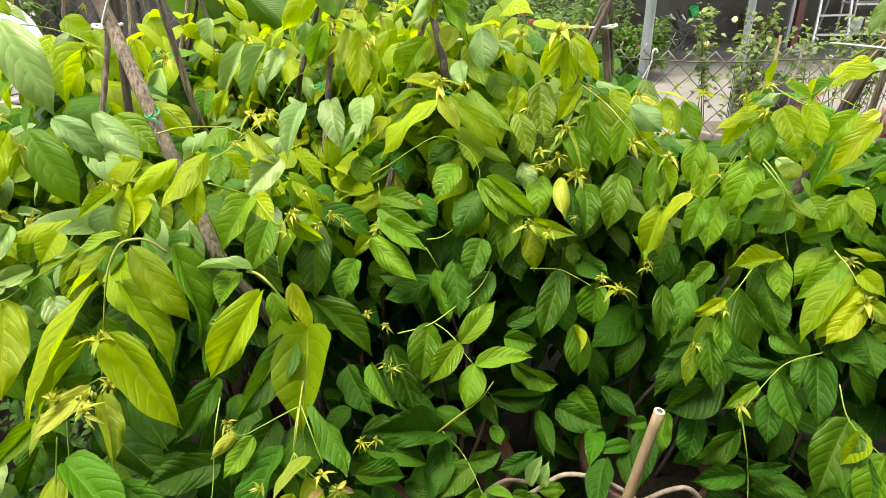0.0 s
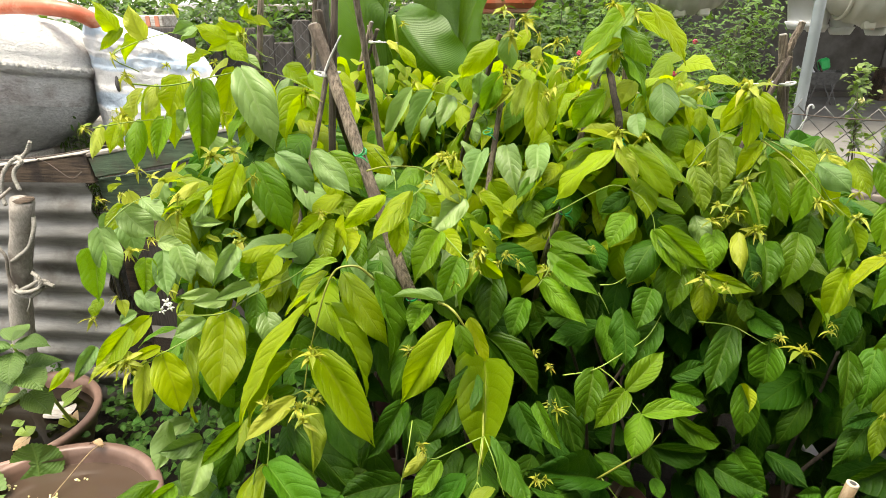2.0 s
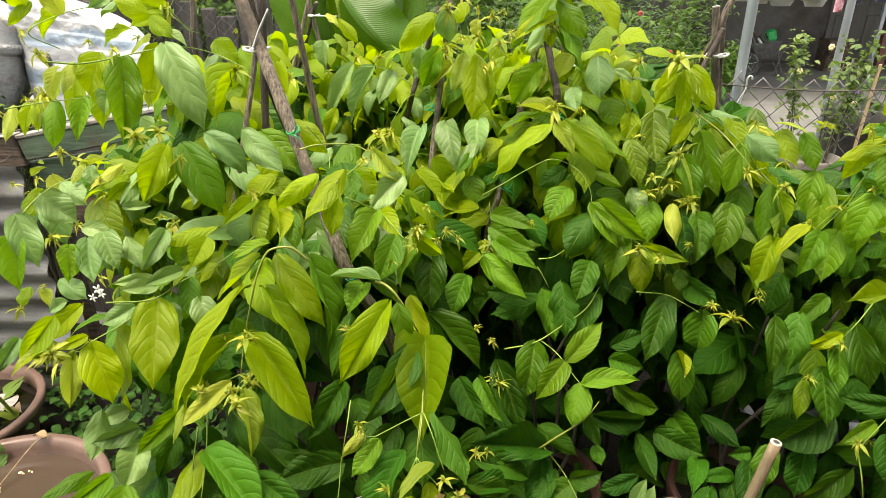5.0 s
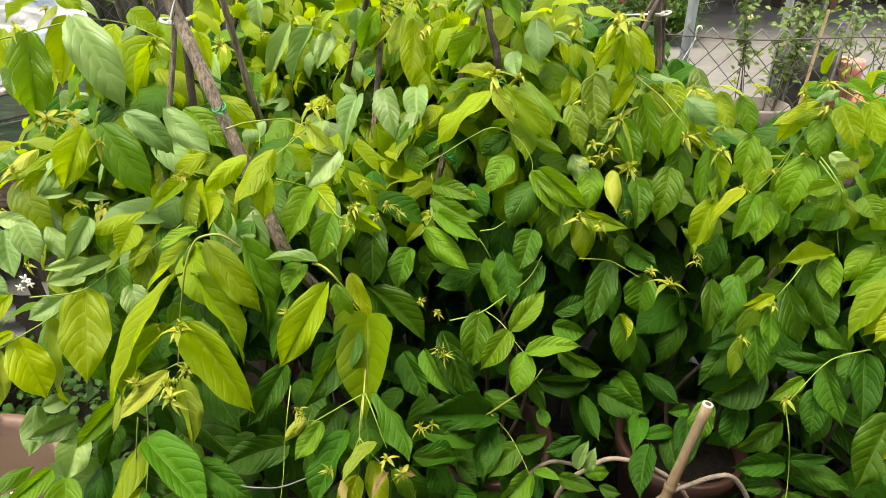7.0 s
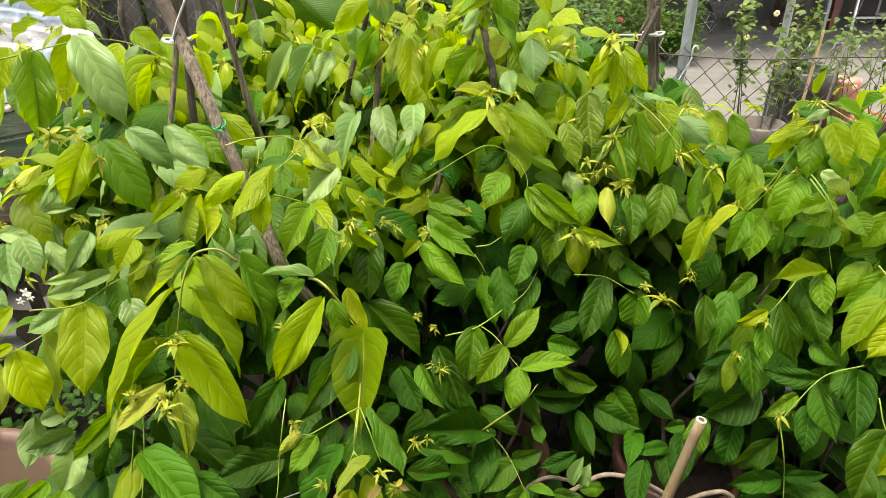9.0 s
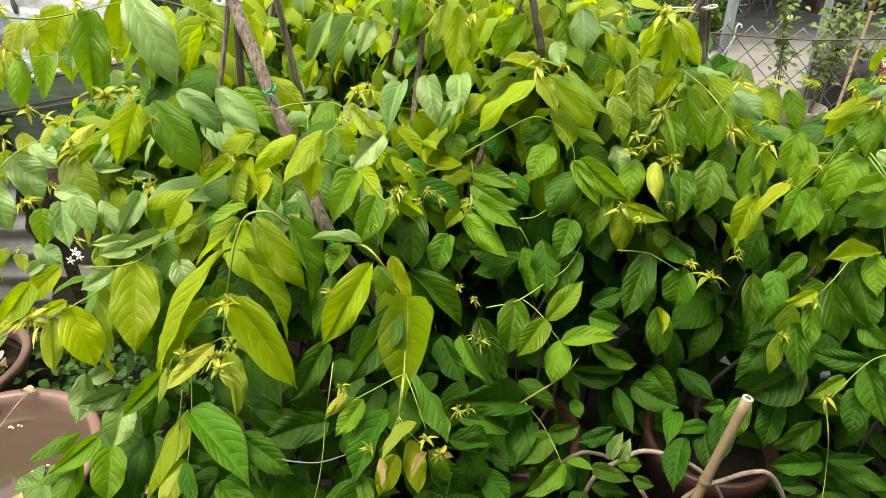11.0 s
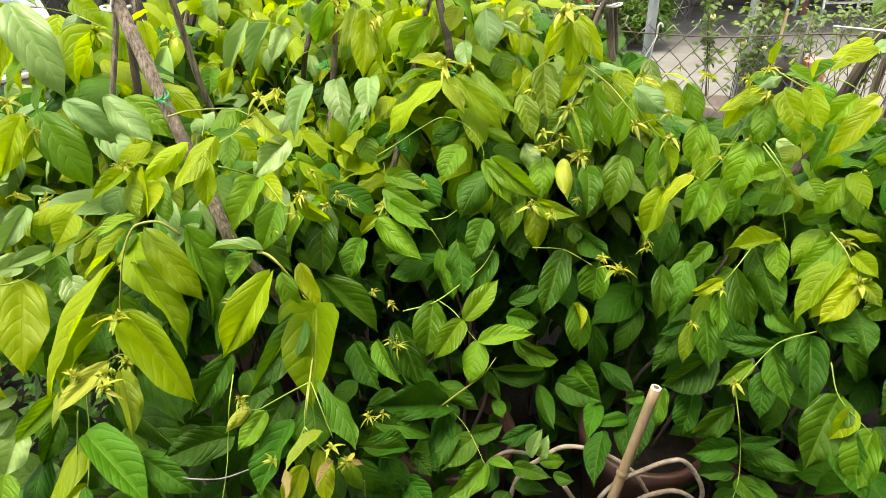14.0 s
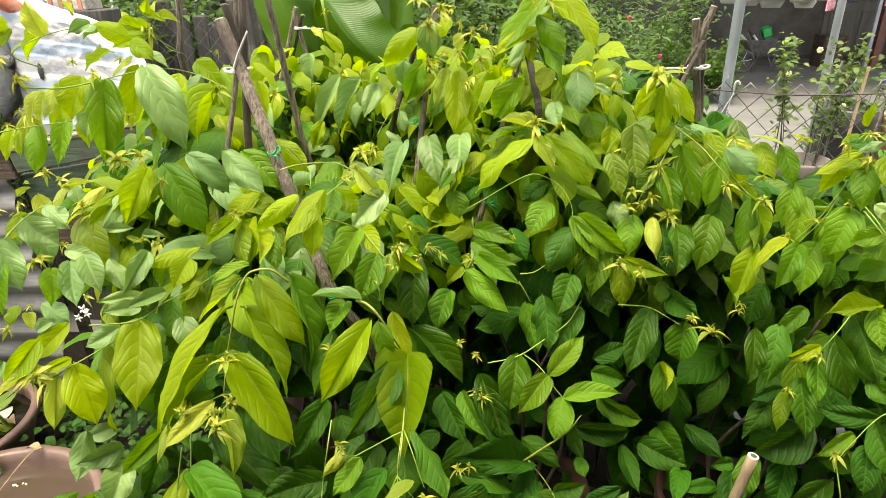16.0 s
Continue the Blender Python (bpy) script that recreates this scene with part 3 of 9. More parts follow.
def twisted(name, points, r, mat, parent, turns=90.0):
    """A rope of three strands laid round one another along a line."""
    line = smooth_line(points, 10)
    run, out_v, out_f = 0.0, [], []
    frames, side = [], np.array((0.31, 0.9, 0.2))
    for i, c in enumerate(line):
        d = line[min(i + 1, len(line) - 1)] - line[max(i - 1, 0)]
        d = d / (np.linalg.norm(d) + 1e-9)
        side = side - d * side.dot(d)
        side = side / (np.linalg.norm(side) + 1e-9)
        run += np.linalg.norm(c - line[i - 1]) if i else 0.0
        frames.append((c, side.copy(), np.cross(d, side), run))
    for k in range(3):
        pts = [c + 0.52 * r * (math.cos(u * turns * 3 + k * 2.094) * s + math.sin(u * turns * 3 + k * 2.094) * w) for c, s, w, u in frames]
        v, f = tube_data(pts, r * 0.58, r * 0.56, 6, base=len(out_v))
        out_v += v
        out_f += f
    return mesh_part(name, mesh_of(name, out_v, out_f, mat), parent)


def cloth(name, corners, thick, mat, parent, seed, crumple=0.02, n=56):
    """A stuffed cloth form between four outline runs: bottom, top, left and right follow the corner lists."""
    left, right = [smooth_line(c, 12) for c in corners]
    left = [left[int(k * (len(left) - 1) / n)] for k in range(n + 1)]
    right = [right[int(k * (len(right) - 1) / n)] for k in range(n + 1)]
    verts, faces = [], []
    for side in (-1, 1):
        for j in range(n + 1):
            for i in range(n + 1):
                u = i / n
                p = left[j] * (1 - u) + right[j] * u
                q = Vector((p[0] * 6 + seed, p[2] * 6, seed))
                fold = 0.0
                for f, a in ((1.2, 0.9), (2.6, 0.7), (5.5, 0.42), (11.0, 0.22), (20.0, 0.08)):
                    fold += a * (1 - 2.2 * abs(noise.noise(q * f)))
                edge = min(1.0, 6 * min(u, 1 - u, 1 - j / n + 0.02))
                verts.append((p[0], p[1] + side * (thick * edge ** 0.5 + crumple * fold * edge), p[2]))
    m = (n + 1) ** 2
    for s in (0, 1):
        for j in range(n):
            for i in range(n):
                a = s * m + j * (n + 1) + i
                faces.append((a, a + 1, a + n + 2, a + n + 1) if s == 0 else (a + n + 1, a + n + 2, a + 1, a))
    rim = [j * (n + 1) for j in range(n + 1)] + [n * (n + 1) + i for i in range(1, n + 1)] + [j * (n + 1) + n for j in range(n - 1, -1, -1)]
    for a, b in zip(rim, rim[1:]):
        faces.append((a, b, b + m, a + m))
    return mesh_part(name, mesh_of(name, verts, faces, mat), parent)


# ---- ground and house ----
def sheet(name, x0, x1, y0, y1, z, mat, label, category, holes=0, relief=0.0, cells=2):
    verts, faces = [], []
    for j in range(cells + 1):
        for i in range(cells + 1):
            x, y = x0 + (x1 - x0) * i / cells, y0 + (y1 - y0) * j / cells
            verts.append((x, y, z + relief * noise.noise((x * 6, y * 6, 0.3)) + relief * 0.5 * noise.noise((x * 17, y * 17, 1.3))))
    for j in range(cells):
        for i in range(cells):
            a = j * (cells + 1) + i
            faces.append((a, a + 1, a + cells + 2, a + cells + 1))
    return tagged(mesh_part(name, mesh_of(name, verts, faces, mat), None), label, category, "", "structure")


sheet("ground", -300, 300, -300, 300, -0.03, M_CONCRETE, "pale grey concrete yard reaching past the house", "ground")
# Bed runs on behind the camera to cut light bounced off the ground.
sheet("soil_bed", -3.0, 2.6, -2.0, 2.25, 0.0, M_SOIL, "garden soil under the vines, shade put into its colour", "soil", 0, 0.012, 90)

# Unseen wall, added behind the camera to cut sky light on the vines.
tagged(boxed("wall_south", -0.95, 8.0, -1.85, -1.65, -0.03, 3.6, M_WALL, None), "unseen plain wall added behind the camera to block sky light", "wall", "", "structure")

# Overhang out of view, added and turned to darken the lower, nearer leaves.
tagged(boxed("eave_south", -0.75, 8.0, -1.85, -0.17, 2.95, 3.05, M_ROOF, None, "", 0.004, Matrix.Translation((-1.4, -1.12, 0)) @ Matrix.Rotation(0.16, 4, "Z") @ Matrix.Translation((1.4, 1.0, 0))), "unseen overhang added above the camera to shade the lower leaves", "roof", "", "structure")
house = thing("house", (4.6, 10.9, 0), "grey plastered house with a shaded porch and panelled doors", "house")
boxed("wall", -3.0, 14.0, 10.9, 11.1, -0.03, 3.3, M_WALL, house)
boxed("side_wall", -3.2, -3.0, 9.3, 11.1, -0.03, 3.3, M_WALL, house)
# Roof lies out of view and is brought forward to shade the porch.
boxed("roof", -3.6, 14.6, 7.6, 11.5, 2.62, 2.70, M_ROOF, house)
boxed("step", -3.0, 14.0, 10.5, 10.9, -0.03, 0.05, M_WALL, house)
for i, x in enumerate((1.85, 4.95, 8.4)):
    d = boxed("door", x, x + 1.0, 10.86, 10.90, 0.05, 2.05, M_DOOR, house, "brown-grey panelled door")
    for px in (0.08, 0.54):
        for pz in (0.12, 0.80, 1.45):
            boxed("panel", x + px, x + px + 0.37, 10.837, 10.858, 0.05 + pz, 0.05 + pz + (0.55 if pz < 1 else 0.4), M_DOOR, d, "", 0.012)
boxed("column", 5.21, 5.26, 9.9, 9.96, -0.03, 2.62, M_STEEL, house)
boxed("column", 5.33, 5.43, 9.95, 10.05, -0.03, 2.62, M_RUST, house, "red-brown painted pipe column")

# ---- awning posts and fence ----
def pipe_post(x, y, top, r, label):
    t = thing("pipe_post", (x, y, -0.03), label, "post", "pipe posts")
    tube("pipe", [(x, y, -0.03), (x, y, top)], r, r, M_STEEL, t, "", 20)
    turned("base_collar", [(r * 1.05, 0.0), (r * 1.7, 0.0), (r * 1.6, 0.02), (r * 1.05, 0.03)], (x, y, -0.03), M_STEEL, t)
    turned("cap", [(0.001, 0.012), (r * 0.9, 0.010), (r * 1.04, 0.0), (r * 1.04, -0.03)], (x, y, top), M_STEEL, t)


pipe_post(0.675, 2.16, 2.1, 0.0165, "galvanised steel pipe post beside the wire fence")
pipe_post(1.65, 3.55, 2.1, 0.02, "galvanised steel pipe post standing in the yard")
rail = thing("overhead_rail", (1.2, 3.2, 2.02), "galvanised pipe rail carrying hanging planters", "rail")
tube("rail", [(-0.4, 3.3, 2.06), (1.0, 3.25, 2.06), (2.8, 3.2, 2.06)], 0.017, 0.017, M_STEEL, rail, "", 12)
tube("cross_rail", [(0.675, 2.1, 2.03), (0.675, 3.4, 2.03)], 0.017, 0.017, M_STEEL, rail, "", 12)
tube("cross_rail", [(1.65, 3.1, 2.03), (1.65, 3.7, 2.03)], 0.017, 0.017, M_STEEL, rail, "", 12)


def chain_fence(name, x0, x1, y, z0, top0, top1, pitch, r, label):
    """Woven wire: zigzag wires hooked into one another, with a top wire and stakes."""
    t = thing(name, ((x0 + x1) / 2, y, z0), label, "fence")
    verts, faces = [], []
    half = pitch / 2
    n = int((x1 - x0) / half)
    rng = random.Random(5)
    for i in range(n):
        xa, line = x0 + i * half, []
        ztop = top0 + (top1 - top0) * i / n
        m = int((ztop - z0) / half)
        for j in range(m + 1):
            s = (j + i) % 2
            z = ztop - j * half * 1.02
            line.append(np.array((xa + (half * 1.04 if s else -0.002) + 0.006 * noise.noise((xa * 3, z * 3, 0.5)), y + 0.012 * noise.noise((xa * 2, z * 2, 2.5)) + (0.003 if s else -0.003), z + 0.012 * noise.noise((xa * 1.4, 0.2, 4.5)))))
        if rng.random() < 0.5:
            line.insert(0, line[0] + np.array((0.008, 0.0, 0.022)))
        v, f = tube_data(line, r, r, 4, base=len(verts))
        verts += v
        faces += f
    ob = mesh_part("woven_wire", mesh_of("woven_wire", verts, faces, M_WIRE), t)
    ob["kind"] = "stuff"
    pts = [(x0 + (x1 - x0) * k / 8, y - 0.006, top0 + (top1 - top0) * k / 8 - 0.012 * math.sin(k * 2.1) - 0.02) for k in range(9)]
    tube("top_wire", pts, r * 1.0, r * 1.0, M_DARKWIRE, t, "", 6)
    return t


chain_fence("wire_fence", -0.62, 2.4, 2.13, 0.0, 1.19, 1.05, 0.080, 0.0021, "sagging galvanised chain-link fence behind the vines")
chain_fence("back_fence", -1.85, -0.7, 2.95, 0.1, 1.62, 1.60, 0.075, 0.0016, "chain-link fence in front of old grey planks")
for i in range(12):
    x, w = -1.84 + i * 0.094, 0.075 + 0.012 * (i * 5 % 3)
    tagged(boxed("plank", x - w / 2, x + w / 2, 3.05 + 0.02 * (i % 2), 3.075 + 0.02 * (i % 2), -0.03, 1.27 + 0.035 * (i * 7 % 4), M_GREYWOOD, None, "", 0.006), "weathered grey upright plank behind the fence", "plank", "grey planks")
shed = thing("low_shed", (-2.2, 4.2, 0), "low shed with a pale sheet roof behind the planks", "shed")
boxed("wall", -1.9, -1.0, 3.9, 4.0, -0.03, 1.40, M_GREYWOOD, shed)
boxed("roof", -1.95, -0.95, 3.7, 5.2, 1.40, 1.44, M_EDGE, shed)

hook = thing("hanging_hook", (0.69, 2.12, 1.12), "white plastic hook hanging on the fence wire", "hook")
tube("hook", [(0.686, 2.117, 1.105), (0.685, 2.115, 1.125), (0.689, 2.115, 1.136), (0.697, 2.115, 1.135), (0.701, 2.115, 1.126)], 0.003, 0.0034, M_WHITE, hook)
tube("strap", [(0.686, 2.117, 1.105), (0.676, 2.12, 1.04), (0.668, 2.12, 0.98)], 0.0015, 0.0015, M_WHITE, hook)
tube("strap", [(0.688, 2.117, 1.10), (0.662, 2.12, 1.04), (0.638, 2.12, 0.99)], 0.0015, 0.0015, M_WHITE, hook)

# ---- hanging planters ----
def barrel(x0, x1, y, z, r, label):
    """A lying plastic drum with moulded hoops and feet, hung by wires."""
    t = thing("hanging_drum", ((x0 + x1) / 2, y, z), label, "planter", "hanging drums")
    def girth(s):
        return r * math.sqrt(1.0 - (0.92 * (2 * s - 1)) ** 2)

    verts, faces, n, k = [], [], 36, 40
    for i in range(n + 1):
        s = i / n
        x = x0 + (x1 - x0) * s
        rr = girth(s) + (0.006 if i % 6 in (2, 3) else 0.0)
        for q in range(k):
            a = 2 * math.pi * q / k
            verts.append((x, y + rr * math.cos(a), z + rr * math.sin(a)))
    for i in range(n):
        for q in range(k):
            a, b = i * k + q, i * k + (q + 1) % k
            faces.append((a, a + k, b + k, b))
    faces += [tuple(range(k)), tuple(reversed(range(n * k, n * k + k)))]
    mesh_part("drum", mesh_of("drum", verts, faces, M_CREAM), t)
    for fx in (0.40, 0.66):
        x, rr = x0 + (x1 - x0) * fx, girth(fx)
        boxed("foot", x - 0.022, x + 0.028, y - r * 0.5, y - r * 0.2, z - rr - 0.012, z - rr * 0.82, M_CREAM, t, "", 0.008)
    for fx in (0.14, 0.86):
        x, rr = x0 + (x1 - x0) * fx, girth(fx)
        verts, faces = tube_data(smooth_line([(x, y + 0.001 + (rr + 0.008) * math.cos(a), z + (rr + 0.008) * math.sin(a)) for a in np.linspace(math.pi * 1.02, math.pi * 1.98, 9)], 3), 0.008, 0.008, 6)
        mesh_part("moulded_rib", mesh_of("moulded_rib", verts, faces, M_CREAM), t)
    for x in (x0 + 0.08, x1 - 0.08):
        tube("wire", [(x, y, z + r * 0.5), (x, y, 2.05)], 0.002, 0.002, M_WIRE, t, "", 5)


barrel(1.085, 1.50, 3.2, 1.488, 0.165, "cream plastic drum planter hanging from the rail")
barrel(0.28, 0.685, 3.2, 1.53, 0.15, "smaller cream plastic drum planter hanging from the rail")


def hanging_pot(x, y, z, r, h, label):
    t = thing("hanging_pot", (x, y, z), label, "plant pot", "white hanging pots")
    turned("pot", [(0.001, 0), (r * 0.72, 0), (r * 0.78, 0.01), (r, h * 0.9), (r * 1.08, h * 0.9), (r * 1.08, h), (r * 0.98, h), (r * 0.9, h * 0.8), (0.001, h * 0.78)], (x, y, z), M_WHITE, t)
    turned("saucer", [(0.001, -0.02), (r * 0.7, -0.02), (r * 0.95, 0.012), (r * 0.9, 0.014), (0.001, -0.006)], (x, y, z), M_WHITE, t)
    for a in (0.3, 2.4, 4.5):
        tube("wire", [(x + r * math.cos(a), y + r * math.sin(a), z + h), (x, y, 2.05)], 0.0012, 0.0012, M_WIRE, t, "", 4)


for x, y, z, r in ((0.98, 3.15, 1.335, 0.075), (1.10, 3.3, 1.315, 0.055), (1.20, 3.28, 1.305, 0.06), (1.36, 3.30, 1.30, 0.055)):
    hanging_pot(x, y, z, r, 0.12, "white plastic hanging pot with a saucer")
orange = thing("orange_planter", (-0.33, 2.7, 1.40), "orange plastic trough planter hanging over the shrubs", "planter")
boxed("trough", -0.46, -0.20, 2.62, 2.78, 1.425, 1.56, M_PIPE, orange, "", 0.02)
boxed("drip_tray", -0.44, -0.22, 2.64, 2.76, 1.405, 1.425, M_REDPOT, orange, "", 0.006)
tube("wire", [(-0.33, 2.7, 1.55), (-0.33, 3.2, 2.05)], 0.002, 0.002, M_WIRE, orange, "", 5)

M_NAVY = surface("navy_cloth", (0.006, 0.008, 0.024), (0.012, 0.015, 0.042), 60, 0.9, 0.3, 0.002, (1, 1, 0.3))
M_ROSECLOTH = surface("pink_print_cloth", (0.36, 0.09, 0.13), (0.52, 0.36, 0.38), 90, 0.9, 0.3, 0.002, None, (0.28, 0.05, 0.08), 50)
LINE_Z = 2.03
for x0, x1, y, z, mt, lb in ((2.31, 2.60, 4.602, 1.23, M_NAVY, "dark navy cloth hung out to dry"), (2.425, 2.495, 4.596, 1.195, M_ROSECLOTH, "pink printed cloth hung out to dry"), (2.185, 2.225, 4.602, 1.215, M_NAVY, "narrow dark navy cloth hung out to dry"), (2.06, 2.115, 4.596, 1.17, M_ROSECLOTH, "small pink printed cloth hung low to dry")):
    wash = thing("hanging_cloth", ((x0 + x1) / 2, y, z), lb, "laundry", "hanging laundry")
    cloth("cloth", ([(x0, y, z), (x0 + 0.004, y, z + 0.35), (x0 - 0.004, y, LINE_Z + 0.006)], [(x1 - 0.006, y, z + 0.012), (x1 + 0.003, y, z + 0.35), (x1, y, LINE_Z + 0.012)]), 0.009 if mt is M_NAVY else 0.017, mt, wash, x0, 0.006, 20)
    for x in (x0 + 0.008, x1 - 0.008):
        boxed("clothes_peg", x - 0.004, x + 0.004, y - 0.012, y + 0.012, LINE_Z - 0.05, LINE_Z + 0.02, M_WOODLATH, wash, "small wooden clothes peg", 0.002)
line = thing("washing_line", (2.2, 4.6, LINE_Z), "thin wire line holding the laundry", "wire")
tube("line", [(0.4, 4.6, LINE_Z), (2.25, 4.6, LINE_Z), (4.2, 4.6, LINE_Z)], 0.004, 0.004, M_WIRE, line, "", 6, 160)

# ---- porch clutter ----
def ladder(x, y, label):
    t = thing("stepladder", (x, y, -0.03), label, "ladder")
    for s in (0, 1):
        tube("rail", [(x + s * 0.52, y, -0.03), (x + 0.20 + s * 0.34, y + 0.42, 1.75)], 0.022, 0.022, M_ALU, t, "", 8)
        tube("back_leg", [(x + s * 0.52, y + 0.9, -0.03), (x + 0.20 + s * 0.34, y + 0.46, 1.75)], 0.016, 0.016, M_ALU, t, "", 8)
    for k in range(6):
        f = (k + 0.7) / 6.6
        boxed("tread", x + 0.20 * f, x + 0.52 + 0.02 * f, y + 0.42 * f - 0.04, y + 0.42 * f + 0.04, 1.78 * f - 0.045, 1.78 * f - 0.015, M_ALU, t, "", 0.004)


ladder(5.58, 9.8, "aluminium stepladder standing open on the porch")


def barrow(x, y):
    """A small cart on spoked wheels, heaped with tools."""
    t = thing("loaded_handcart", (x, y, -0.03), "dark handcart loaded with tools and a green bag", "cart")
    bm = bmesh.new()
    rings = [[bm.verts.new((x + sx * w, y + sy * d, z)) for sx, sy in ((-1, -1), (1, -1), (1, 1), (-1, 1))] for w, d, z in ((0.16, 0.12, 0.24), (0.30, 0.17, 0.42), (0.28, 0.15, 0.42), (0.15, 0.11, 0.26))]
    for r0, r1 in zip(rings, rings[1:]):
        for k in range(4):
            bm.faces.new((r0[k], r0[(k + 1) % 4], r1[(k + 1) % 4], r1[k]))
    bm.faces.new(rings[0][::-1])
    bm.faces.new(rings[3])
    bmesh.ops.recalc_face_normals(bm, faces=bm.faces)
    part("tray", bm, M_DARK, t, "", False)
    for s in (-0.30,):
        verts, faces = tube_data([np.array((x + s + 0.15 * math.cos(a), y - 0.17, 0.13 + 0.15 * math.sin(a))) for a in np.linspace(0, 6.28, 20)], 0.016, 0.016, 6)
        w = mesh_part("wheel", mesh_of("wheel", verts, faces, M_DARK), t)
        for a in (0.2, 1.25, 2.3):
            tube("spoke", [(x + s - 0.14 * math.cos(a), y - 0.17, 0.13 - 0.14 * math.sin(a)), (x + s + 0.14 * math.cos(a), y - 0.17, 0.13 + 0.14 * math.sin(a))], 0.004, 0.004, M_ALU, w, "", 5)
    for xa, xb in ((-0.16, -0.24), (-0.06, -0.16), (0.02, 0.16), (0.12, 0.22), (0.18, 0.10)):
        tube("leg", [(x + xa, y - 0.12, 0.28), (x + xb, y - 0.18, -0.03)], 0.010, 0.010, M_DARK, t, "", 6)
    tube("handle", [(x + 0.16, y, 0.30), (x + 0.34, y - 0.05, 0.32), (x + 0.52, y - 0.05, 0.42)], 0.011, 0.011, M_DARK, t, "", 6)
    boxed("green_bag", x - 0.05, x + 0.10, y - 0.10, y + 0.0, 0.43, 0.60, M_GREEN, t, "bright green plastic bag", 0.03, Matrix.Translation((x, y, 0.45)) @ Matrix.Rotation(-0.3, 4, "Y") @ Matrix.Translation((-x, -y, -0.45)))
    for k in range(6):
        tube("tool", [(x - 0.26 + k * 0.05, y - 0.1, 0.40), (x - 0.32 + k * 0.05, y - 0.06 * (k % 2), 0.48 + 0.04 * (k % 3))], 0.014, 0.022, (M_ALU, M_DARK, M_BOARD)[k % 3], t, "", 6)


barrow(3.72, 9.9)
shelf = thing("porch_shelf", (6.8, 10.2, 0), "metal shelf with tubs and bags on the porch", "shelf")
for x in (6.25, 7.35):
    for y in (10.05, 10.4):
        tube("upright", [(x, y, -0.03), (x, y, 1.3)], 0.018, 0.018, M_ALU, shelf, "", 6)
for z in (0.12, 0.55, 1.0):
    boxed("shelf_board", 6.23, 7.37, 10.03, 10.42, z, z + 0.03, M_WHITE, shelf)
for i, (x, mt) in enumerate(((6.4, M_WHITE), (6.65, M_YELLOW), (6.9, M_WHITE), (7.15, M_REDPOT))):
    tub = thing("storage_tub", (x, 10.2, 0.15), "small plastic tub on the porch shelf", "tub", "tubs on the shelf")
    turned("tub", [(0.001, 0), (0.08, 0), (0.10, 0.2), (0.105, 0.21), (0.09, 0.2), (0.001, 0.19)], (x, 10.2, 0.15), mt, tub, "", 16)
cup = thing("wooden_cabinet", (4.85, 10.3, 0), "brown wooden cabinet against the porch wall", "cabinet")
boxed("body", 4.70, 5.02, 10.15, 10.5, -0.03, 0.42, M_BOARD, cup)
boxed("door", 4.72, 5.00, 10.135, 10.15, 0.02, 0.40, M_BOARD, cup)


# ---- left side: jar, sack, boards, bowls ----
JX, JY, JZ = -2.737, 2.357, 0.842
jar = thing("water_jar", (JX, JY, JZ), "large grey cement water jar with a moulded band", "jar")
turned("body", [(0.001, 0.0), (0.355, 0.0), (0.37, 0.006), (0.40, 0.035), (0.446, 0.08), (0.498, 0.142), (0.536, 0.20), (0.550, 0.255)], (JX, JY, JZ), M_JARWET, jar, "damp lower half, its colour lightened for weak light", 96, 0.014)
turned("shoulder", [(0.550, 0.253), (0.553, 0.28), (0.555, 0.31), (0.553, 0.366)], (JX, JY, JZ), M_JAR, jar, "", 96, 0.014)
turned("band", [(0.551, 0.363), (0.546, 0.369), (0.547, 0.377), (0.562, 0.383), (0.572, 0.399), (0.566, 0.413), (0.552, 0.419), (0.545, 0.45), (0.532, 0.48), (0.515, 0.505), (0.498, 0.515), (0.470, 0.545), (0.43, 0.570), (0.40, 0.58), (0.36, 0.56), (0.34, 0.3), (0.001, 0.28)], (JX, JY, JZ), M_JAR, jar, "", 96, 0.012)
for k in range(64):
    a = math.pi * 1.30 + k * 0.04
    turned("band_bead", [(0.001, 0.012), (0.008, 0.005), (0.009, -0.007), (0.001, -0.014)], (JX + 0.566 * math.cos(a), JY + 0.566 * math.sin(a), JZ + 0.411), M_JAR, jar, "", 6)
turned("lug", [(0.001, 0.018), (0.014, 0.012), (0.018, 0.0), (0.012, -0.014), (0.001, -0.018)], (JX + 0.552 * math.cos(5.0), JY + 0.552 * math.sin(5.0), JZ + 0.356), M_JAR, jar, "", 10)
jar.location.z += 0.055
jar.rotation_euler = Matrix.Rotation(radians(13), 3, Vector((-0.62, 0.78, 0.0))).to_euler()
tagged(boxed("jar_slab", -3.5, -2.30, 1.83, 3.2, 0.76, 0.868, M_EDGE, None), "pale cement slab under the water jar", "slab")
tagged(boxed("jar_plinth", -3.4, -2.34, 1.92, 3.1, -0.03, 0.76, M_JARWET, None), "rough cement plinth under the slab", "plinth")

sack = thing("filled_sack", (-1.84, 2.55, 0.82), "white woven sack with blue stripes beside the jar", "sack")
cloth("sack_cloth", ([(-2.15, 2.55, 0.82), (-2.165, 2.55, 1.04), (-2.158, 2.55, 1.225), (-2.165, 2.55, 1.34), (-2.10, 2.55, 1.45)], [(-1.56, 2.55, 0.82), (-1.56, 2.55, 1.0), (-1.58, 2.55, 1.15), (-1.66, 2.55, 1.27), (-1.92, 2.55, 1.37)]), 0.09, M_SACK, sack, 3.0, 0.009)
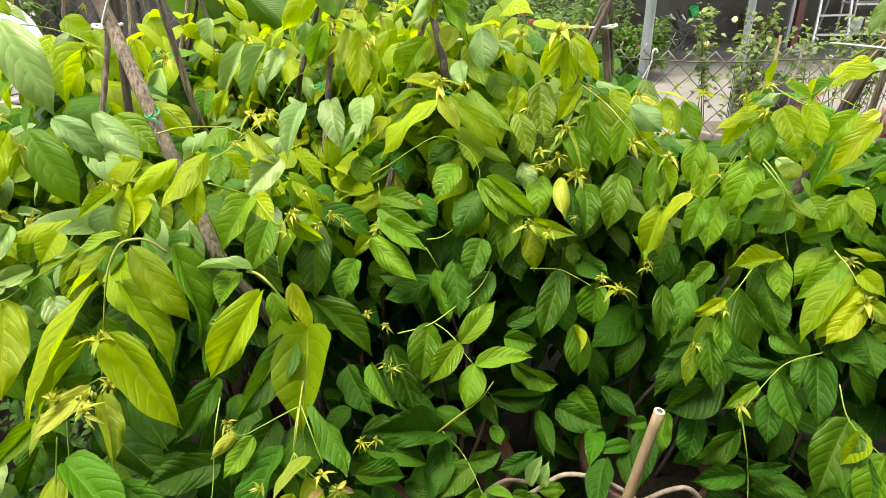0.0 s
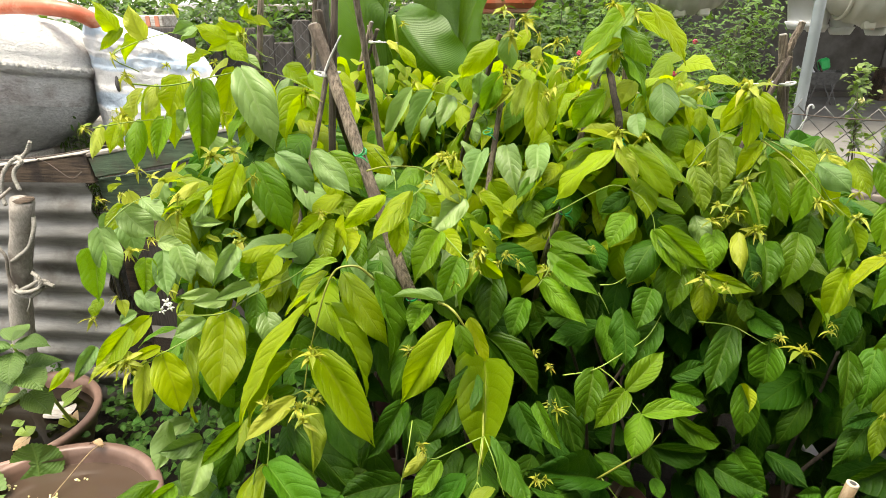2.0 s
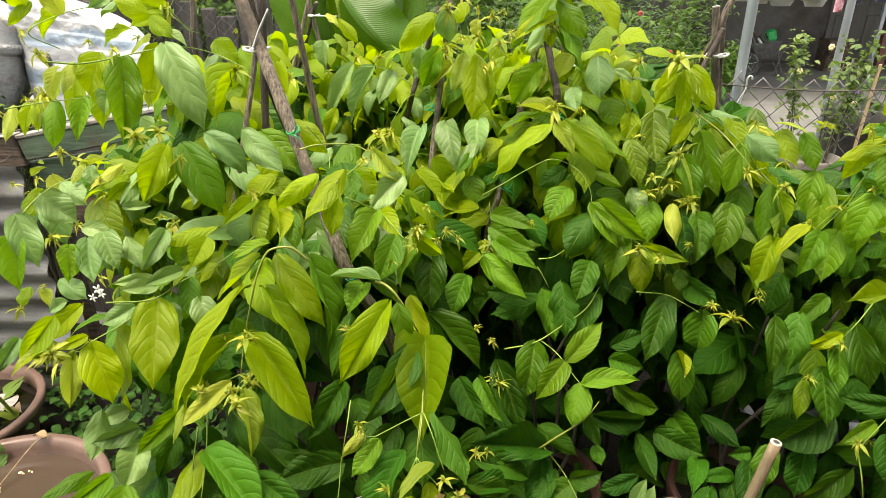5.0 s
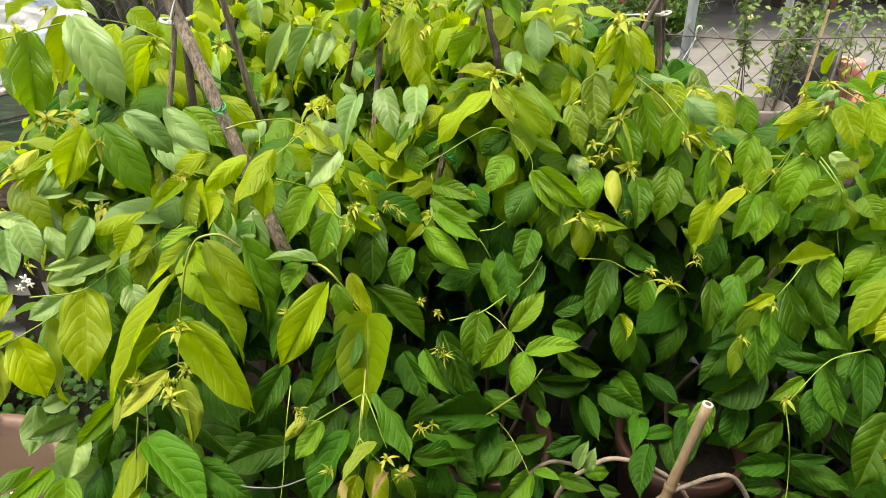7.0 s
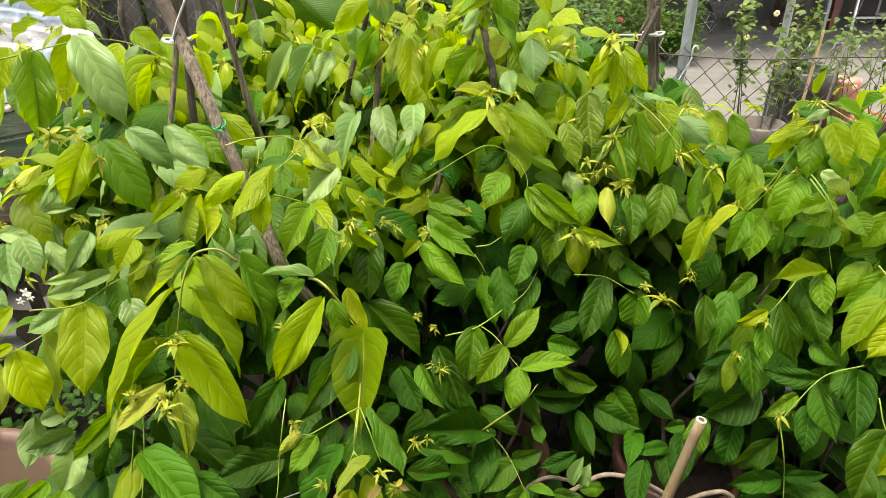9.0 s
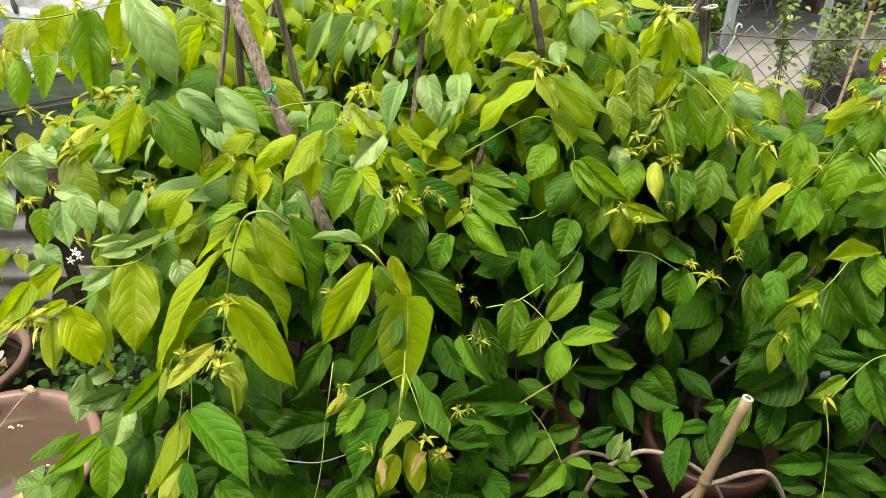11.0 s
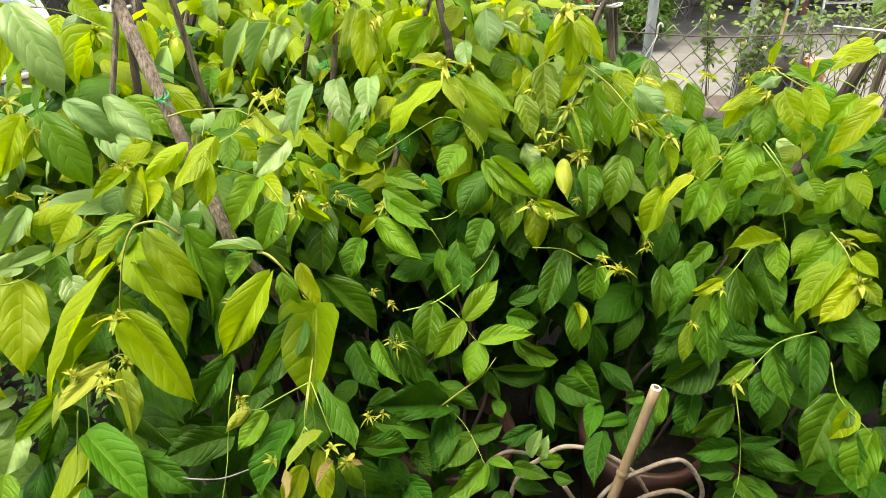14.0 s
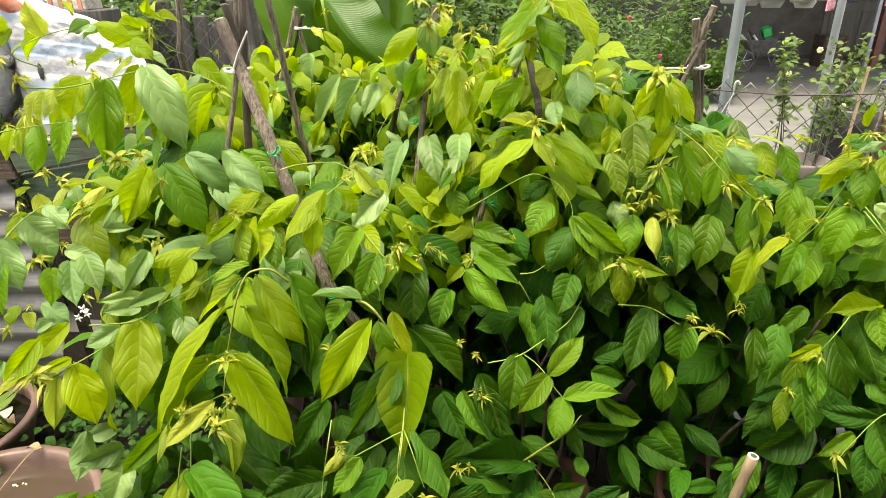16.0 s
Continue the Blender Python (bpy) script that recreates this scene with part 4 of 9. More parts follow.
turned("tear", [(0.001, 0.036), (0.006, 0.028), (0.011, 0.0), (0.008, -0.026), (0.001, -0.034)], (-1.985, 2.452, 1.137), M_DARK, sack, "dark torn hole", 8)
tagged(boxed("sack_stand", -2.1, -1.42, 2.4, 2.75, -0.03, 0.82, M_GREYWOOD, None), "grey timber stand under the sack", "stand")
brick = thing("striped_box", (-1.92, 2.75, 1.34), "pale striped box lying behind the sack", "box")
boxed("box", -2.045, -1.865, 2.68, 2.80, 1.36, 1.41, M_EDGE, brick)
for k in range(4):
    boxed("stripe", -2.035 + k * 0.044, -2.015 + k * 0.044, 2.676, 2.682, 1.362, 1.408, M_REDPOT, brick, "", 0.001)
tagged(boxed("box_stand", -2.1, -1.80, 2.67, 2.82, -0.03, 1.36, M_GREYWOOD, None), "grey timber block holding the striped box", "stand")
pipe = thing("orange_pipe", (-2.5, 2.4, 1.44), "orange plastic pipe lying across the jar's mouth", "pipe")
tube("pipe", [(-3.4, 2.40, 1.455), (-2.526, 2.40, 1.457), (-2.337, 2.40, 1.458), (-2.19, 2.40, 1.450), (-2.095, 2.42, 1.431), (-2.045, 2.47, 1.392), (-2.03, 2.56, 1.33)], 0.033, 0.033, M_PIPE, pipe, "", 18)

boards = thing("board_fence", (-1.6, 1.72, 0), "low fence of worn and green boards with bleached top edges", "fence")
for nm, (xa, ya, za), (xb, yb, zb), hh, mt in (("brown_board", (-2.45, 1.70, 0.885), (-1.592, 1.70, 1.017), 0.095, M_BOARD), ("green_board", (-1.588, 1.705, 1.006), (-0.95, 1.76, 1.12), 0.068, M_GREENBOARD), ("lower_board", (-1.60, 1.735, 0.925), (-0.90, 1.79, 1.03), 0.12, M_GREENBOARD), ("lowest_board", (-1.60, 1.735, 0.80), (-0.90, 1.79, 0.89), 0.13, M_BOARD)):
    L, ang, slope = math.dist((xa, ya, za), (xb, yb, zb)), math.atan2(yb - ya, xb - xa), math.atan2(zb - za, xb - xa)
    m = Matrix.Translation((xa, ya, za)) @ Matrix.Rotation(ang, 4, "Z") @ Matrix.Rotation(-slope, 4, "Y")
    b = boxed(nm, 0, L, -0.012, 0.012, -hh, 0, mt, boards, "", 0.004, m)
    if nm in ("brown_board", "green_board"):
        boxed("top_edge", 0, L, -0.0145, 0.03, 0.001, 0.008 if nm == "brown_board" else 0.014, M_EDGE, b, "bleached pale top edge", 0.003, m)
for x in (-2.2, -1.66, -1.0):
    boxed("batten", x, x + 0.04, 1.84, 1.87, 0.0, 0.95, M_BOARD, boards)


def corrugated(x0, x1, y, z0, z1, label):
    """A sheet with level corrugations."""
    verts, faces, n = [], [], 84
    for side in (0.0, 0.0025):
        for j in range(n + 1):
            z = z0 + (z1 - z0) * j / n
            for i in range(5):
                x = x0 + (x1 - x0) * i / 4
                verts.append((x + 0.0015 * math.sin(j * 0.7), y + side + 0.011 * math.sin((z - z0) * 2 * math.pi / 0.092) + 0.01 * i, z + 0.012 * i / 4))
    for s in (0, 1):
        for j in range(n):
            for i in range(4):
                a = s * (n + 1) * 5 + j * 5 + i
                faces.append((a, a + 1, a + 6, a + 5) if s == 0 else (a + 5, a + 6, a + 1, a))
    return tagged(mesh_part("corrugated_sheet", mesh_of("corrugated_sheet", verts, faces, M_ZINC), None), label, "metal sheet")


corrugated(-2.5, -1.59, 1.63, 0.02, 0.92, "dull grey corrugated zinc sheet below the boards")
post = thing("cut_post", (-1.86, 1.55, 0), "pale sawn-off branch post with rope round it", "post")
tube("post", [(-1.93, 1.545, -0.02), (-1.86, 1.55, 0.47), (-1.727, 1.55, 0.905)], 0.036, 0.034, M_BARK, post, "", 16, 10, 0.10)
turned("sawn_top", [(0.001, 0.003), (0.031, 0.002), (0.034, -0.004)], (-1.727, 1.55, 0.906), M_BOARD, post, "", 14)
rope = thing("rope", (-1.77, 1.53, 0.6), "grey twisted rope tied round the post and board", "rope")
for pts in ([(-1.735, 1.645, 1.065), (-1.753, 1.645, 1.038), (-1.77, 1.64, 1.02), (-1.804, 1.63, 1.006), (-1.826, 1.61, 0.974), (-1.834, 1.595, 0.933), (-1.834, 1.59, 0.891), (-1.828, 1.585, 0.872)],
            [(-1.791, 1.635, 1.019), (-1.773, 1.63, 1.011), (-1.768, 1.625, 1.001), (-1.79, 1.62, 0.983), (-1.794, 1.61, 0.957), (-1.776, 1.60, 0.919)],
            [(-1.70, 1.545, 0.85), (-1.692, 1.53, 0.826), (-1.695, 1.515, 0.795), (-1.712, 1.51, 0.763), (-1.752, 1.508, 0.733), (-1.797, 1.52, 0.707), (-1.82, 1.55, 0.70)],
            [(-1.77, 1.56, 0.66), (-1.808, 1.53, 0.634), (-1.815, 1.51, 0.605), (-1.778, 1.50, 0.596), (-1.744, 1.50, 0.595), (-1.70, 1.505, 0.623), (-1.677, 1.51, 0.641), (-1.695, 1.50, 0.655), (-1.73, 1.495, 0.637), (-1.771, 1.495, 0.618)],
            [(-1.81, 1.52, 0.62), (-1.775, 1.49, 0.615), (-1.726, 1.488, 0.621), (-1.69, 1.49, 0.64), (-1.695, 1.495, 0.668), (-1.725, 1.51, 0.675)],
            [(-1.70, 1.50, 0.64), (-1.675, 1.50, 0.645), (-1.65, 1.50, 0.638)]):
    twisted("strand", pts, 0.0066, M_ROPE, rope)
tube("strap", [(-1.766, 1.56, 0.938), (-1.805, 1.52, 0.893), (-1.826, 1.515, 0.839), (-1.836, 1.515, 0.785), (-1.812, 1.505, 0.754), (-1.80, 1.505, 0.723), (-1.81, 1.505, 0.665), (-1.791, 1.495, 0.608)], 0.005, 0.005, M_BARK, rope, "frayed flat bast strap", 6)
tube("frayed_end", [(-1.744, 1.497, 0.595), (-1.747, 1.49, 0.573), (-1.765, 1.49, 0.546)], 0.005, 0.002, M_ROPE, rope, "", 6)
bw = thing("tie_wire", (-1.6, 1.66, 1.0), "thin rusty wire strung along the board tops", "wire")
tube("wire", [(-2.0, 1.67, 0.985), (-1.72, 1.67, 1.012), (-1.45, 1.68, 1.06), (-1.1, 1.74, 1.12)], 0.0025, 0.0025, M_DARKWIRE, bw, "", 5)
tube("wire", [(-1.75, 1.66, 1.01), (-1.70, 1.66, 0.99), (-1.64, 1.665, 0.945), (-1.60, 1.67, 0.965)], 0.0015, 0.0015, M_DARKWIRE, bw, "", 5)


def bowl(x, y, r, rim, label, water, water_label):
    t = thing("water_bowl", (x, y, 0.0), label, "bowl", "water-lily bowls")
    turned("bowl", [(0.001, 0.0), (r * 0.62, 0.0), (r * 0.70, 0.02), (r * 0.90, rim * 0.72), (r * 0.93, rim - 0.045), (r * 0.985, rim - 0.03), (r * 1.0, rim - 0.01), (r * 0.985, rim), (r * 0.925, rim - 0.001), (r * 0.905, rim - 0.006), (r * 0.895, rim - 0.03), (r * 0.885, rim - 0.09), (r * 0.6, 0.03), (0.001, 0.025)], (x, y, 0.0), M_BOWL, t, "", 72)
    turned("water", [(0.001, rim - 0.052), (r * 0.892, rim - 0.052)], (x, y, 0.0), water, t, water_label, 60)
    return t


bowl(-1.372, 0.968, 0.302, 0.25, "brown plastic bowl of muddy water beside the vines", M_WATER, "still brown muddy water")
bowl(-1.775, 1.335, 0.258, 0.25, "brown plastic bowl of dark water with lily pads", M_POND, "clear dark water")


def pad(x, y, z, r, ang, mat=None, lift=0.0, label="round green lily pad floating in the bowl"):
    """A round floating leaf with a notch and a wavy rim."""
    verts, faces, uvs = [(x, y, z)], [], [(0.5, 0.1)]
    n = 34
    for ring in (0.5, 1.0):
        for k in range(n):
            a = ang + 0.12 + (2 * math.pi - 0.24) * k / (n - 1)
            rr = r * ring * (1 + 0.02 * math.sin(3 * a + ang))
            verts.append((x + rr * math.cos(a), y + rr * math.sin(a), z + ring * (lift * math.cos(a - ang) + 0.004 * math.sin(3 * a))))
            uvs.append((0.5 + 0.5 * ring * math.cos(a), 0.5 + 0.5 * ring * math.sin(a)))
    for k in range(n - 1):
        faces += [(0, 1 + k, 2 + k), (1 + k, 1 + n + k, 2 + n + k, 2 + k)]
    me = mesh_of("lily_pad", verts, faces, mat or LILY, True, uvs)
    return tagged(mesh_part("lily_pad", me, None), label, "lily pad", "lily pads")


ZW = 0.206
for x, y, r, a, lf in ((-1.715, 1.495, 0.052, 0.5, 0.03), (-1.777, 1.350, 0.020, 1.5, 0.0), (-1.721, 1.319, 0.029, 2.5, 0.0), (-1.654, 1.349, 0.018, 0.0, 0.0), (-1.819, 1.308, 0.013, 1.0, 0.0), (-1.97, 1.415, 0.040, 5.0, 0.01), (-1.935, 1.445, 0.036, 2.0, 0.0), (-1.91, 1.47, 0.030, 3.6, 0.0),
                       (-1.886, 1.255, 0.044, 1.0, 0.01), (-1.80, 1.205, 0.038, 4.0, 0.01), (-1.893, 1.30, 0.020, 3.0, 0.0), (-1.842, 1.505, 0.032, 0.9, 0.012), (-1.955, 1.33, 0.024, 2.2, 0.0)):
    pad(x, y, ZW + 0.004, r, a, None, lf)
pad(-1.625, 1.385, ZW + 0.003, 0.026, 3.0, LEAF["y"], 0.01, "yellowed lily pad floating in the dark bowl")
pad(-1.690, 1.265, ZW + 0.003, 0.028, 1.0, M_DRY, 0.01, "rotting brown lily pad by the bowl rim")
pad(-1.695, 1.435, ZW + 0.002, 0.050, 1.2, M_EDGE, 0.0, "whitish dead lily pad under the water surface")


def ruffled_pad(x, y, z, r, ang, tilt, curl, label):
    """A large lily leaf with a toothed rim, raised and curled over the water."""
    verts, faces, uvs, n, rings = [], [], [], 72, 6
    for j in range(rings + 1):
        q = j / rings
        for k in range(n):
            a = 0.08 + (2 * math.pi - 0.16) * k / (n - 1)
            rr = r * q * (1 + (0.055 if k % 2 else 0.0) * (j == rings))
            px, py = rr * math.cos(a), rr * math.sin(a)
            verts.append(Vector((px, py, curl * r * q * q * math.sin(a) ** 2 + 0.05 * r * q * math.sin(7 * a))))
            uvs.append((0.5 + 0.5 * q * math.cos(a), 0.5 + 0.5 * q * math.sin(a)))
    for j in range(rings):
        for k in range(n - 1):
            a = j * n + k
            faces.append((a, a + 1, a + n + 1, a + n))
    m = Matrix.Translation((x, y, z)) @ Matrix.Rotation(ang, 4, "Z") @ Matrix.Rotation(tilt, 4, "X")
    return tagged(mesh_part("lily_pad", mesh_of("lily_pad", [m @ v for v in verts], faces, LILY, True, uvs), None), label, "lily pad", "lily pads")


ruffled_pad(-1.63, 1.035, 0.222, 0.078, 0.4, 0.25, 0.5, "large toothed lily leaf curled over the bowl rim")
ruffled_pad(-1.545, 1.170, 0.232, 0.068, 0.45, 1.35, 0.25, "toothed lily leaf standing on edge in the bowl")
ruffled_pad(-1.395, 0.875, 0.215, 0.078, 2.6, 0.22, 0.3, "large toothed lily leaf raised over the water")
ruffled_pad(-1.22, 0.845, 0.222, 0.055, 1.0, -0.15, 0.3, "toothed lily leaf lying against the bowl rim")
ruffled_pad(-1.195, 0.975, 0.207, 0.060, 2.0, 0.05, 0.1, "pale lily leaf half under the water")
def dry_leaf(x, y, z, size, seed, label="curled dry brown leaf lying by the bowls"):
    rng = random.Random(seed)
    me = leaf_mesh("dry_leaf", M_DRY, 0.35, 0.9, 0.10, rng.uniform(-1, 1), 0.4, True, 6, 4, seed)
    ob = new("dry_leaf", me)
    ob.matrix_world = Matrix.LocRotScale(Vector((x, y, z)), Euler((rng.uniform(-0.15, 0.15), rng.uniform(-0.2, 0.2), rng.uniform(0, 6))), Vector((size * 0.5, size, size * 0.55)))
    return tagged(ob, label, "dry leaf", "dry leaves")


for i, (x, y, z, s) in enumerate(((-1.378, 1.235, 0.256, 0.045), (-1.138, 0.84, 0.262, 0.07), (-1.10, 0.80, 0.03, 0.07), (-1.05, 0.86, 0.03, 0.08), (-1.02, 1.0, 0.03, 0.10), (-0.98, 1.08, 0.04, 0.10), (-1.73, 1.17, 0.215, 0.06), (-1.62, 1.40, 0.215, 0.05))):
    dry_leaf(x, y, z, s, i + 1)
pod = thing("lily_stalk", (-1.33, 1.15, 0.21), "withered brown lily stalk hanging over the bowl rim", "stalk")
tube("stalk", [(-1.43, 1.05, 0.205), (-1.42, 1.12, 0.225), (-1.395, 1.21, 0.262), (-1.375, 1.245, 0.262)], 0.0015, 0.002, M_DRY, pod, "", 5)

flecks = random.Random(8)
for cx, cy, n in ((-1.44, 1.085, 9), (-1.49, 1.07, 7), (-1.58, 1.10, 5), (-1.40, 1.16, 4), (-1.24, 1.02, 6)):
    drift = thing("floating_petals", (cx, cy, 0.199), "pale yellow petals drifting on the muddy water", "petals", "fallen petals")
    for k in range(n):
        x, y, s = cx + flecks.gauss(0, 0.012), cy + flecks.gauss(0, 0.007), flecks.uniform(0.0022, 0.0045)
        q = flecks.uniform(0, 3)
        ring = [(x + s * (1.6 if i % 4 == 0 else 0.8) * math.cos(i * 0.785 + q), y + s * math.sin(i * 0.785 + q), 0.2005) for i in range(8)]
        verts = ring + [(x, y, 0.2035)] + [(px, py, 0.1985) for px, py, _ in ring]
        faces = [(i, (i + 1) % 8, 8) for i in range(8)] + [(i, 9 + i, 9 + (i + 1) % 8, (i + 1) % 8) for i in range(8)]
        mesh_part("petal", mesh_of("petal", verts, faces, M_YELLOW), drift)

# ---- low plants on the left ----
rngp = np.random.default_rng(3)
gc = thing("ground_cover", (-1.2, 1.4, 0.0), "dark green creeping plants on the soil", "ground cover", "", "stuff")
pts = [(rngp.uniform(-1.9, -0.85), rngp.uniform(1.0, 1.75), 0.0) for _ in range(1700)]
pts = [(x, y, 0.03 + 0.20 * rngp.random() * (1 if y > 1.25 else 0.6)) for x, y, _ in pts if (x + 1.395) ** 2 + (y - 0.945) ** 2 > 0.33 ** 2 and (x + 1.80) ** 2 + (y - 1.345) ** 2 > 0.29 ** 2]
leaf_cloud("creeping_leaves", gc, DEEPGREEN, pts, 0.034, 0.1, 6, 0.8)
mint = thing("soft_herb", (-1.62, 1.42, 0.0), "soft green herb with broad toothed leaves", "herb")
MINT_MESH = leaf_mesh("leaf", MINT, 0.08, 0.15, 0.04, 0.1, 0.0, True, 24, 8, 9, 1)
tube("stem", [(-1.60, 1.45, 0.0), (-1.62, 1.36, 0.3), (-1.64, 1.29, 0.55)], 0.006, 0.004, M_STEM, mint)
for i, (a, el, L, z) in enumerate(((3.6, -0.2, 0.13, 0.60), (5.2, -0.55, 0.13, 0.59), (0.3, -0.1, 0.12, 0.61), (2.0, 0.1, 0.11, 0.62), (4.4, 0.2, 0.06, 0.62), (1.2, 0.3, 0.06, 0.62), (4.3, -0.7, 0.15, 0.52), (5.9, -0.3, 0.14, 0.53), (2.7, -0.3, 0.15, 0.53), (1.0, -0.2, 0.14, 0.53), (3.4, -0.6, 0.13, 0.44), (6.0, -0.5, 0.13, 0.45))):
    ob = new("leaf", MINT_MESH)
    ob.parent = mint
    ax = Vector((math.cos(a) * math.cos(el), math.sin(a) * math.cos(el), math.sin(el)))
    sd = ax.cross(Vector((0, 0, 1))).normalized()
    L *= 0.78
    m = Matrix((sd * L * 0.84, ax * L, sd.cross(ax) * L)).transposed().to_4x4()
    m.translation = Vector((-1.64, 1.29, z - 0.06)) - Vector(mint.location) + ax * 0.01
    ob.matrix_local = m

# ---- broad-leaved plant behind the vines ----
broad = thing("broad_leaved_plant", (-0.55, 2.0, 0), "tall plant with large ribbed green leaves", "plant")
def broad_leaf(base, tip, w, bulge, fold, seed, face=(0.1, -0.9, 0.3)):
    b, t = Vector(base), Vector(tip)
    ax = (t - b)
    L = ax.length
    ax.normalize()
    n = Vector(face)
    n = (n - ax * n.dot(ax)).normalized()
    sd = ax.cross(n)
    verts, faces, uvs, R, C = [], [], [], 30, 12
    for j in range(R + 1):
        s = j / R
        hw = w * 0.5 * math.sin(math.pi * min(0.999, 0.08 + 0.92 * s) ** 0.85) ** 0.75
        for k in range(C + 1):
            q = 2 * k / C - 1
            h = bulge * math.sin(math.pi * s) + fold * abs(q) * hw + 0.008 * math.sin(7 * s + 3 * q + seed) * abs(q)
            verts.append(b + ax * (L * s) + sd * (q * hw) + n * (h + 0.012 * math.sin(19 * s + 5 * q + seed) * q * q))
            uvs.append((0.5 + 0.5 * q, s))
    for j in range(R):
        for k in range(C):
            a = j * (C + 1) + k
            faces.append((a, a + 1, a + C + 2, a + C + 1))
    mesh_part("leaf", mesh_of("leaf", verts, faces, BROADLEAF, True, uvs), broad)
    tube("leaf_stalk", [tuple(b), (-0.58 + 0.3 * (b.x + 0.58), 2.02, max(0.3, b.z - 0.45)), (-0.58, 2.0, 0.0)], 0.007, 0.012, M_STEM, broad)


broad_leaf((-0.655, 2.02, 1.12), (-0.88, 2.06, 1.60), 0.20, 0.05, 0.45, 1, (0.5, -0.8, -0.1))
broad_leaf((-0.645, 2.0, 1.16), (-0.665, 2.08, 1.66), 0.10, 0.03, 0.6, 2, (-0.5, -0.8, 0.2))
broad_leaf((-0.615, 1.93, 1.42), (-0.37, 1.84, 1.19), 0.20, 0.05, -0.75, 3, (0.15, -0.85, -0.35))
broad_leaf((-0.55, 2.06, 1.18), (-0.51, 2.18, 1.68), 0.16, 0.04, 0.5, 4, (0.35, -0.85, 0.2))
broad_leaf((-0.46, 2.10, 1.16), (-0.31, 2.20, 1.62), 0.16, 0.04, 0.5, 5, (-0.45, -0.8, 0.3))
broad_leaf((-0.50, 2.0, 1.14), (-0.24, 1.97, 1.34), 0.12, 0.04, 0.4, 6, (0.0, -0.7, 0.7))
broad_leaf((-0.64, 1.96, 1.10), (-0.57, 1.92, 1.34), 0.11, 0.02, 0.5, 7, (0.4, -0.8, -0.1))

# ---- shrubs behind the fence ----
def shrub(name, x, y, z0, rx, ry, rz, n, size, mat, label, seed, droop=0.2, narrow=0.45, flowers=0, petal=None):
    """A shrub of branching limbs with clumps of leaves at their ends."""
    rng = np.random.default_rng(seed)
    t = thing(name, (x, y, 0.0), label, "shrub")
    tips = []
    for k in range(13 if mat is ROSE else 26 if n > 500 else 11):
        a, e = rng.uniform(0, 6.28), rng.uniform(-0.25, 1.0)
        rr = rng.uniform(0.55, 1.0)
        tip = np.array((x + rx * rr * math.cos(a), y + ry * rr * math.sin(a), z0 + rz * e * rr))
        root = np.array((x + rng.uniform(-0.06, 0.06), y + rng.uniform(-0.06, 0.06), 0.0))
        mid = (root + tip) / 2 + np.array((0, 0, 0.12 * rz))
        tips.append((root, mid, tip))
    verts, faces = [], []
    for tri in tips:
        v, f = tube_data(smooth_line(tri, 4), 0.0035 if mat is ROSE else 0.006, 0.0015, 5, base=len(verts))
        verts += v
        faces += f
    mesh_part("branchwork", mesh_of("branchwork", verts, faces, M_TWIG), t)["kind"] = "stuff"
    pts = []
    for k in range(n):
        root, mid, tip = tips[rng.integers(len(tips))]
        s = rng.uniform(0.80 if mat is ROSE else 0.45, 1.10)
        c = (1 - s) ** 2 * root + 2 * s * (1 - s) * mid + s * s * tip
        pts.append(c + rng.normal(0, 0.13, 3) * np.array((rx, ry, rz)))
    leaf_cloud("crown", t, mat, pts, size, droop, seed, narrow)
    size = 0.0065 if petal else 0.0055
    for k in range(flowers):
        c = np.array(pts[rng.integers(len(pts))])
        if c[1] > y:
            c[1] = 2 * y - c[1]
        bm = bmesh.new()
        for q in range(6):
            bmesh.ops.create_icosphere(bm, subdivisions=1, radius=size, matrix=Matrix.Translation((c[0] + size * math.cos(q), c[1] - 0.01, c[2] + size * math.sin(q))) @ Matrix.Diagonal((1, 0.5, 1, 1)))
        part("flower", bm, petal or M_PINK, t)


shrub("flowering_shrub", 0.26, 2.75, 1.0, 0.34, 0.3, 0.35, 5200, 0.036, GREENERY, "bushy green shrub with small pink flowers", 21, 0.1, 0.38, 34)
shrub("leafy_shrub", -0.15, 2.95, 1.15, 0.45, 0.35, 0.45, 4200, 0.048, GREENERY, "dense leafy green shrub behind the fence", 22, 0.1, 0.5)
shrub("leafy_shrub", 0.55, 3.7, 1.15, 0.5, 0.4, 0.4, 4600, 0.045, GREENERY, "tall green shrub in front of the house", 23, 0.0, 0.4)
shrub("leafy_shrub", -1.05, 3.45, 1.25, 0.6, 0.22, 0.38, 3600, 0.045, GREENERY, "leafy hedge bush behind the old planks", 24, 0.1, 0.5)
shrub("leafy_shrub", -2.1, 3.25, 1.25, 0.75, 0.25, 0.42, 5200, 0.055, GREENERY, "green hedge behind the water jar", 25, 0.1, 0.5)
shrub("leafy_shrub", -0.75, 3.3, 1.2, 0.4, 0.3, 0.42, 3600, 0.048, GREENERY, "green bush behind the broad-leaved plant", 26, 0.1, 0.5)
shrub("low_shrub", 2.27, 7.75, 0.28, 0.44, 0.35, 0.38, 3400, 0.08, GREENERY, "low green bush with pink flowers in the yard", 27, 0.0, 0.35, 5)
shrub("hedge", -3.2, 5.6, 1.3, 1.7, 0.4, 1.0, 6500, 0.12, GREENERY, "tall green hedge at the back of the yard", 34, 0.1, 0.5)
shrub("hedge", -0.6, 6.2, 1.2, 1.3, 0.4, 0.9, 5500, 0.12, GREENERY, "tall green hedge beside the house", 35, 0.1, 0.5)
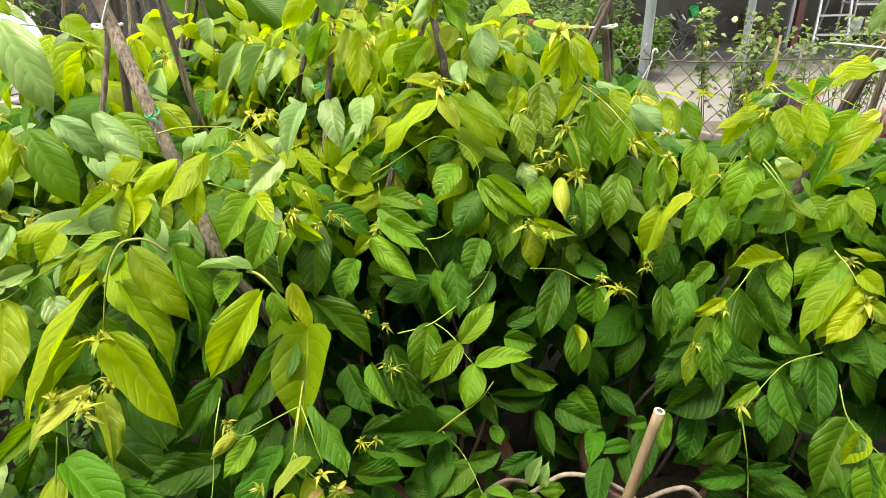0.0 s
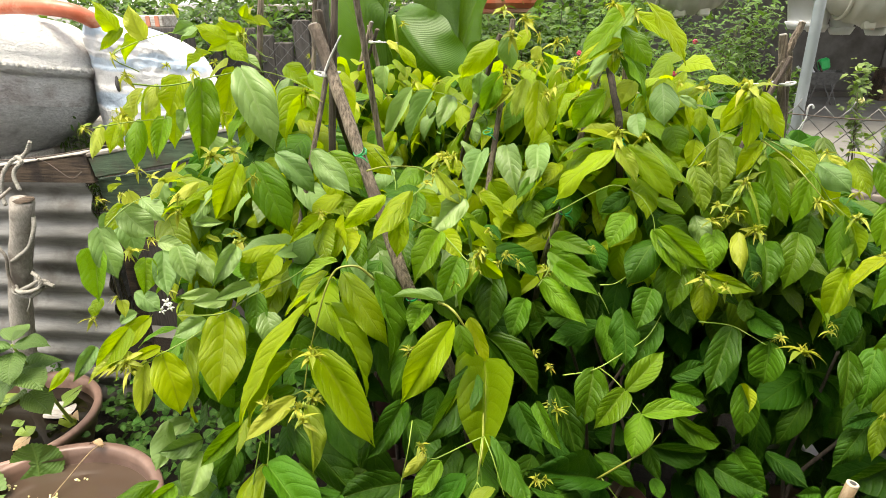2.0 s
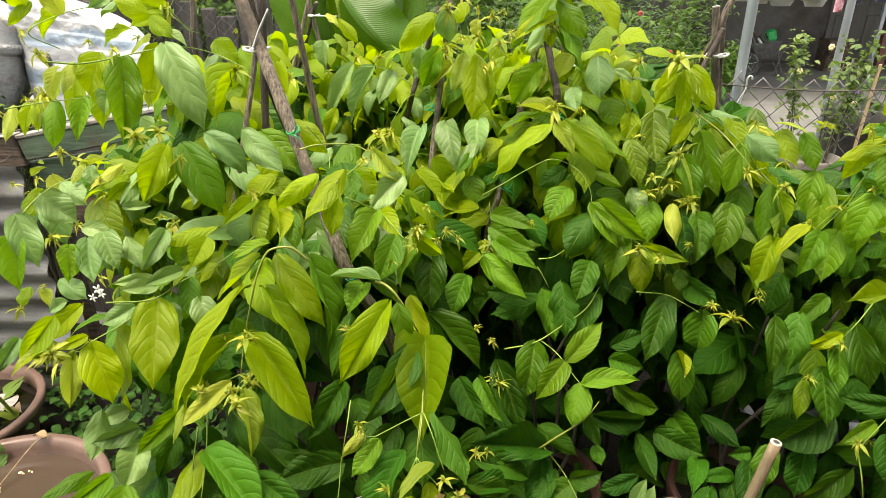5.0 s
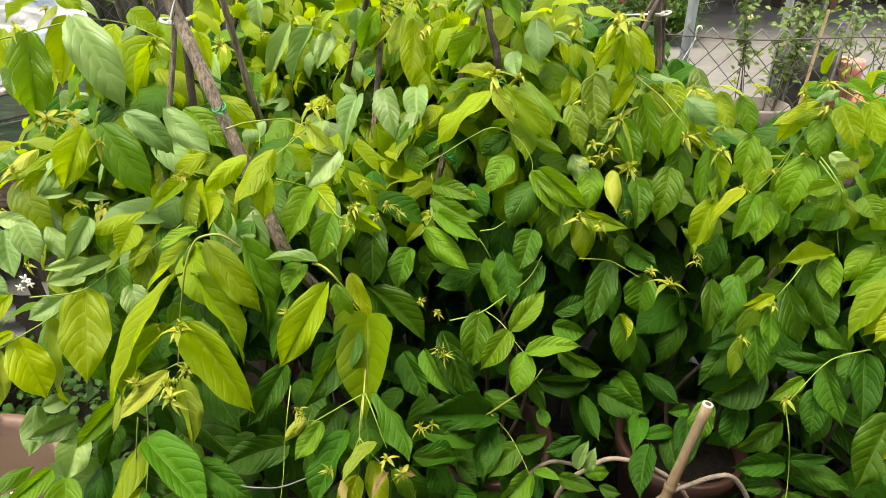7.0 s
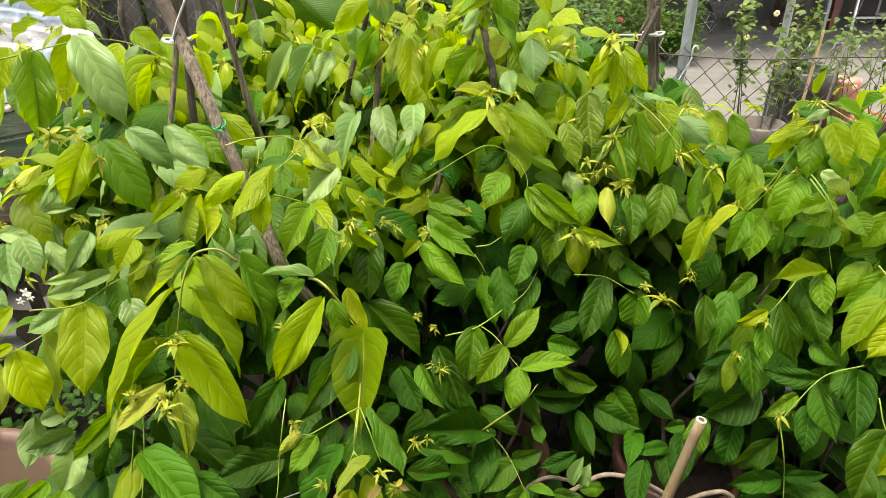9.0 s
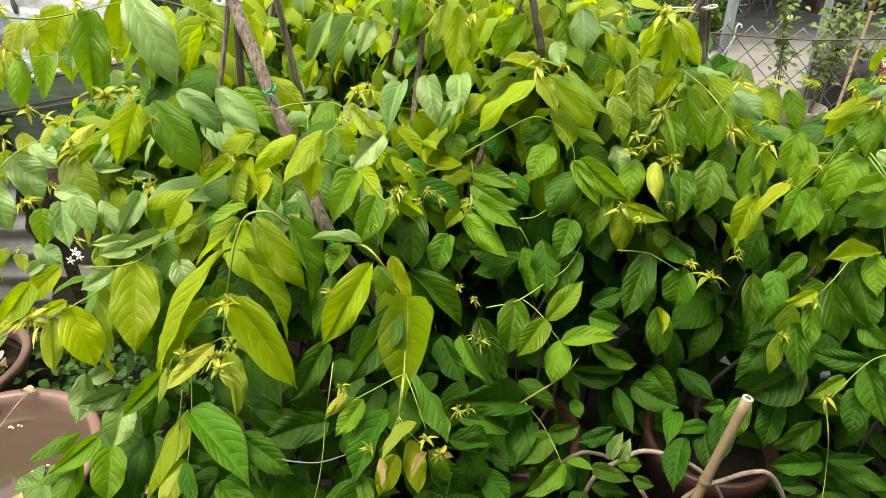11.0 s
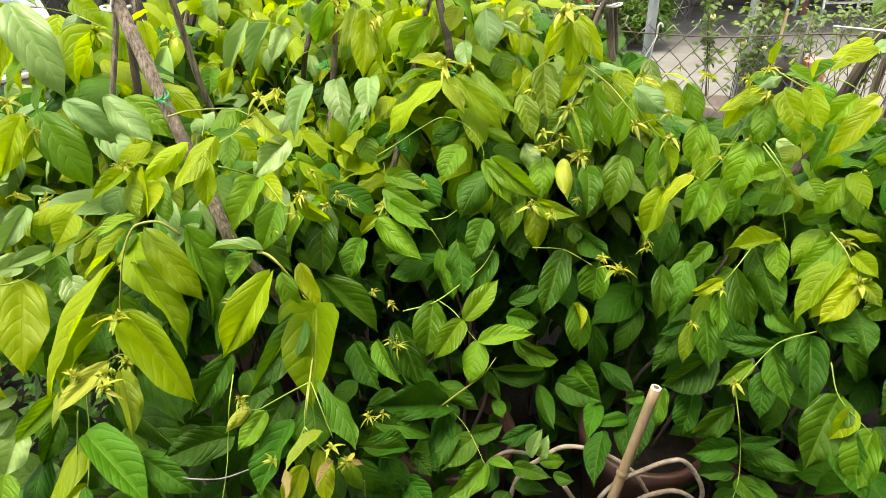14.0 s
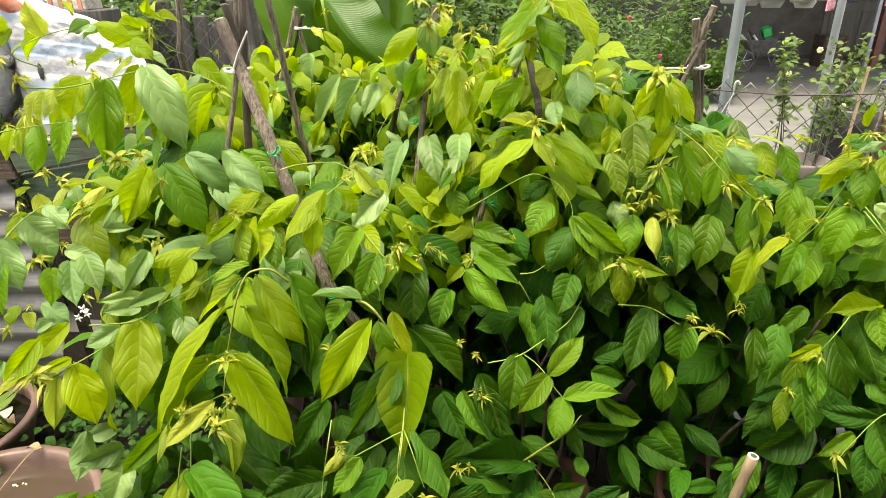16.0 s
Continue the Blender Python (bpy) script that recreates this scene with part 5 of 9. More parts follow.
shrub("grass_tuft", -2.02, 2.95, 0.85, 0.22, 0.10, 0.22, 1500, 0.06, DEEPGREEN, "tuft of green weeds between the jar and the sack", 33, -0.8, 0.2)
shrub("grass_tuft", -2.22, 2.42, 0.84, 0.075, 0.08, 0.11, 460, 0.034, GREENERY, "bright green weeds growing between the jar and the sack", 36, -0.3, 0.25)
shrub("rose_bush", 1.17, 2.62, 0.98, 0.16, 0.12, 0.16, 640, 0.031, ROSE, "thin rose bush with yellow blooms behind the fence", 28, 0.2, 0.6, 4, M_YELLOW)
shrub("rose_bush", 1.70, 2.75, 0.97, 0.20, 0.16, 0.15, 520, 0.029, ROSE, "straggling rose bush in a clay pot", 29, 0.2, 0.6, 3, M_YELLOW)
shrub("rose_bush", 2.05, 3.0, 0.98, 0.28, 0.2, 0.18, 560, 0.030, ROSE, "straggling rose bush beside the porch", 30, 0.2, 0.6, 2, M_YELLOW)
shrub("pot_flowers", 1.66, 3.2, 0.88, 0.16, 0.12, 0.10, 260, 0.045, GREENERY, "low pot plant with violet flowers", 31, 0.2, 0.6, 5, M_VIOLET)


def pot(x, y, z, r, h, mat, label, group="garden pots"):
    t = thing("plant_pot", (x, y, z), label, "plant pot", group)
    turned("pot", [(0.001, 0), (r * 0.70, 0), (r * 0.74, 0.01), (r * 0.93, h * 0.84), (r * 1.0, h * 0.85), (r * 1.02, h * 0.99), (r * 0.99, h), (r * 0.92, h), (r * 0.88, h * 0.85), (0.001, h * 0.84)], (x, y, z), mat, t, "", 36)
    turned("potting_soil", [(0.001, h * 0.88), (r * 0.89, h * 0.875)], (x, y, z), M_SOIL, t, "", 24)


for x, y, r, h, mt, lb in ((1.135, 2.52, 0.11, 0.79, M_CLAY, "grey-brown clay pot behind the fence"), (1.42, 2.40, 0.10, 0.52, M_TEAL, "teal plastic pot behind the fence"), (1.75, 2.50, 0.105, 0.63, M_REDPOT, "terracotta pot behind the fence"),
                       (1.95, 2.55, 0.14, 0.62, M_REDPOT, "terracotta pot with a rim"), (1.63, 3.2, 0.14, 0.86, M_DARK, "black plastic tub behind the fence"), (1.86, 3.25, 0.08, 0.80, M_PINKPOT, "pink plastic pot among the roses"), (2.25, 2.9, 0.16, 0.75, M_REDPOT, "large terracotta pot among the roses"), (2.0, 3.3, 0.14, 0.6, M_REDPOT, "terracotta pot near the porch")):
    pot(x, y, -0.03, r, h, mt, lb)
for x, y, z, r, mt in ((1.26, 2.52, 1.12, 0.0055, M_WOODLATH), (1.20, 2.60, 1.13, 0.004, M_BARK), (1.24, 2.62, 1.13, 0.004, M_BARK), (1.46, 2.7, 1.08, 0.004, M_BARK), (1.90, 2.7, 1.13, 0.005, M_BARK)):
    lath = tagged(boxed("plant_stick", x - r, x + r, y - 0.004, y + 0.004, -0.03, z, mt, None, "", 0.0015, Matrix.Translation((x, y, 0)) @ Matrix.Rotation(0.04, 4, "Y") @ Matrix.Translation((-x, -y, 0))), "pale split-bamboo plant stick" if mt is M_WOODLATH else "thin grey plant stick", "stick", "plant sticks")

# ---- stakes of the vine frames ----
def stake(a, b, r, mat, label, group="vine stakes"):
    """A pole from its top through b, then bent back behind the leaves, out of the camera's view, into the soil."""
    a, b = np.array(a), np.array(b)
    step = (b - a) / (a[2] - b[2])
    mid = b + 0.12 * step * np.array((0.7, 0.2, 1.0)) + np.array((0.0, 0.06, 0.0))
    low = mid + np.array((0.3 * step[0], 0.35, -1.0)) * 0.3
    foot = np.array((low[0] + 0.05 * step[0], low[1] + 0.03, 0.0))
    t = thing("vine_stake", tuple(foot), label, "stake", group)
    line = [a + (b - a) * k / 6 for k in range(7)] + [mid, low, foot]
    line = [q + 0.004 * np.array((noise.noise((k * 0.7, a[0] * 9, 0)), noise.noise((k * 0.7, 3, a[1] * 9)), 0)) for k, q in enumerate(line)]
    v, f = tube_data(smooth_line(line, 4), r, r * 1.05, 8, 0.12)
    mesh_part("pole", mesh_of("pole", v, f, mat, False), t)
    e = (a - b) / np.linalg.norm(a - b)
    v, f = tube_data([a - 0.001 * e, a + 0.002 * e], r * 0.93, r * 0.86, 9, 0.1)
    mesh_part("cut_end", mesh_of("cut_end", v, f, M_EDGE if mat is M_STAKE else M_STAKE), t)
    return t


for a, b, r, mt, lb in (
        ((-0.533, 1.005, 1.427), (-0.340, 0.843, 1.004), 0.0102, M_STAKE, "thick weathered stake of the front tripod"),
        ((-0.530, 1.025, 1.450), (-0.508, 1.044, 1.25), 0.0066, M_DARKSTAKE, "dark stake of the front tripod"),
        ((-0.505, 1.055, 1.55), (-0.523, 1.010, 1.150), 0.0064, M_DARKSTAKE, "tall dark stake of the front tripod"),
        ((-0.514, 1.000, 1.360), (-0.570, 0.905, 1.030), 0.0046, M_STAKE, "thin stake of the front tripod"),
        ((-0.49, 1.10, 1.50), (-0.46, 1.15, 1.15), 0.0059, M_STAKE, "grey stake of the front tripod"),
        ((-0.612, 1.66, 1.41), (-0.70, 1.62, 1.134), 0.0059, M_STAKE, "pale stake of the back frame"),
        ((-0.625, 1.68, 1.40), (-0.585, 1.70, 1.134), 0.0059, M_STAKE, "pale stake leaning in the back frame"),
        ((-0.60, 1.67, 1.39), (-0.72, 1.75, 1.15), 0.0053, M_DARKSTAKE, "dark stake of the back frame"),
        ((-0.222, 1.41, 1.42), (-0.265, 1.30, 1.046), 0.0066, M_STAKE, "stake in the middle of the vines"),
        ((-0.25, 1.40, 1.39), (-0.31, 1.34, 1.20), 0.0059, M_DARKSTAKE, "dark stake in the middle of the vines"),
        ((-0.033, 1.30, 1.40), (0.0, 1.19, 1.23), 0.0073, M_DARKSTAKE, "dark stake of the centre tripod"),
        ((-0.02, 1.32, 1.40), (-0.115, 1.14, 1.025), 0.0066, M_STAKE, "brown stake of the centre tripod"),
        ((0.02, 1.34, 1.42), (0.03, 1.36, 1.10), 0.0073, M_STAKE, "pale stake of the centre tripod"),
        ((0.312, 1.33, 1.392), (0.352, 1.33, 1.131), 0.0080, M_STAKE, "thick stake of the flowering-shrub tripod"),
        ((0.345, 1.335, 1.415), (0.318, 1.33, 1.33), 0.0066, M_STAKE, "forked stake of the flowering-shrub tripod"),
        ((0.33, 1.32, 1.35), (0.245, 1.27, 1.165), 0.0053, M_DARKSTAKE, "dark stake of the flowering-shrub tripod"),
        ((0.335, 1.34, 1.36), (0.375, 1.38, 1.10), 0.0047, M_STAKE, "thin stake of the flowering-shrub tripod"),
        ((0.765, 1.12, 1.300), (0.662, 1.12, 0.99), 0.0105, M_DARKSTAKE, "dark split-bamboo stake at the fence end"),
        ((0.80, 1.14, 1.36), (0.785, 1.15, 1.05), 0.0066, M_STAKE, "brown stake at the fence end"),
        ((-0.87, 1.60, 1.60), (-0.92, 1.60, 1.299), 0.0080, M_STAKE, "old grey stake behind the vines"),
        ((-0.78, 1.75, 1.60), (-0.775, 1.75, 1.25), 0.0185, M_GREYWOOD, "thick grey post behind the vines"),
        ((-0.735, 1.62, 1.60), (-0.77, 1.60, 1.25), 0.0059, M_STAKE, "grey stick behind the vines")):
    stake(a, b, r, mt, lb)


def zip_tie(x, y, z, w, tail, label):
    t = thing("cable_tie", (x, y, z), label, "cable tie", "cable ties")
    ring = [np.array((x + w * math.cos(a), y + w * 0.8 * math.sin(a), z + 0.002 * math.cos(2 * a))) for a in np.linspace(0, 2 * math.pi, 17)]
    v, f = tube_data(ring, 0.0026, 0.0026, 5)
    mesh_part("band", mesh_of("band", v, f, M_TIE), t)
    tube("tail", [(x, y - w * 0.8, z), (x + tail[0] * 0.4, y - w * 0.85, z + tail[1] * 0.45), (x + tail[0], y - w * 0.85, z + tail[1])], 0.0026, 0.0016, M_TIE, t, "", 5)
    boxed("head", x - 0.004, x + 0.004, y - w * 0.8 - 0.004, y - w * 0.8 + 0.002, z - 0.0035, z + 0.0035, M_TIE, t, "", 0.001)


zip_tie(-0.509, 0.989, 1.352, 0.021, (0.034, 0.062), "white cable tie round the front tripod")
zip_tie(0.33, 1.33, 1.30, 0.021, (-0.075, 0.0), "white cable tie round the flowering-shrub tripod")
zip_tie(-0.612, 1.665, 1.36, 0.018, (0.07, -0.002), "white cable tie round the back frame")
zip_tie(0.02, 1.335, 1.28, 0.022, (0.05, 0.0), "white cable tie round the centre tripod")
zip_tie(0.695, 1.01, 1.295, 0.016, (-0.10, 0.012), "white cable tie at the fence end")
for x, y, z in ((-0.441, 0.925, 1.230), (-0.342, 0.843, 1.012), (-0.265, 1.31, 1.19), (-0.095, 1.14, 1.07), (0.0, 1.19, 1.205)):
    g = thing("green_tie", (x, y, z), "green plastic twist tie round a stake", "plant tie", "green ties")
    ring = [np.array((x + 0.0105 * math.cos(a), y + 0.0105 * math.sin(a), z + 0.004 * math.sin(a) + 0.0007 * a)) for a in np.linspace(0, 2.6 * math.pi, 19)]
    v, f = tube_data(ring, 0.0013, 0.0011, 5)
    mesh_part("loop", mesh_of("loop", v, f, M_GREENTIE), g)
    tube("twist", [(x, y - 0.012, z), (x + 0.009, y - 0.016, z + 0.006), (x + 0.013, y - 0.018, z + 0.016)], 0.0025, 0.0008, M_GREENTIE, g, "", 4)
    tube("twist", [(x, y - 0.012, z), (x + 0.010, y - 0.017, z - 0.002), (x + 0.018, y - 0.016, z - 0.010)], 0.0025, 0.0008, M_GREENTIE, g, "", 4)

# ---- bare bamboo cane and coiled bare vine ----
cane = thing("bamboo_cane", (0.143, 0.65, 0.0), "bare bamboo cane with a hollow cut end", "cane")
tip, low = np.array((0.306, 0.71, 0.832)), np.array((0.252, 0.69, 0.557))
foot = tip + (low - tip) * (0.832 / 0.275)
line = [tip + (foot - tip) * k / 10 for k in range(11)]
v, f = tube_data(smooth_line(line, 3), 0.0080, 0.0092, 14, 0.03)
mesh_part("pole", mesh_of("pole", v, f, M_BAMBOO), cane)
d = (tip - foot) / np.linalg.norm(tip - foot)
mat_dir = Vector(d).to_track_quat("Z", "Y").to_matrix().to_4x4()
for dist, rr in ((0.17, 0.0102), (0.42, 0.0106), (0.68, 0.011)):
    c = tip - d * dist
    v = [c + d * s + (rr - 0.0012 * (abs(s) > 0.002)) * np.array(mat_dir @ Vector((math.cos(q), math.sin(q), 0))) for s in (-0.006, -0.002, 0.002, 0.006) for q in np.linspace(0, 2 * math.pi, 14, endpoint=False)]
    mesh_part("node", mesh_of("node", v, [(j * 14 + k, j * 14 + (k + 1) % 14, (j + 1) * 14 + (k + 1) % 14, (j + 1) * 14 + k) for j in range(3) for k in range(14)], M_BAMBOO), cane)
v = [tip + d * h + r * np.array(mat_dir @ Vector((math.cos(q), math.sin(q), 0))) for r, h in ((0.0079, 0.0005), (0.0081, 0.003), (0.0052, 0.003), (0.0046, -0.004)) for q in np.linspace(0, 2 * math.pi, 18, endpoint=False)]
mesh_part("cut_rim", mesh_of("cut_rim", v, [(j * 18 + k, j * 18 + (k + 1) % 18, (j + 1) * 18 + (k + 1) % 18, (j + 1) * 18 + k) for j in range(3) for k in range(18)], M_PITH), cane, "pale cut rim")
# Flat dark disc across the rim stands for shade inside the cane.
v = [tip + d * 0.0034 + 0.0046 * np.array(mat_dir @ Vector((math.cos(q), math.sin(q), 0))) for q in np.linspace(0, 2 * math.pi, 18, endpoint=False)]
mesh_part("hollow", mesh_of("hollow", v, [tuple(range(18))], M_DARK), cane, "dark disc standing for the shaded hollow")
coil = thing("bare_vine", (0.2, 0.72, 0.0), "coil of leafless pale woody vine in a pot", "vine")
tube("vine_loop", [(0.011, 0.800, 0.351), (0.016, 0.800, 0.428), (0.029, 0.800, 0.498), (0.059, 0.800, 0.572), (0.093, 0.800, 0.604), (0.128, 0.800, 0.602), (0.144, 0.800, 0.594)], 0.0039, 0.0036, M_VINE, coil, "", 8, 8, 0.12)
tube("vine_loop", [(0.099, 0.770, 0.486), (0.107, 0.770, 0.548), (0.125, 0.770, 0.593), (0.152, 0.770, 0.619), (0.185, 0.770, 0.646), (0.222, 0.770, 0.646), (0.268, 0.770, 0.627), (0.318, 0.770, 0.586), (0.356, 0.770, 0.521), (0.388, 0.770, 0.435), (0.402, 0.770, 0.394)], 0.0045, 0.0041, M_VINE, coil, "", 8, 8, 0.12)
tube("vine_loop", [(0.242, 0.720, 0.529), (0.250, 0.720, 0.577), (0.276, 0.720, 0.617), (0.313, 0.720, 0.643), (0.349, 0.720, 0.664), (0.381, 0.720, 0.665), (0.414, 0.720, 0.619), (0.426, 0.720, 0.578), (0.416, 0.720, 0.552), (0.385, 0.720, 0.540), (0.358, 0.720, 0.485), (0.353, 0.720, 0.461)], 0.0043, 0.0039, M_VINE, coil, "", 8, 8, 0.12)
tube("vine_loop", [(0.197, 0.730, 0.439), (0.230, 0.730, 0.496), (0.277, 0.730, 0.514), (0.314, 0.730, 0.553), (0.343, 0.730, 0.573), (0.380, 0.730, 0.582), (0.412, 0.730, 0.565), (0.437, 0.730, 0.529), (0.440, 0.730, 0.483)], 0.0045, 0.0041, M_VINE, coil, "", 8, 8, 0.12)
tube("vine_loop", [(0.128, 0.710, 0.479), (0.184, 0.710, 0.513), (0.241, 0.710, 0.523), (0.287, 0.710, 0.540), (0.345, 0.710, 0.536), (0.395, 0.710, 0.523), (0.441, 0.710, 0.510), (0.473, 0.710, 0.481)], 0.0039, 0.0036, M_VINE, coil, "", 8, 8, 0.12)
tube("vine_loop", [(0.190, 0.740, 0.587), (0.215, 0.740, 0.544), (0.258, 0.740, 0.485), (0.307, 0.740, 0.439)], 0.0041, 0.0037, M_VINE, coil, "", 8, 8, 0.12)
wire = thing("loose_wire", (-0.30, 0.66, 0.75), "thin grey wire running between the stems", "wire")
tube("wire", [(-0.372, 0.575, 0.803), (-0.358, 0.572, 0.803), (-0.323, 0.576, 0.798), (-0.294, 0.588, 0.798), (-0.269, 0.602, 0.802), (-0.24, 0.64, 0.81)], 0.0012, 0.0012, M_WIRE, wire, "", 5)

# ---- vine pots ----
for x, y, r, h, lb in ((-0.46, 1.08, 0.16, 0.33, "terracotta-coloured plastic pot under the vines"), (0.0, 1.1, 0.15, 0.36, "terracotta-coloured plastic pot under the centre vine"), (0.16, 0.78, 0.13, 0.28, "terracotta-coloured pot holding the bare vine"), (0.46, 1.1, 0.15, 0.36, "dark red-brown pot under the vines"), (0.78, 1.05, 0.15, 0.34, "terracotta-coloured pot at the fence end"), (-0.1, 1.55, 0.17, 0.4, "terracotta-coloured pot behind the vines"), (-0.65, 1.7, 0.17, 0.4, "terracotta-coloured pot of the back frame")):
    pot(x, y, 0.0, r, h, M_POT, lb, "vine pots")
crate = thing("slatted_crate", (0.85, 1.5, 0.0), "white slatted plastic crate behind the vines", "crate")
for z in (0.30, 0.36, 0.42, 0.48):
    boxed("slat", 0.62, 1.02, 1.36, 1.375, z, z + 0.035, M_WHITE, crate, "", 0.003)
for x in (0.62, 0.80, 0.99):
    boxed("upright", x, x + 0.03, 1.376, 1.40, 0.0, 0.52, M_WHITE, crate, "", 0.003)
boxed("floor_board", 0.62, 1.02, 1.40, 1.7, 0.26, 0.28, M_WHITE, crate, "", 0.003)

# ---- the vines ----
VINE_LABEL = "climbing vine with pointed green leaves, lime tips,"
vine_left = thing("climbing_vine", (-0.46, 1.08, 0.33), VINE_LABEL + " on the front tripod", "vine", "climbing vines")
vine_mid = thing("climbing_vine", (0.0, 1.1, 0.36), VINE_LABEL + " on the centre tripod", "vine", "climbing vines")
vine_right = thing("climbing_vine", (0.46, 1.1, 0.36), VINE_LABEL + " hanging towards the fence", "vine", "climbing vines")
vine_end = thing("climbing_vine", (0.78, 1.05, 0.34), VINE_LABEL + " at the fence end", "vine", "climbing vines")
vine_back = thing("climbing_vine", (-0.1, 1.55, 0.40), VINE_LABEL + " behind the others", "vine", "climbing vines")
for plant in (vine_left, vine_mid, vine_right, vine_end, vine_back):
    x, y, z = plant.location
    for k in range(4):
        a = k * 1.7 + x
        tube("woody_stem", [(x + 0.03 * math.cos(a), y + 0.03 * math.sin(a), z - 0.05), (x + 0.08 * math.cos(a), y + 0.05 * math.sin(a), z + 0.15), (x + 0.04 * math.cos(a + 1), y + 0.06 * math.sin(a + 1), z + 0.32), (x + 0.10 * math.cos(a + 2), y + 0.08 * math.sin(a + 2), z + 0.5)], 0.005, 0.003, M_DARKSTAKE, plant, "", 6)

V = (vine_left, vine_mid, vine_right, vine_end, vine_back)
leaf(V[0], "y", -0.890, 1.066, 1.405, -0.900, 1.053, 1.463, 0.038, 1.0, -18)
leaf(V[0], "l", -0.920, 1.110, 1.405, -0.969, 1.106, 1.356, 0.025, 1, 5)
leaf(V[0], "y", -0.976, 1.085, 1.373, -0.946, 1.084, 1.393, 0.013, 1, -3)
leaf(V[0], "b", -0.755, 1.034, 1.427, -0.809, 1.052, 1.401, 0.026, 1.0, 20)
leaf(V[0], "l", -0.685, 1.061, 1.405, -0.743, 1.047, 1.422, 0.033, 1.0, -20)
shoot(V[0], -0.685, 1.049, 1.409, 0.069, True)
leaf(V[0], "l", -0.686, 1.060, 1.405, -0.752, 1.041, 1.384, 0.028, 1.0, -15)
leaf(V[0], "y", -0.675, 1.066, 1.430, -0.663, 1.060, 1.459, 0.021, 1.0, -14)
leaf(V[0], "y", -0.675, 1.066, 1.429, -0.633, 1.068, 1.423, 0.018, 1.0, 3)
leaf(V[0], "y", -0.713, 1.047, 1.430, -0.722, 1.044, 1.442, 0.012, 1.0, 1)
leaf(V[0], "l", -0.875, 1.163, 1.313, -0.925, 1.141, 1.246, 0.049, 1, -7)
leaf(V[0], "l", -0.897, 1.155, 1.261, -0.905, 1.124, 1.183, 0.036, 1, -1)
leaf(V[0], "l", -0.942, 1.138, 1.302, -0.930, 1.083, 1.172, 0.039, 1, 0)
leaf(V[0], "y", -0.955, 1.124, 1.293, -0.978, 1.104, 1.239, 0.031, 1, 0)
leaf(V[0], "l", -0.967, 1.085, 1.253, -0.963, 1.070, 1.208, 0.026, 1, -7)
shoot(V[0], -0.936, 1.028, 1.265, 0.083)
leaf(V[0], "y", -0.974, 1.073, 1.257, -0.984, 1.043, 1.197, 0.028, 1, -10)
shoot(V[0], -0.552, 0.994, 1.316, 0.079)
leaf(V[4], "l", -0.575, 1.347, 1.246, -0.582, 1.311, 1.190, 0.031, 1, 21)
shoot(V[4], -0.559, 1.282, 1.258, 0.088)
leaf(V[0], "b", -0.769, 1.134, 1.191, -0.834, 1.123, 1.169, 0.03, 1, 8)
leaf(V[0], "l", -0.825, 1.155, 1.259, -0.848, 1.136, 1.190, 0.03, 1, 20)
stem(V[0], 0.0011, -0.945, 1.114, 1.339, -0.945, 1.044, 1.374, -0.892, 1.072, 1.403, -0.799, 1.049, 1.419, -0.740, 1.039, 1.425, -0.685, 1.065, 1.405, -0.666, 1.072, 1.378, -0.638, 1.069, 1.369)
stem(V[0], 0.0010, -0.685, 1.134, 1.368, -0.685, 1.064, 1.403, -0.675, 1.070, 1.430)
shoot(V[0], -0.941, 1.055, 1.332, 0.039)
shoot(V[0], -0.947, 1.026, 1.277, 0.035)
shoot(V[0], -0.765, 1.029, 1.387, 0.032)
shoot(V[0], -0.731, 1.026, 1.366, 0.042)
shoot(V[0], -0.874, 1.100, 1.353, 0.035)
shoot(V[0], -0.750, 1.045, 1.170, 0.044)
shoot(V[0], -0.543, 0.997, 1.380, 0.025)
leaf(V[4], "b", -0.559, 1.559, 1.305, -0.553, 1.537, 1.242, 0.039, 1, -2)
leaf(V[4], "b", -0.496, 1.590, 1.243, -0.563, 1.554, 1.106, 0.048, 1, 9)
leaf(V[4], "b", -0.435, 1.560, 1.241, -0.492, 1.509, 1.114, 0.044, 1, 9)
leaf(V[4], "b", -0.358, 1.404, 1.253, -0.384, 1.347, 1.191, 0.043, 1.0, -12)
leaf(V[4], "l", -0.327, 1.359, 1.241, -0.328, 1.314, 1.193, 0.037, 1.0, 8)
leaf(V[4], "l", -0.244, 1.377, 1.369, -0.322, 1.367, 1.304, 0.047, 1.0, -15)
leaf(V[4], "b", -0.218, 1.377, 1.384, -0.224, 1.364, 1.311, 0.044, 1.0, -21)
leaf(V[4], "b", -0.257, 1.377, 1.310, -0.306, 1.348, 1.231, 0.037, 1.0, 7)
leaf(V[4], "l", -0.186, 1.365, 1.400, -0.210, 1.369, 1.359, 0.035, 1.0, 11)
leaf(V[4], "y", -0.164, 1.360, 1.369, -0.164, 1.355, 1.333, 0.027, 1.0, 4)
leaf(V[4], "g", -0.141, 1.321, 1.350, -0.152, 1.322, 1.311, 0.030, 1.0, 7)
leaf(V[4], "y", -0.216, 1.354, 1.280, -0.268, 1.348, 1.225, 0.031, 1.0, -17)
shoot(V[4], -0.192, 1.331, 1.286, 0.075, True)
leaf(V[1], "b", 0.012, 1.232, 1.423, -0.070, 1.253, 1.310, 0.042, 1.0, -19)
leaf(V[1], "l", 0.000, 1.226, 1.410, 0.046, 1.218, 1.345, 0.035, 1.0, 3)
leaf(V[1], "l", 0.014, 1.234, 1.436, 0.095, 1.228, 1.386, 0.037, 1.0, -5)
shoot(V[1], 0.014, 1.222, 1.440, 0.055)
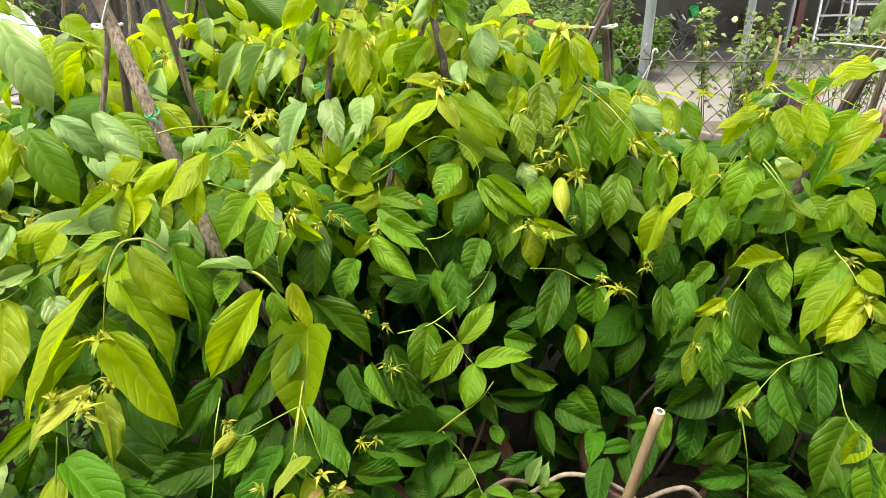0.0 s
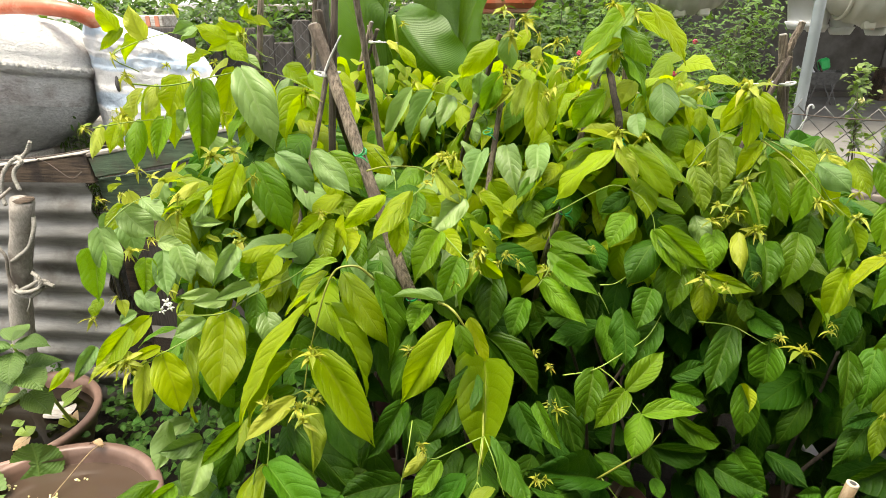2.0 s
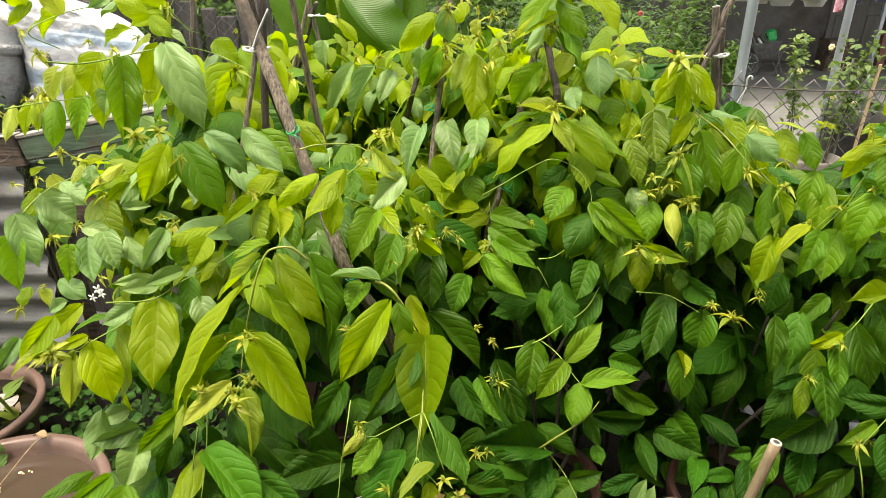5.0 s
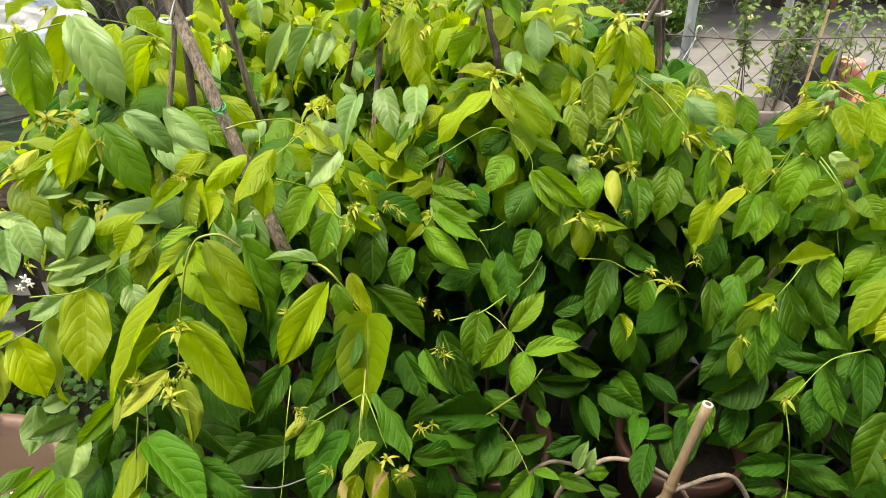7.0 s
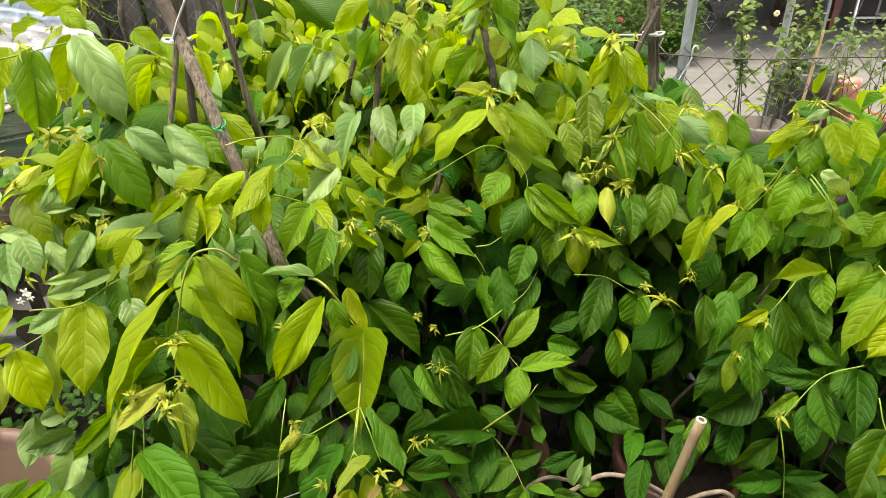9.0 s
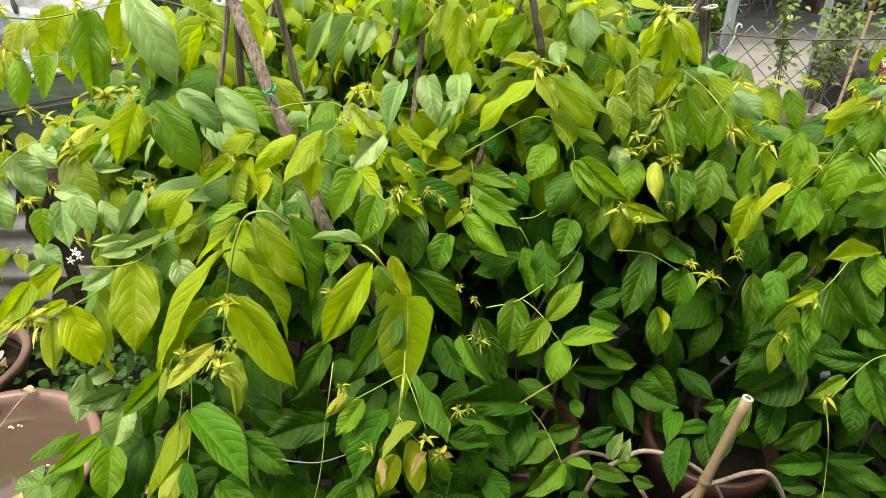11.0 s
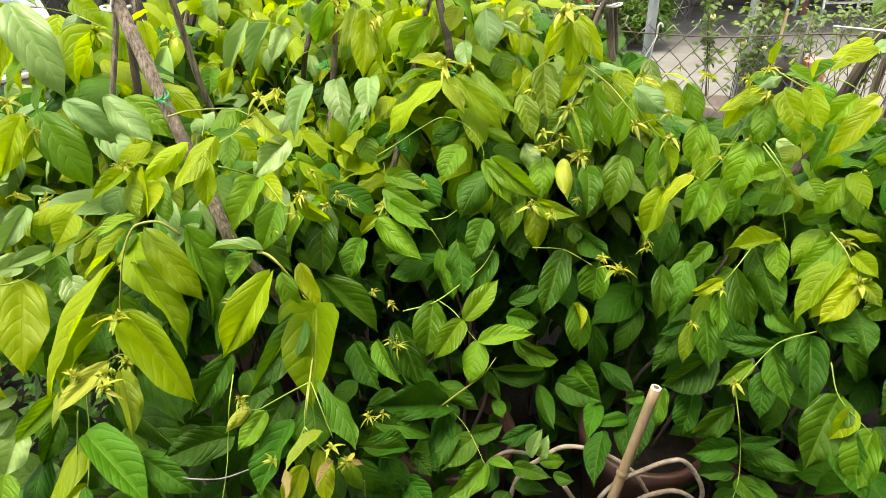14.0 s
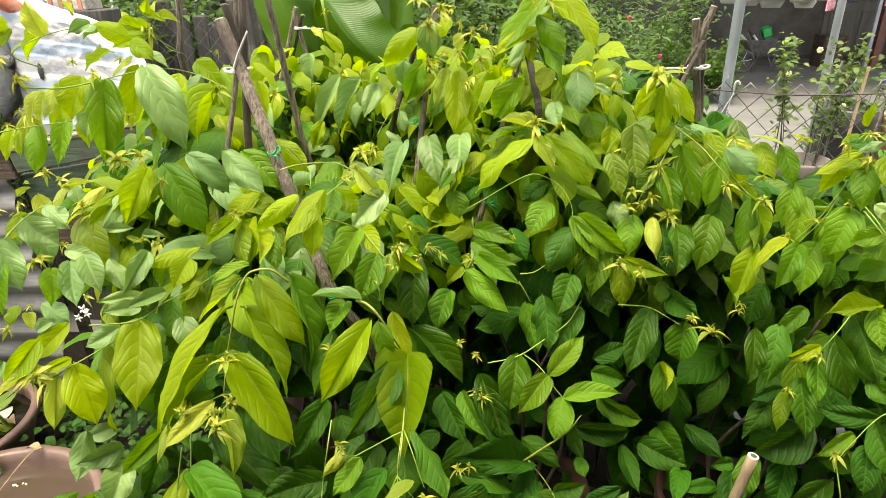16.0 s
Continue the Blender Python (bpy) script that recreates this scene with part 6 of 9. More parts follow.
leaf(V[1], "g", -0.006, 1.215, 1.383, -0.030, 1.204, 1.364, 0.023, 1.0, -5)
leaf(V[1], "l", -0.016, 1.207, 1.364, -0.017, 1.200, 1.329, 0.026, 1.0, -1)
shoot(V[1], -0.016, 1.195, 1.368, 0.078, True)
leaf(V[1], "g", -0.006, 1.212, 1.365, 0.050, 1.216, 1.281, 0.021, 1.0, 20)
leaf(V[0], "b", -0.316, 1.267, 1.181, -0.283, 1.254, 1.154, 0.029, 1, -21)
leaf(V[4], "b", -0.308, 1.390, 1.196, -0.293, 1.360, 1.155, 0.031, 1, -14)
leaf(V[4], "l", -0.246, 1.377, 1.193, -0.283, 1.330, 1.151, 0.046, 1, 19)
leaf(V[4], "g", -0.565, 1.475, 1.152, -0.564, 1.430, 1.102, 0.048, 1, -12)
leaf(V[0], "l", -0.370, 1.322, 1.141, -0.409, 1.276, 1.118, 0.03, 1, 21)
leaf(V[4], "l", -0.520, 1.481, 1.151, -0.541, 1.440, 1.090, 0.034, 1, 7)
leaf(V[4], "l", -0.458, 1.496, 1.147, -0.482, 1.514, 1.089, 0.041, 1, 18)
leaf(V[0], "l", -0.340, 1.233, 1.142, -0.315, 1.207, 1.117, 0.028, 1, -13)
leaf(V[4], "l", -0.536, 1.639, 1.350, -0.487, 1.640, 1.291, 0.031, 1, -1)
leaf(V[4], "y", -0.544, 1.557, 1.369, -0.513, 1.551, 1.339, 0.024, 1, -1)
stem(V[4], 0.0013, -0.279, 1.435, 1.182, -0.279, 1.365, 1.217, -0.350, 1.395, 1.249, -0.400, 1.466, 1.255, -0.479, 1.554, 1.244)
stem(V[4], 0.0010, -0.279, 1.435, 1.182, -0.279, 1.365, 1.217, -0.315, 1.316, 1.210, -0.339, 1.246, 1.171)
stem(V[4], 0.0015, 0.055, 1.364, 1.274, 0.055, 1.294, 1.309, 0.023, 1.245, 1.362, -0.004, 1.219, 1.374)
shoot(V[4], -0.495, 1.640, 1.255, 0.068)
shoot(V[4], -0.410, 1.506, 1.271, 0.071)
shoot(V[4], -0.234, 1.362, 1.300, 0.063)
shoot(V[1], -0.091, 1.222, 1.348, 0.035)
shoot(V[1], -0.109, 1.248, 1.391, 0.036)
shoot(V[1], -0.010, 1.124, 1.208, 0.060)
shoot(V[0], -0.343, 1.223, 1.160, 0.059)
shoot(V[4], -0.179, 1.343, 1.421, 0.038)
shoot(V[4], -0.490, 1.495, 1.412, 0.044)
shoot(V[4], -0.530, 1.483, 1.242, 0.045)
shoot(V[4], -0.164, 1.343, 1.391, 0.039)
shoot(V[2], 0.245, 1.211, 1.297, 0.053, True)
shoot(V[2], 0.232, 1.212, 1.287, 0.057, True)
leaf(V[1], "y", 0.131, 1.218, 1.290, 0.151, 1.210, 1.320, 0.014, 1.0, -11)
leaf(V[1], "g", 0.133, 1.208, 1.255, 0.169, 1.202, 1.186, 0.032, 1, 19)
leaf(V[3], "g", 0.596, 1.205, 1.173, 0.652, 1.217, 1.160, 0.032, 1.0, 9)
shoot(V[2], 0.225, 1.221, 1.312, 0.065)
shoot(V[2], 0.232, 1.216, 1.283, 0.051)
shoot(V[2], 0.264, 1.211, 1.317, 0.029)
leaf(V[0], "b", -0.908, 0.933, 1.101, -0.881, 0.912, 1.020, 0.049, 1, 6)
leaf(V[0], "b", -0.928, 0.913, 1.110, -0.921, 0.903, 1.062, 0.028, 1, -1)
leaf(V[0], "y", -0.915, 0.969, 1.135, -0.893, 0.969, 1.084, 0.038, 1, 19)
leaf(V[0], "y", -0.926, 0.970, 1.149, -0.955, 0.963, 1.134, 0.012, 1, -17)
leaf(V[0], "y", -0.930, 0.974, 1.155, -0.945, 0.979, 1.156, 0.007, 1, 10)
leaf(V[0], "b", -0.877, 1.025, 1.136, -0.866, 1.009, 1.100, 0.029, 1, 14)
leaf(V[0], "b", -0.871, 1.002, 1.011, -0.857, 0.981, 0.935, 0.044, 1, 12)
leaf(V[0], "b", -0.856, 1.034, 1.012, -0.844, 1.022, 0.937, 0.048, 1, 9)
leaf(V[0], "l", -0.821, 1.053, 0.992, -0.788, 1.007, 0.949, 0.039, 1, 16)
shoot(V[0], -0.691, 0.951, 1.050, 0.076, True)
leaf(V[0], "b", -0.775, 0.982, 0.922, -0.828, 0.929, 0.937, 0.026, 0.8, 0)
leaf(V[0], "y", -0.451, 0.874, 1.149, -0.428, 0.833, 1.094, 0.017, 1, -21)
shoot(V[0], -0.616, 0.956, 1.054, 0.072)
leaf(V[0], "b", -0.718, 1.013, 1.037, -0.769, 1.020, 1.039, 0.016, 1, -13)
leaf(V[0], "y", -0.811, 1.040, 1.024, -0.778, 1.036, 1.014, 0.012, 1, 6)
leaf(V[0], "l", -0.697, 1.076, 1.060, -0.741, 1.068, 1.040, 0.029, 1, -17)
leaf(V[0], "l", -0.598, 0.895, 0.997, -0.649, 0.911, 0.944, 0.038, 1, 9)
leaf(V[0], "b", -0.804, 1.044, 1.077, -0.842, 1.039, 1.046, 0.034, 1, -7)
leaf(V[0], "l", -0.982, 0.916, 0.930, -0.992, 0.890, 0.901, 0.025, 1, -14)
leaf(V[0], "b", -0.857, 0.848, 0.943, -0.889, 0.837, 0.926, 0.026, 1, 3)
shoot(V[0], -0.886, 0.969, 1.178, 0.059)
shoot(V[0], -0.864, 0.973, 1.163, 0.052)
shoot(V[0], -0.811, 0.957, 1.100, 0.058)
shoot(V[0], -0.844, 0.909, 1.064, 0.051)
shoot(V[0], -0.860, 0.867, 1.058, 0.043)
shoot(V[0], -0.893, 0.875, 1.135, 0.021)
shoot(V[0], -0.900, 0.856, 0.968, 0.030)
shoot(V[0], -0.790, 0.860, 0.987, 0.035)
shoot(V[0], -0.475, 0.808, 1.165, 0.028)
shoot(V[0], -0.942, 0.836, 0.928, 0.053)
leaf(V[1], "l", -0.125, 1.174, 0.995, -0.200, 1.131, 0.969, 0.041, 1, 1)
leaf(V[1], "l", -0.127, 1.107, 0.961, -0.186, 1.056, 0.916, 0.031, 1, -15)
shoot(V[1], -0.128, 1.044, 0.986, 0.074, True)
leaf(V[1], "l", -0.100, 1.219, 1.048, -0.023, 1.183, 1.010, 0.042, 1, -10)
leaf(V[1], "y", -0.198, 1.218, 1.110, -0.203, 1.215, 1.077, 0.024, 1, 9)
leaf(V[0], "b", -0.424, 1.068, 1.166, -0.456, 1.034, 1.137, 0.038, 1, 5)
leaf(V[0], "b", -0.275, 0.922, 0.991, -0.287, 0.901, 0.962, 0.027, 1, 9)
leaf(V[1], "g", -0.146, 1.072, 0.902, -0.126, 1.066, 0.858, 0.035, 0.8, 7)
leaf(V[1], "g", -0.115, 1.081, 0.874, -0.145, 1.052, 0.829, 0.036, 0.8, 20)
shoot(V[0], -0.235, 0.861, 1.087, 0.039)
shoot(V[0], -0.336, 1.043, 1.169, 0.052)
shoot(V[0], -0.249, 1.040, 1.128, 0.045)
shoot(V[1], -0.199, 0.981, 1.039, 0.050)
shoot(V[1], -0.173, 0.999, 1.010, 0.038)
shoot(V[0], -0.226, 0.925, 1.106, 0.035)
shoot(V[1], 0.139, 0.978, 1.016, 0.063, True)
leaf(V[3], "g", 0.585, 1.035, 1.071, 0.539, 1.034, 1.046, 0.028, 1, -4)
leaf(V[1], "m", 0.184, 1.069, 0.947, 0.252, 1.086, 0.890, 0.041, 1, -16)
leaf(V[2], "m", 0.425, 1.058, 0.937, 0.399, 1.027, 0.865, 0.059, 1, 18)
leaf(V[3], "g", 0.558, 1.089, 0.979, 0.550, 1.082, 0.917, 0.044, 1, 17)
leaf(V[2], "m", 0.440, 1.035, 0.907, 0.413, 1.014, 0.862, 0.04, 0.8, -19)
leaf(V[2], "g", 0.526, 1.070, 1.119, 0.554, 1.073, 1.079, 0.028, 1, 16)
shoot(V[1], 0.179, 1.043, 1.105, 0.039)
shoot(V[2], 0.231, 1.043, 1.086, 0.060)
shoot(V[1], 0.176, 1.081, 1.116, 0.033)
shoot(V[2], 0.342, 0.942, 0.960, 0.033)
shoot(V[2], 0.339, 0.933, 0.950, 0.039)
shoot(V[1], 0.174, 0.960, 1.006, 0.038)
shoot(V[2], 0.280, 0.993, 0.897, 0.028)
leaf(V[0], "l", -0.839, 0.854, 0.933, -0.899, 0.817, 0.878, 0.037, 1, -19)
shoot(V[0], -0.771, 0.700, 0.927, 0.086)
leaf(V[0], "v", -0.783, 0.843, 0.920, -0.836, 0.804, 0.901, 0.022, 0.8, 22)
shoot(V[0], -0.439, 0.646, 1.012, 0.071)
shoot(V[0], -0.431, 0.570, 0.966, 0.051)
shoot(V[0], -0.460, 0.680, 0.989, 0.053, True)
shoot(V[0], -0.456, 0.614, 0.949, 0.068, True)
shoot(V[0], -0.517, 0.638, 0.931, 0.049)
shoot(V[0], -0.825, 0.729, 0.909, 0.075, True)
shoot(V[0], -0.781, 0.734, 0.933, 0.033)
shoot(V[0], -0.330, 0.754, 0.968, 0.050, True)
leaf(V[1], "m", 0.058, 1.117, 0.758, 0.031, 1.105, 0.726, 0.03, 0.8, -21)
shoot(V[1], -0.139, 0.898, 0.890, 0.037)
shoot(V[1], -0.113, 0.922, 0.852, 0.039)
shoot(V[1], -0.106, 0.868, 0.807, 0.063, True)
leaf(V[3], "g", 0.700, 1.273, 1.139, 0.717, 1.211, 1.072, 0.056, 1, 0)
leaf(V[3], "g", 0.721, 1.245, 1.156, 0.762, 1.187, 1.076, 0.067, 1, -10)
leaf(V[3], "b", 0.597, 1.074, 1.095, 0.624, 1.054, 1.071, 0.03, 1, 12)
leaf(V[3], "l", 0.694, 1.180, 1.176, 0.724, 1.165, 1.217, 0.039, 1.0, -20)
leaf(V[3], "l", 0.721, 1.087, 1.266, 0.664, 1.104, 1.230, 0.029, 1.0, 7)
leaf(V[3], "b", 0.728, 1.085, 1.360, 0.713, 1.096, 1.303, 0.031, 1.0, 5)
leaf(V[3], "b", 0.758, 1.077, 1.260, 0.716, 1.075, 1.248, 0.031, 1.0, 6)
leaf(V[3], "l", 0.635, 1.237, 1.200, 0.639, 1.224, 1.249, 0.019, 1.0, -3)
leaf(V[3], "y", 0.667, 1.231, 1.198, 0.673, 1.219, 1.215, 0.011, 1.0, -16)
leaf(V[3], "g", 0.668, 1.235, 1.175, 0.704, 1.209, 1.175, 0.028, 1.0, -22)
leaf(V[3], "l", 0.633, 1.241, 1.177, 0.588, 1.220, 1.166, 0.022, 1.0, 11)
leaf(V[3], "g", 0.649, 1.243, 1.182, 0.616, 1.225, 1.170, 0.028, 1.0, -17)
stem(V[3], 0.0013, 0.684, 1.160, 1.165, 0.684, 1.090, 1.200, 0.696, 1.033, 1.194)
stem(V[3], 0.0020, 0.742, 1.161, 1.260, 0.742, 1.091, 1.295, 0.688, 1.091, 1.214, 0.680, 1.098, 1.183)
stem(V[4], 0.0013, 0.664, 1.311, 1.142, 0.664, 1.241, 1.177, 0.692, 1.178, 1.170)
leaf(V[3], "g", 0.587, 1.036, 1.073, 0.538, 1.039, 1.057, 0.031, 1, 4)
shoot(V[3], 0.670, 0.934, 1.080, 0.076, True)
leaf(V[3], "g", 0.710, 1.000, 1.009, 0.723, 0.976, 0.968, 0.036, 1, 17)
shoot(V[3], 0.647, 0.888, 0.980, 0.062, True)
leaf(V[3], "l", 0.680, 0.947, 0.977, 0.748, 0.937, 0.960, 0.022, 1, -16)
leaf(V[3], "g", 0.822, 0.961, 0.805, 0.764, 0.954, 0.781, 0.041, 0.8, -7)
leaf(V[3], "g", 0.667, 1.016, 0.966, 0.693, 0.994, 0.931, 0.034, 1, -9)
leaf(V[3], "g", 0.753, 0.985, 0.979, 0.776, 0.971, 0.942, 0.03, 1, -10)
leaf(V[3], "g", 0.583, 1.094, 0.960, 0.569, 1.091, 0.914, 0.034, 1, -13)
shoot(V[3], 0.698, 0.872, 0.912, 0.059)
shoot(V[2], 0.446, 0.877, 0.897, 0.034)
leaf(V[3], "g", 0.748, 0.941, 0.735, 0.793, 0.925, 0.647, 0.041, 0.6, -7)
leaf(V[2], "m", 0.296, 1.043, 0.706, 0.307, 1.027, 0.592, 0.043, 0.6, 12)
leaf(V[2], "m", 0.275, 0.802, 0.635, 0.233, 0.773, 0.593, 0.041, 0.6, -5)
shoot(V[2], 0.495, 0.801, 0.769, 0.034)
shoot(V[2], 0.411, 0.889, 0.816, 0.034)
leaf(V[0], "b", -0.771, 0.813, 0.740, -0.814, 0.786, 0.735, 0.033, 0.6, -3)
shoot(V[0], -0.520, 0.514, 0.781, 0.046)
leaf(V[1], "g", 0.148, 0.752, 0.632, 0.197, 0.769, 0.615, 0.028, 0.6, 2)
leaf(V[1], "x", 0.127, 0.719, 0.541, 0.174, 0.704, 0.528, 0.02, 0.6, 1)
blossom(V[0], -0.778, 0.831, 0.980, 0.011)
blossom(V[0], -0.773, 0.830, 0.972, 0.009)
blossom(V[0], -0.782, 0.819, 0.971, 0.009)
leaf(V[3], "l", 0.691, 1.020, 1.264, 0.627, 1.031, 1.229, 0.032, 1.0, 13)
leaf(V[3], "g", 0.653, 1.059, 1.233, 0.642, 1.089, 1.196, 0.036, 1.0, 1)
leaf(V[3], "g", 0.644, 1.002, 1.146, 0.593, 0.949, 1.087, 0.048, 1, -4)
blade(V[0], "y", -0.768, 0.860, 1.340, -0.768, 0.823, 1.301, 0.020, 0.06, -0.73, 0.68)
blade(V[0], "y", -0.755, 0.877, 1.345, -0.762, 0.845, 1.303, 0.022, 0.57, -0.69, 0.44)
blade(V[0], "l", -0.730, 0.910, 1.354, -0.743, 0.876, 1.294, 0.040, 0.24, -0.86, 0.44)
blade(V[0], "v", -0.698, 0.912, 1.346, -0.684, 0.848, 1.230, 0.053, 0.53, -0.71, 0.46)
blade(V[0], "l", -0.668, 0.973, 1.359, -0.683, 0.931, 1.265, 0.044, 0.33, -0.88, 0.34)
blade(V[0], "b", -0.650, 0.961, 1.360, -0.590, 0.927, 1.230, 0.064, 0.43, -0.81, 0.41)
blade(V[0], "l", -0.791, 0.813, 1.295, -0.787, 0.778, 1.257, 0.018, 0.40, -0.66, 0.64)
blade(V[0], "l", -0.785, 0.818, 1.293, -0.785, 0.803, 1.255, 0.015, -0.29, -0.89, 0.36)
blade(V[0], "v", -0.768, 0.833, 1.296, -0.765, 0.800, 1.230, 0.031, 0.44, -0.80, 0.42)
blade(V[0], "v", -0.743, 0.865, 1.294, -0.737, 0.815, 1.239, 0.029, 0.52, -0.61, 0.61)
blade(V[0], "b", -0.725, 0.895, 1.299, -0.718, 0.868, 1.267, 0.023, 0.37, -0.67, 0.64)
blade(V[0], "y", -0.811, 0.803, 1.294, -0.808, 0.764, 1.251, 0.020, 0.42, -0.66, 0.63)
blade(V[0], "y", -0.821, 0.797, 1.297, -0.821, 0.768, 1.295, 0.011, 0.05, -0.07, 1.00)
blade(V[0], "b", -0.669, 0.982, 1.379, -0.621, 0.982, 1.356, 0.018, 0.44, -0.10, 0.89)
blade(V[0], "y", -0.679, 0.970, 1.378, -0.692, 0.926, 1.350, 0.019, -0.28, -0.45, 0.85)
blade(V[0], "l", -0.609, 1.055, 1.357, -0.571, 1.053, 1.321, 0.039, 0.36, -0.84, 0.40)
blade(V[0], "b", -0.594, 1.032, 1.337, -0.607, 0.996, 1.306, 0.027, 0.52, -0.65, 0.55)
blade(V[0], "l", -0.572, 1.077, 1.344, -0.527, 1.048, 1.290, 0.038, 0.12, -0.82, 0.55)
blade(V[0], "l", -0.499, 1.043, 1.322, -0.477, 1.012, 1.269, 0.024, 0.31, -0.76, 0.57)
blade(V[0], "l", -0.557, 1.010, 1.318, -0.579, 0.940, 1.238, 0.040, -0.39, -0.64, 0.66)
blade(V[0], "v", -0.652, 0.964, 1.296, -0.663, 0.906, 1.249, 0.027, -0.16, -0.61, 0.78)
blade(V[0], "b", -0.574, 0.900, 1.232, -0.515, 0.901, 1.167, 0.042, 0.53, -0.71, 0.47)
blade(V[0], "b", -0.505, 0.881, 1.242, -0.440, 0.862, 1.180, 0.041, 0.15, -0.88, 0.44)
blade(V[0], "v", -0.490, 0.919, 1.232, -0.431, 0.904, 1.174, 0.047, 0.37, -0.74, 0.56)
blade(V[0], "l", -0.451, 0.954, 1.241, -0.395, 0.953, 1.187, 0.041, 0.34, -0.87, 0.36)
blade(V[0], "v", -0.611, 0.889, 1.216, -0.552, 0.866, 1.107, 0.061, 0.42, -0.81, 0.40)
blade(V[0], "l", -0.632, 0.871, 1.218, -0.648, 0.803, 1.145, 0.043, 0.42, -0.71, 0.57)
blade(V[0], "l", -0.621, 0.891, 1.211, -0.629, 0.845, 1.161, 0.025, 0.30, -0.73, 0.62)
blade(V[0], "y", -0.679, 0.825, 1.202, -0.703, 0.776, 1.183, 0.019, 0.47, -0.51, 0.72)
blade(V[0], "l", -0.666, 0.836, 1.195, -0.713, 0.763, 1.169, 0.033, -0.11, -0.27, 0.95)
blade(V[0], "l", -0.661, 0.833, 1.187, -0.696, 0.786, 1.153, 0.023, 0.46, -0.72, 0.52)
blade(V[0], "y", -0.730, 0.814, 1.213, -0.731, 0.774, 1.187, 0.017, -0.37, -0.50, 0.78)
blade(V[0], "y", -0.734, 0.809, 1.200, -0.695, 0.819, 1.213, 0.015, -0.22, -0.29, 0.93)
blade(V[0], "b", -0.656, 0.827, 1.189, -0.674, 0.786, 1.149, 0.023, 0.45, -0.72, 0.53)
blade(V[0], "b", -0.762, 0.747, 1.180, -0.720, 0.752, 1.135, 0.047, 0.57, -0.68, 0.46)
blade(V[0], "b", -0.753, 0.783, 1.186, -0.710, 0.766, 1.158, 0.034, 0.18, -0.71, 0.69)
blade(V[0], "l", -0.785, 0.781, 1.174, -0.789, 0.734, 1.145, 0.028, 0.67, -0.43, 0.60)
blade(V[0], "b", -0.783, 0.716, 1.158, -0.750, 0.692, 1.090, 0.043, 0.61, -0.61, 0.51)
blade(V[0], "v", -0.723, 0.724, 1.110, -0.710, 0.688, 1.069, 0.032, 0.53, -0.55, 0.64)
blade(V[0], "b", -0.703, 0.739, 1.115, -0.678, 0.696, 1.065, 0.034, 0.48, -0.52, 0.70)
blade(V[0], "b", -0.682, 0.747, 1.121, -0.653, 0.721, 1.075, 0.036, 0.46, -0.62, 0.63)
blade(V[0], "b", -0.662, 0.770, 1.105, -0.636, 0.749, 1.063, 0.027, 0.50, -0.62, 0.61)
blade(V[0], "b", -0.610, 0.787, 1.110, -0.625, 0.727, 1.068, 0.031, 0.65, -0.54, 0.54)
blade(V[0], "b", -0.721, 0.762, 1.124, -0.680, 0.768, 1.108, 0.025, 0.34, -0.75, 0.57)
blade(V[0], "b", -0.678, 0.803, 1.143, -0.635, 0.809, 1.142, 0.016, 0.13, -0.85, 0.50)
blade(V[0], "l", -0.544, 0.820, 1.106, -0.604, 0.767, 1.097, 0.029, 0.03, -0.20, 0.98)
blade(V[0], "v", -0.586, 0.799, 1.092, -0.592, 0.774, 1.056, 0.034, 0.43, -0.78, 0.46)
blade(V[0], "l", -0.551, 0.796, 1.095, -0.564, 0.758, 1.065, 0.037, 0.55, -0.62, 0.56)
blade(V[0], "l", -0.506, 0.888, 1.127, -0.539, 0.827, 1.104, 0.028, 0.51, -0.54, 0.67)
blade(V[0], "b", -0.729, 0.696, 1.068, -0.689, 0.688, 1.044, 0.030, 0.27, -0.70, 0.66)
blade(V[0], "b", -0.584, 0.766, 1.054, -0.625, 0.727, 1.047, 0.024, 0.51, -0.64, 0.57)
blade(V[0], "b", -0.624, 0.755, 1.032, -0.658, 0.719, 1.043, 0.026, 0.69, -0.47, 0.56)
blade(V[0], "g", -0.576, 0.767, 1.042, -0.569, 0.739, 0.986, 0.036, 0.22, -0.86, 0.46)
blade(V[0], "y", -0.751, 0.689, 1.056, -0.737, 0.673, 1.038, 0.017, 0.46, -0.46, 0.76)
blade(V[0], "v", -0.793, 0.709, 1.128, -0.772, 0.669, 1.062, 0.038, 0.43, -0.71, 0.56)
blade(V[0], "l", -0.379, 0.831, 1.188, -0.441, 0.802, 1.142, 0.029, 0.07, -0.89, 0.45)
blade(V[0], "l", -0.341, 0.845, 1.192, -0.382, 0.760, 1.144, 0.036, 0.31, -0.58, 0.75)
blade(V[0], "l", -0.351, 0.812, 1.173, -0.353, 0.793, 1.103, 0.032, 0.24, -0.94, 0.25)
blade(V[0], "l", -0.341, 0.919, 1.170, -0.306, 0.908, 1.131, 0.040, 0.12, -0.92, 0.38)
blade(V[0], "y", -0.325, 1.000, 1.182, -0.278, 0.981, 1.127, 0.027, -0.04, -0.95, 0.29)
blade(V[0], "v", -0.354, 1.008, 1.189, -0.381, 0.932, 1.174, 0.040, 0.42, -0.32, 0.85)
blade(V[0], "v", -0.346, 0.916, 1.170, -0.339, 0.866, 1.131, 0.034, -0.02, -0.62, 0.78)
blade(V[1], "b", -0.258, 1.109, 1.194, -0.275, 1.026, 1.129, 0.045, 0.03, -0.62, 0.78)
blade(V[1], "b", -0.213, 1.154, 1.196, -0.189, 1.079, 1.123, 0.048, -0.20, -0.72, 0.67)
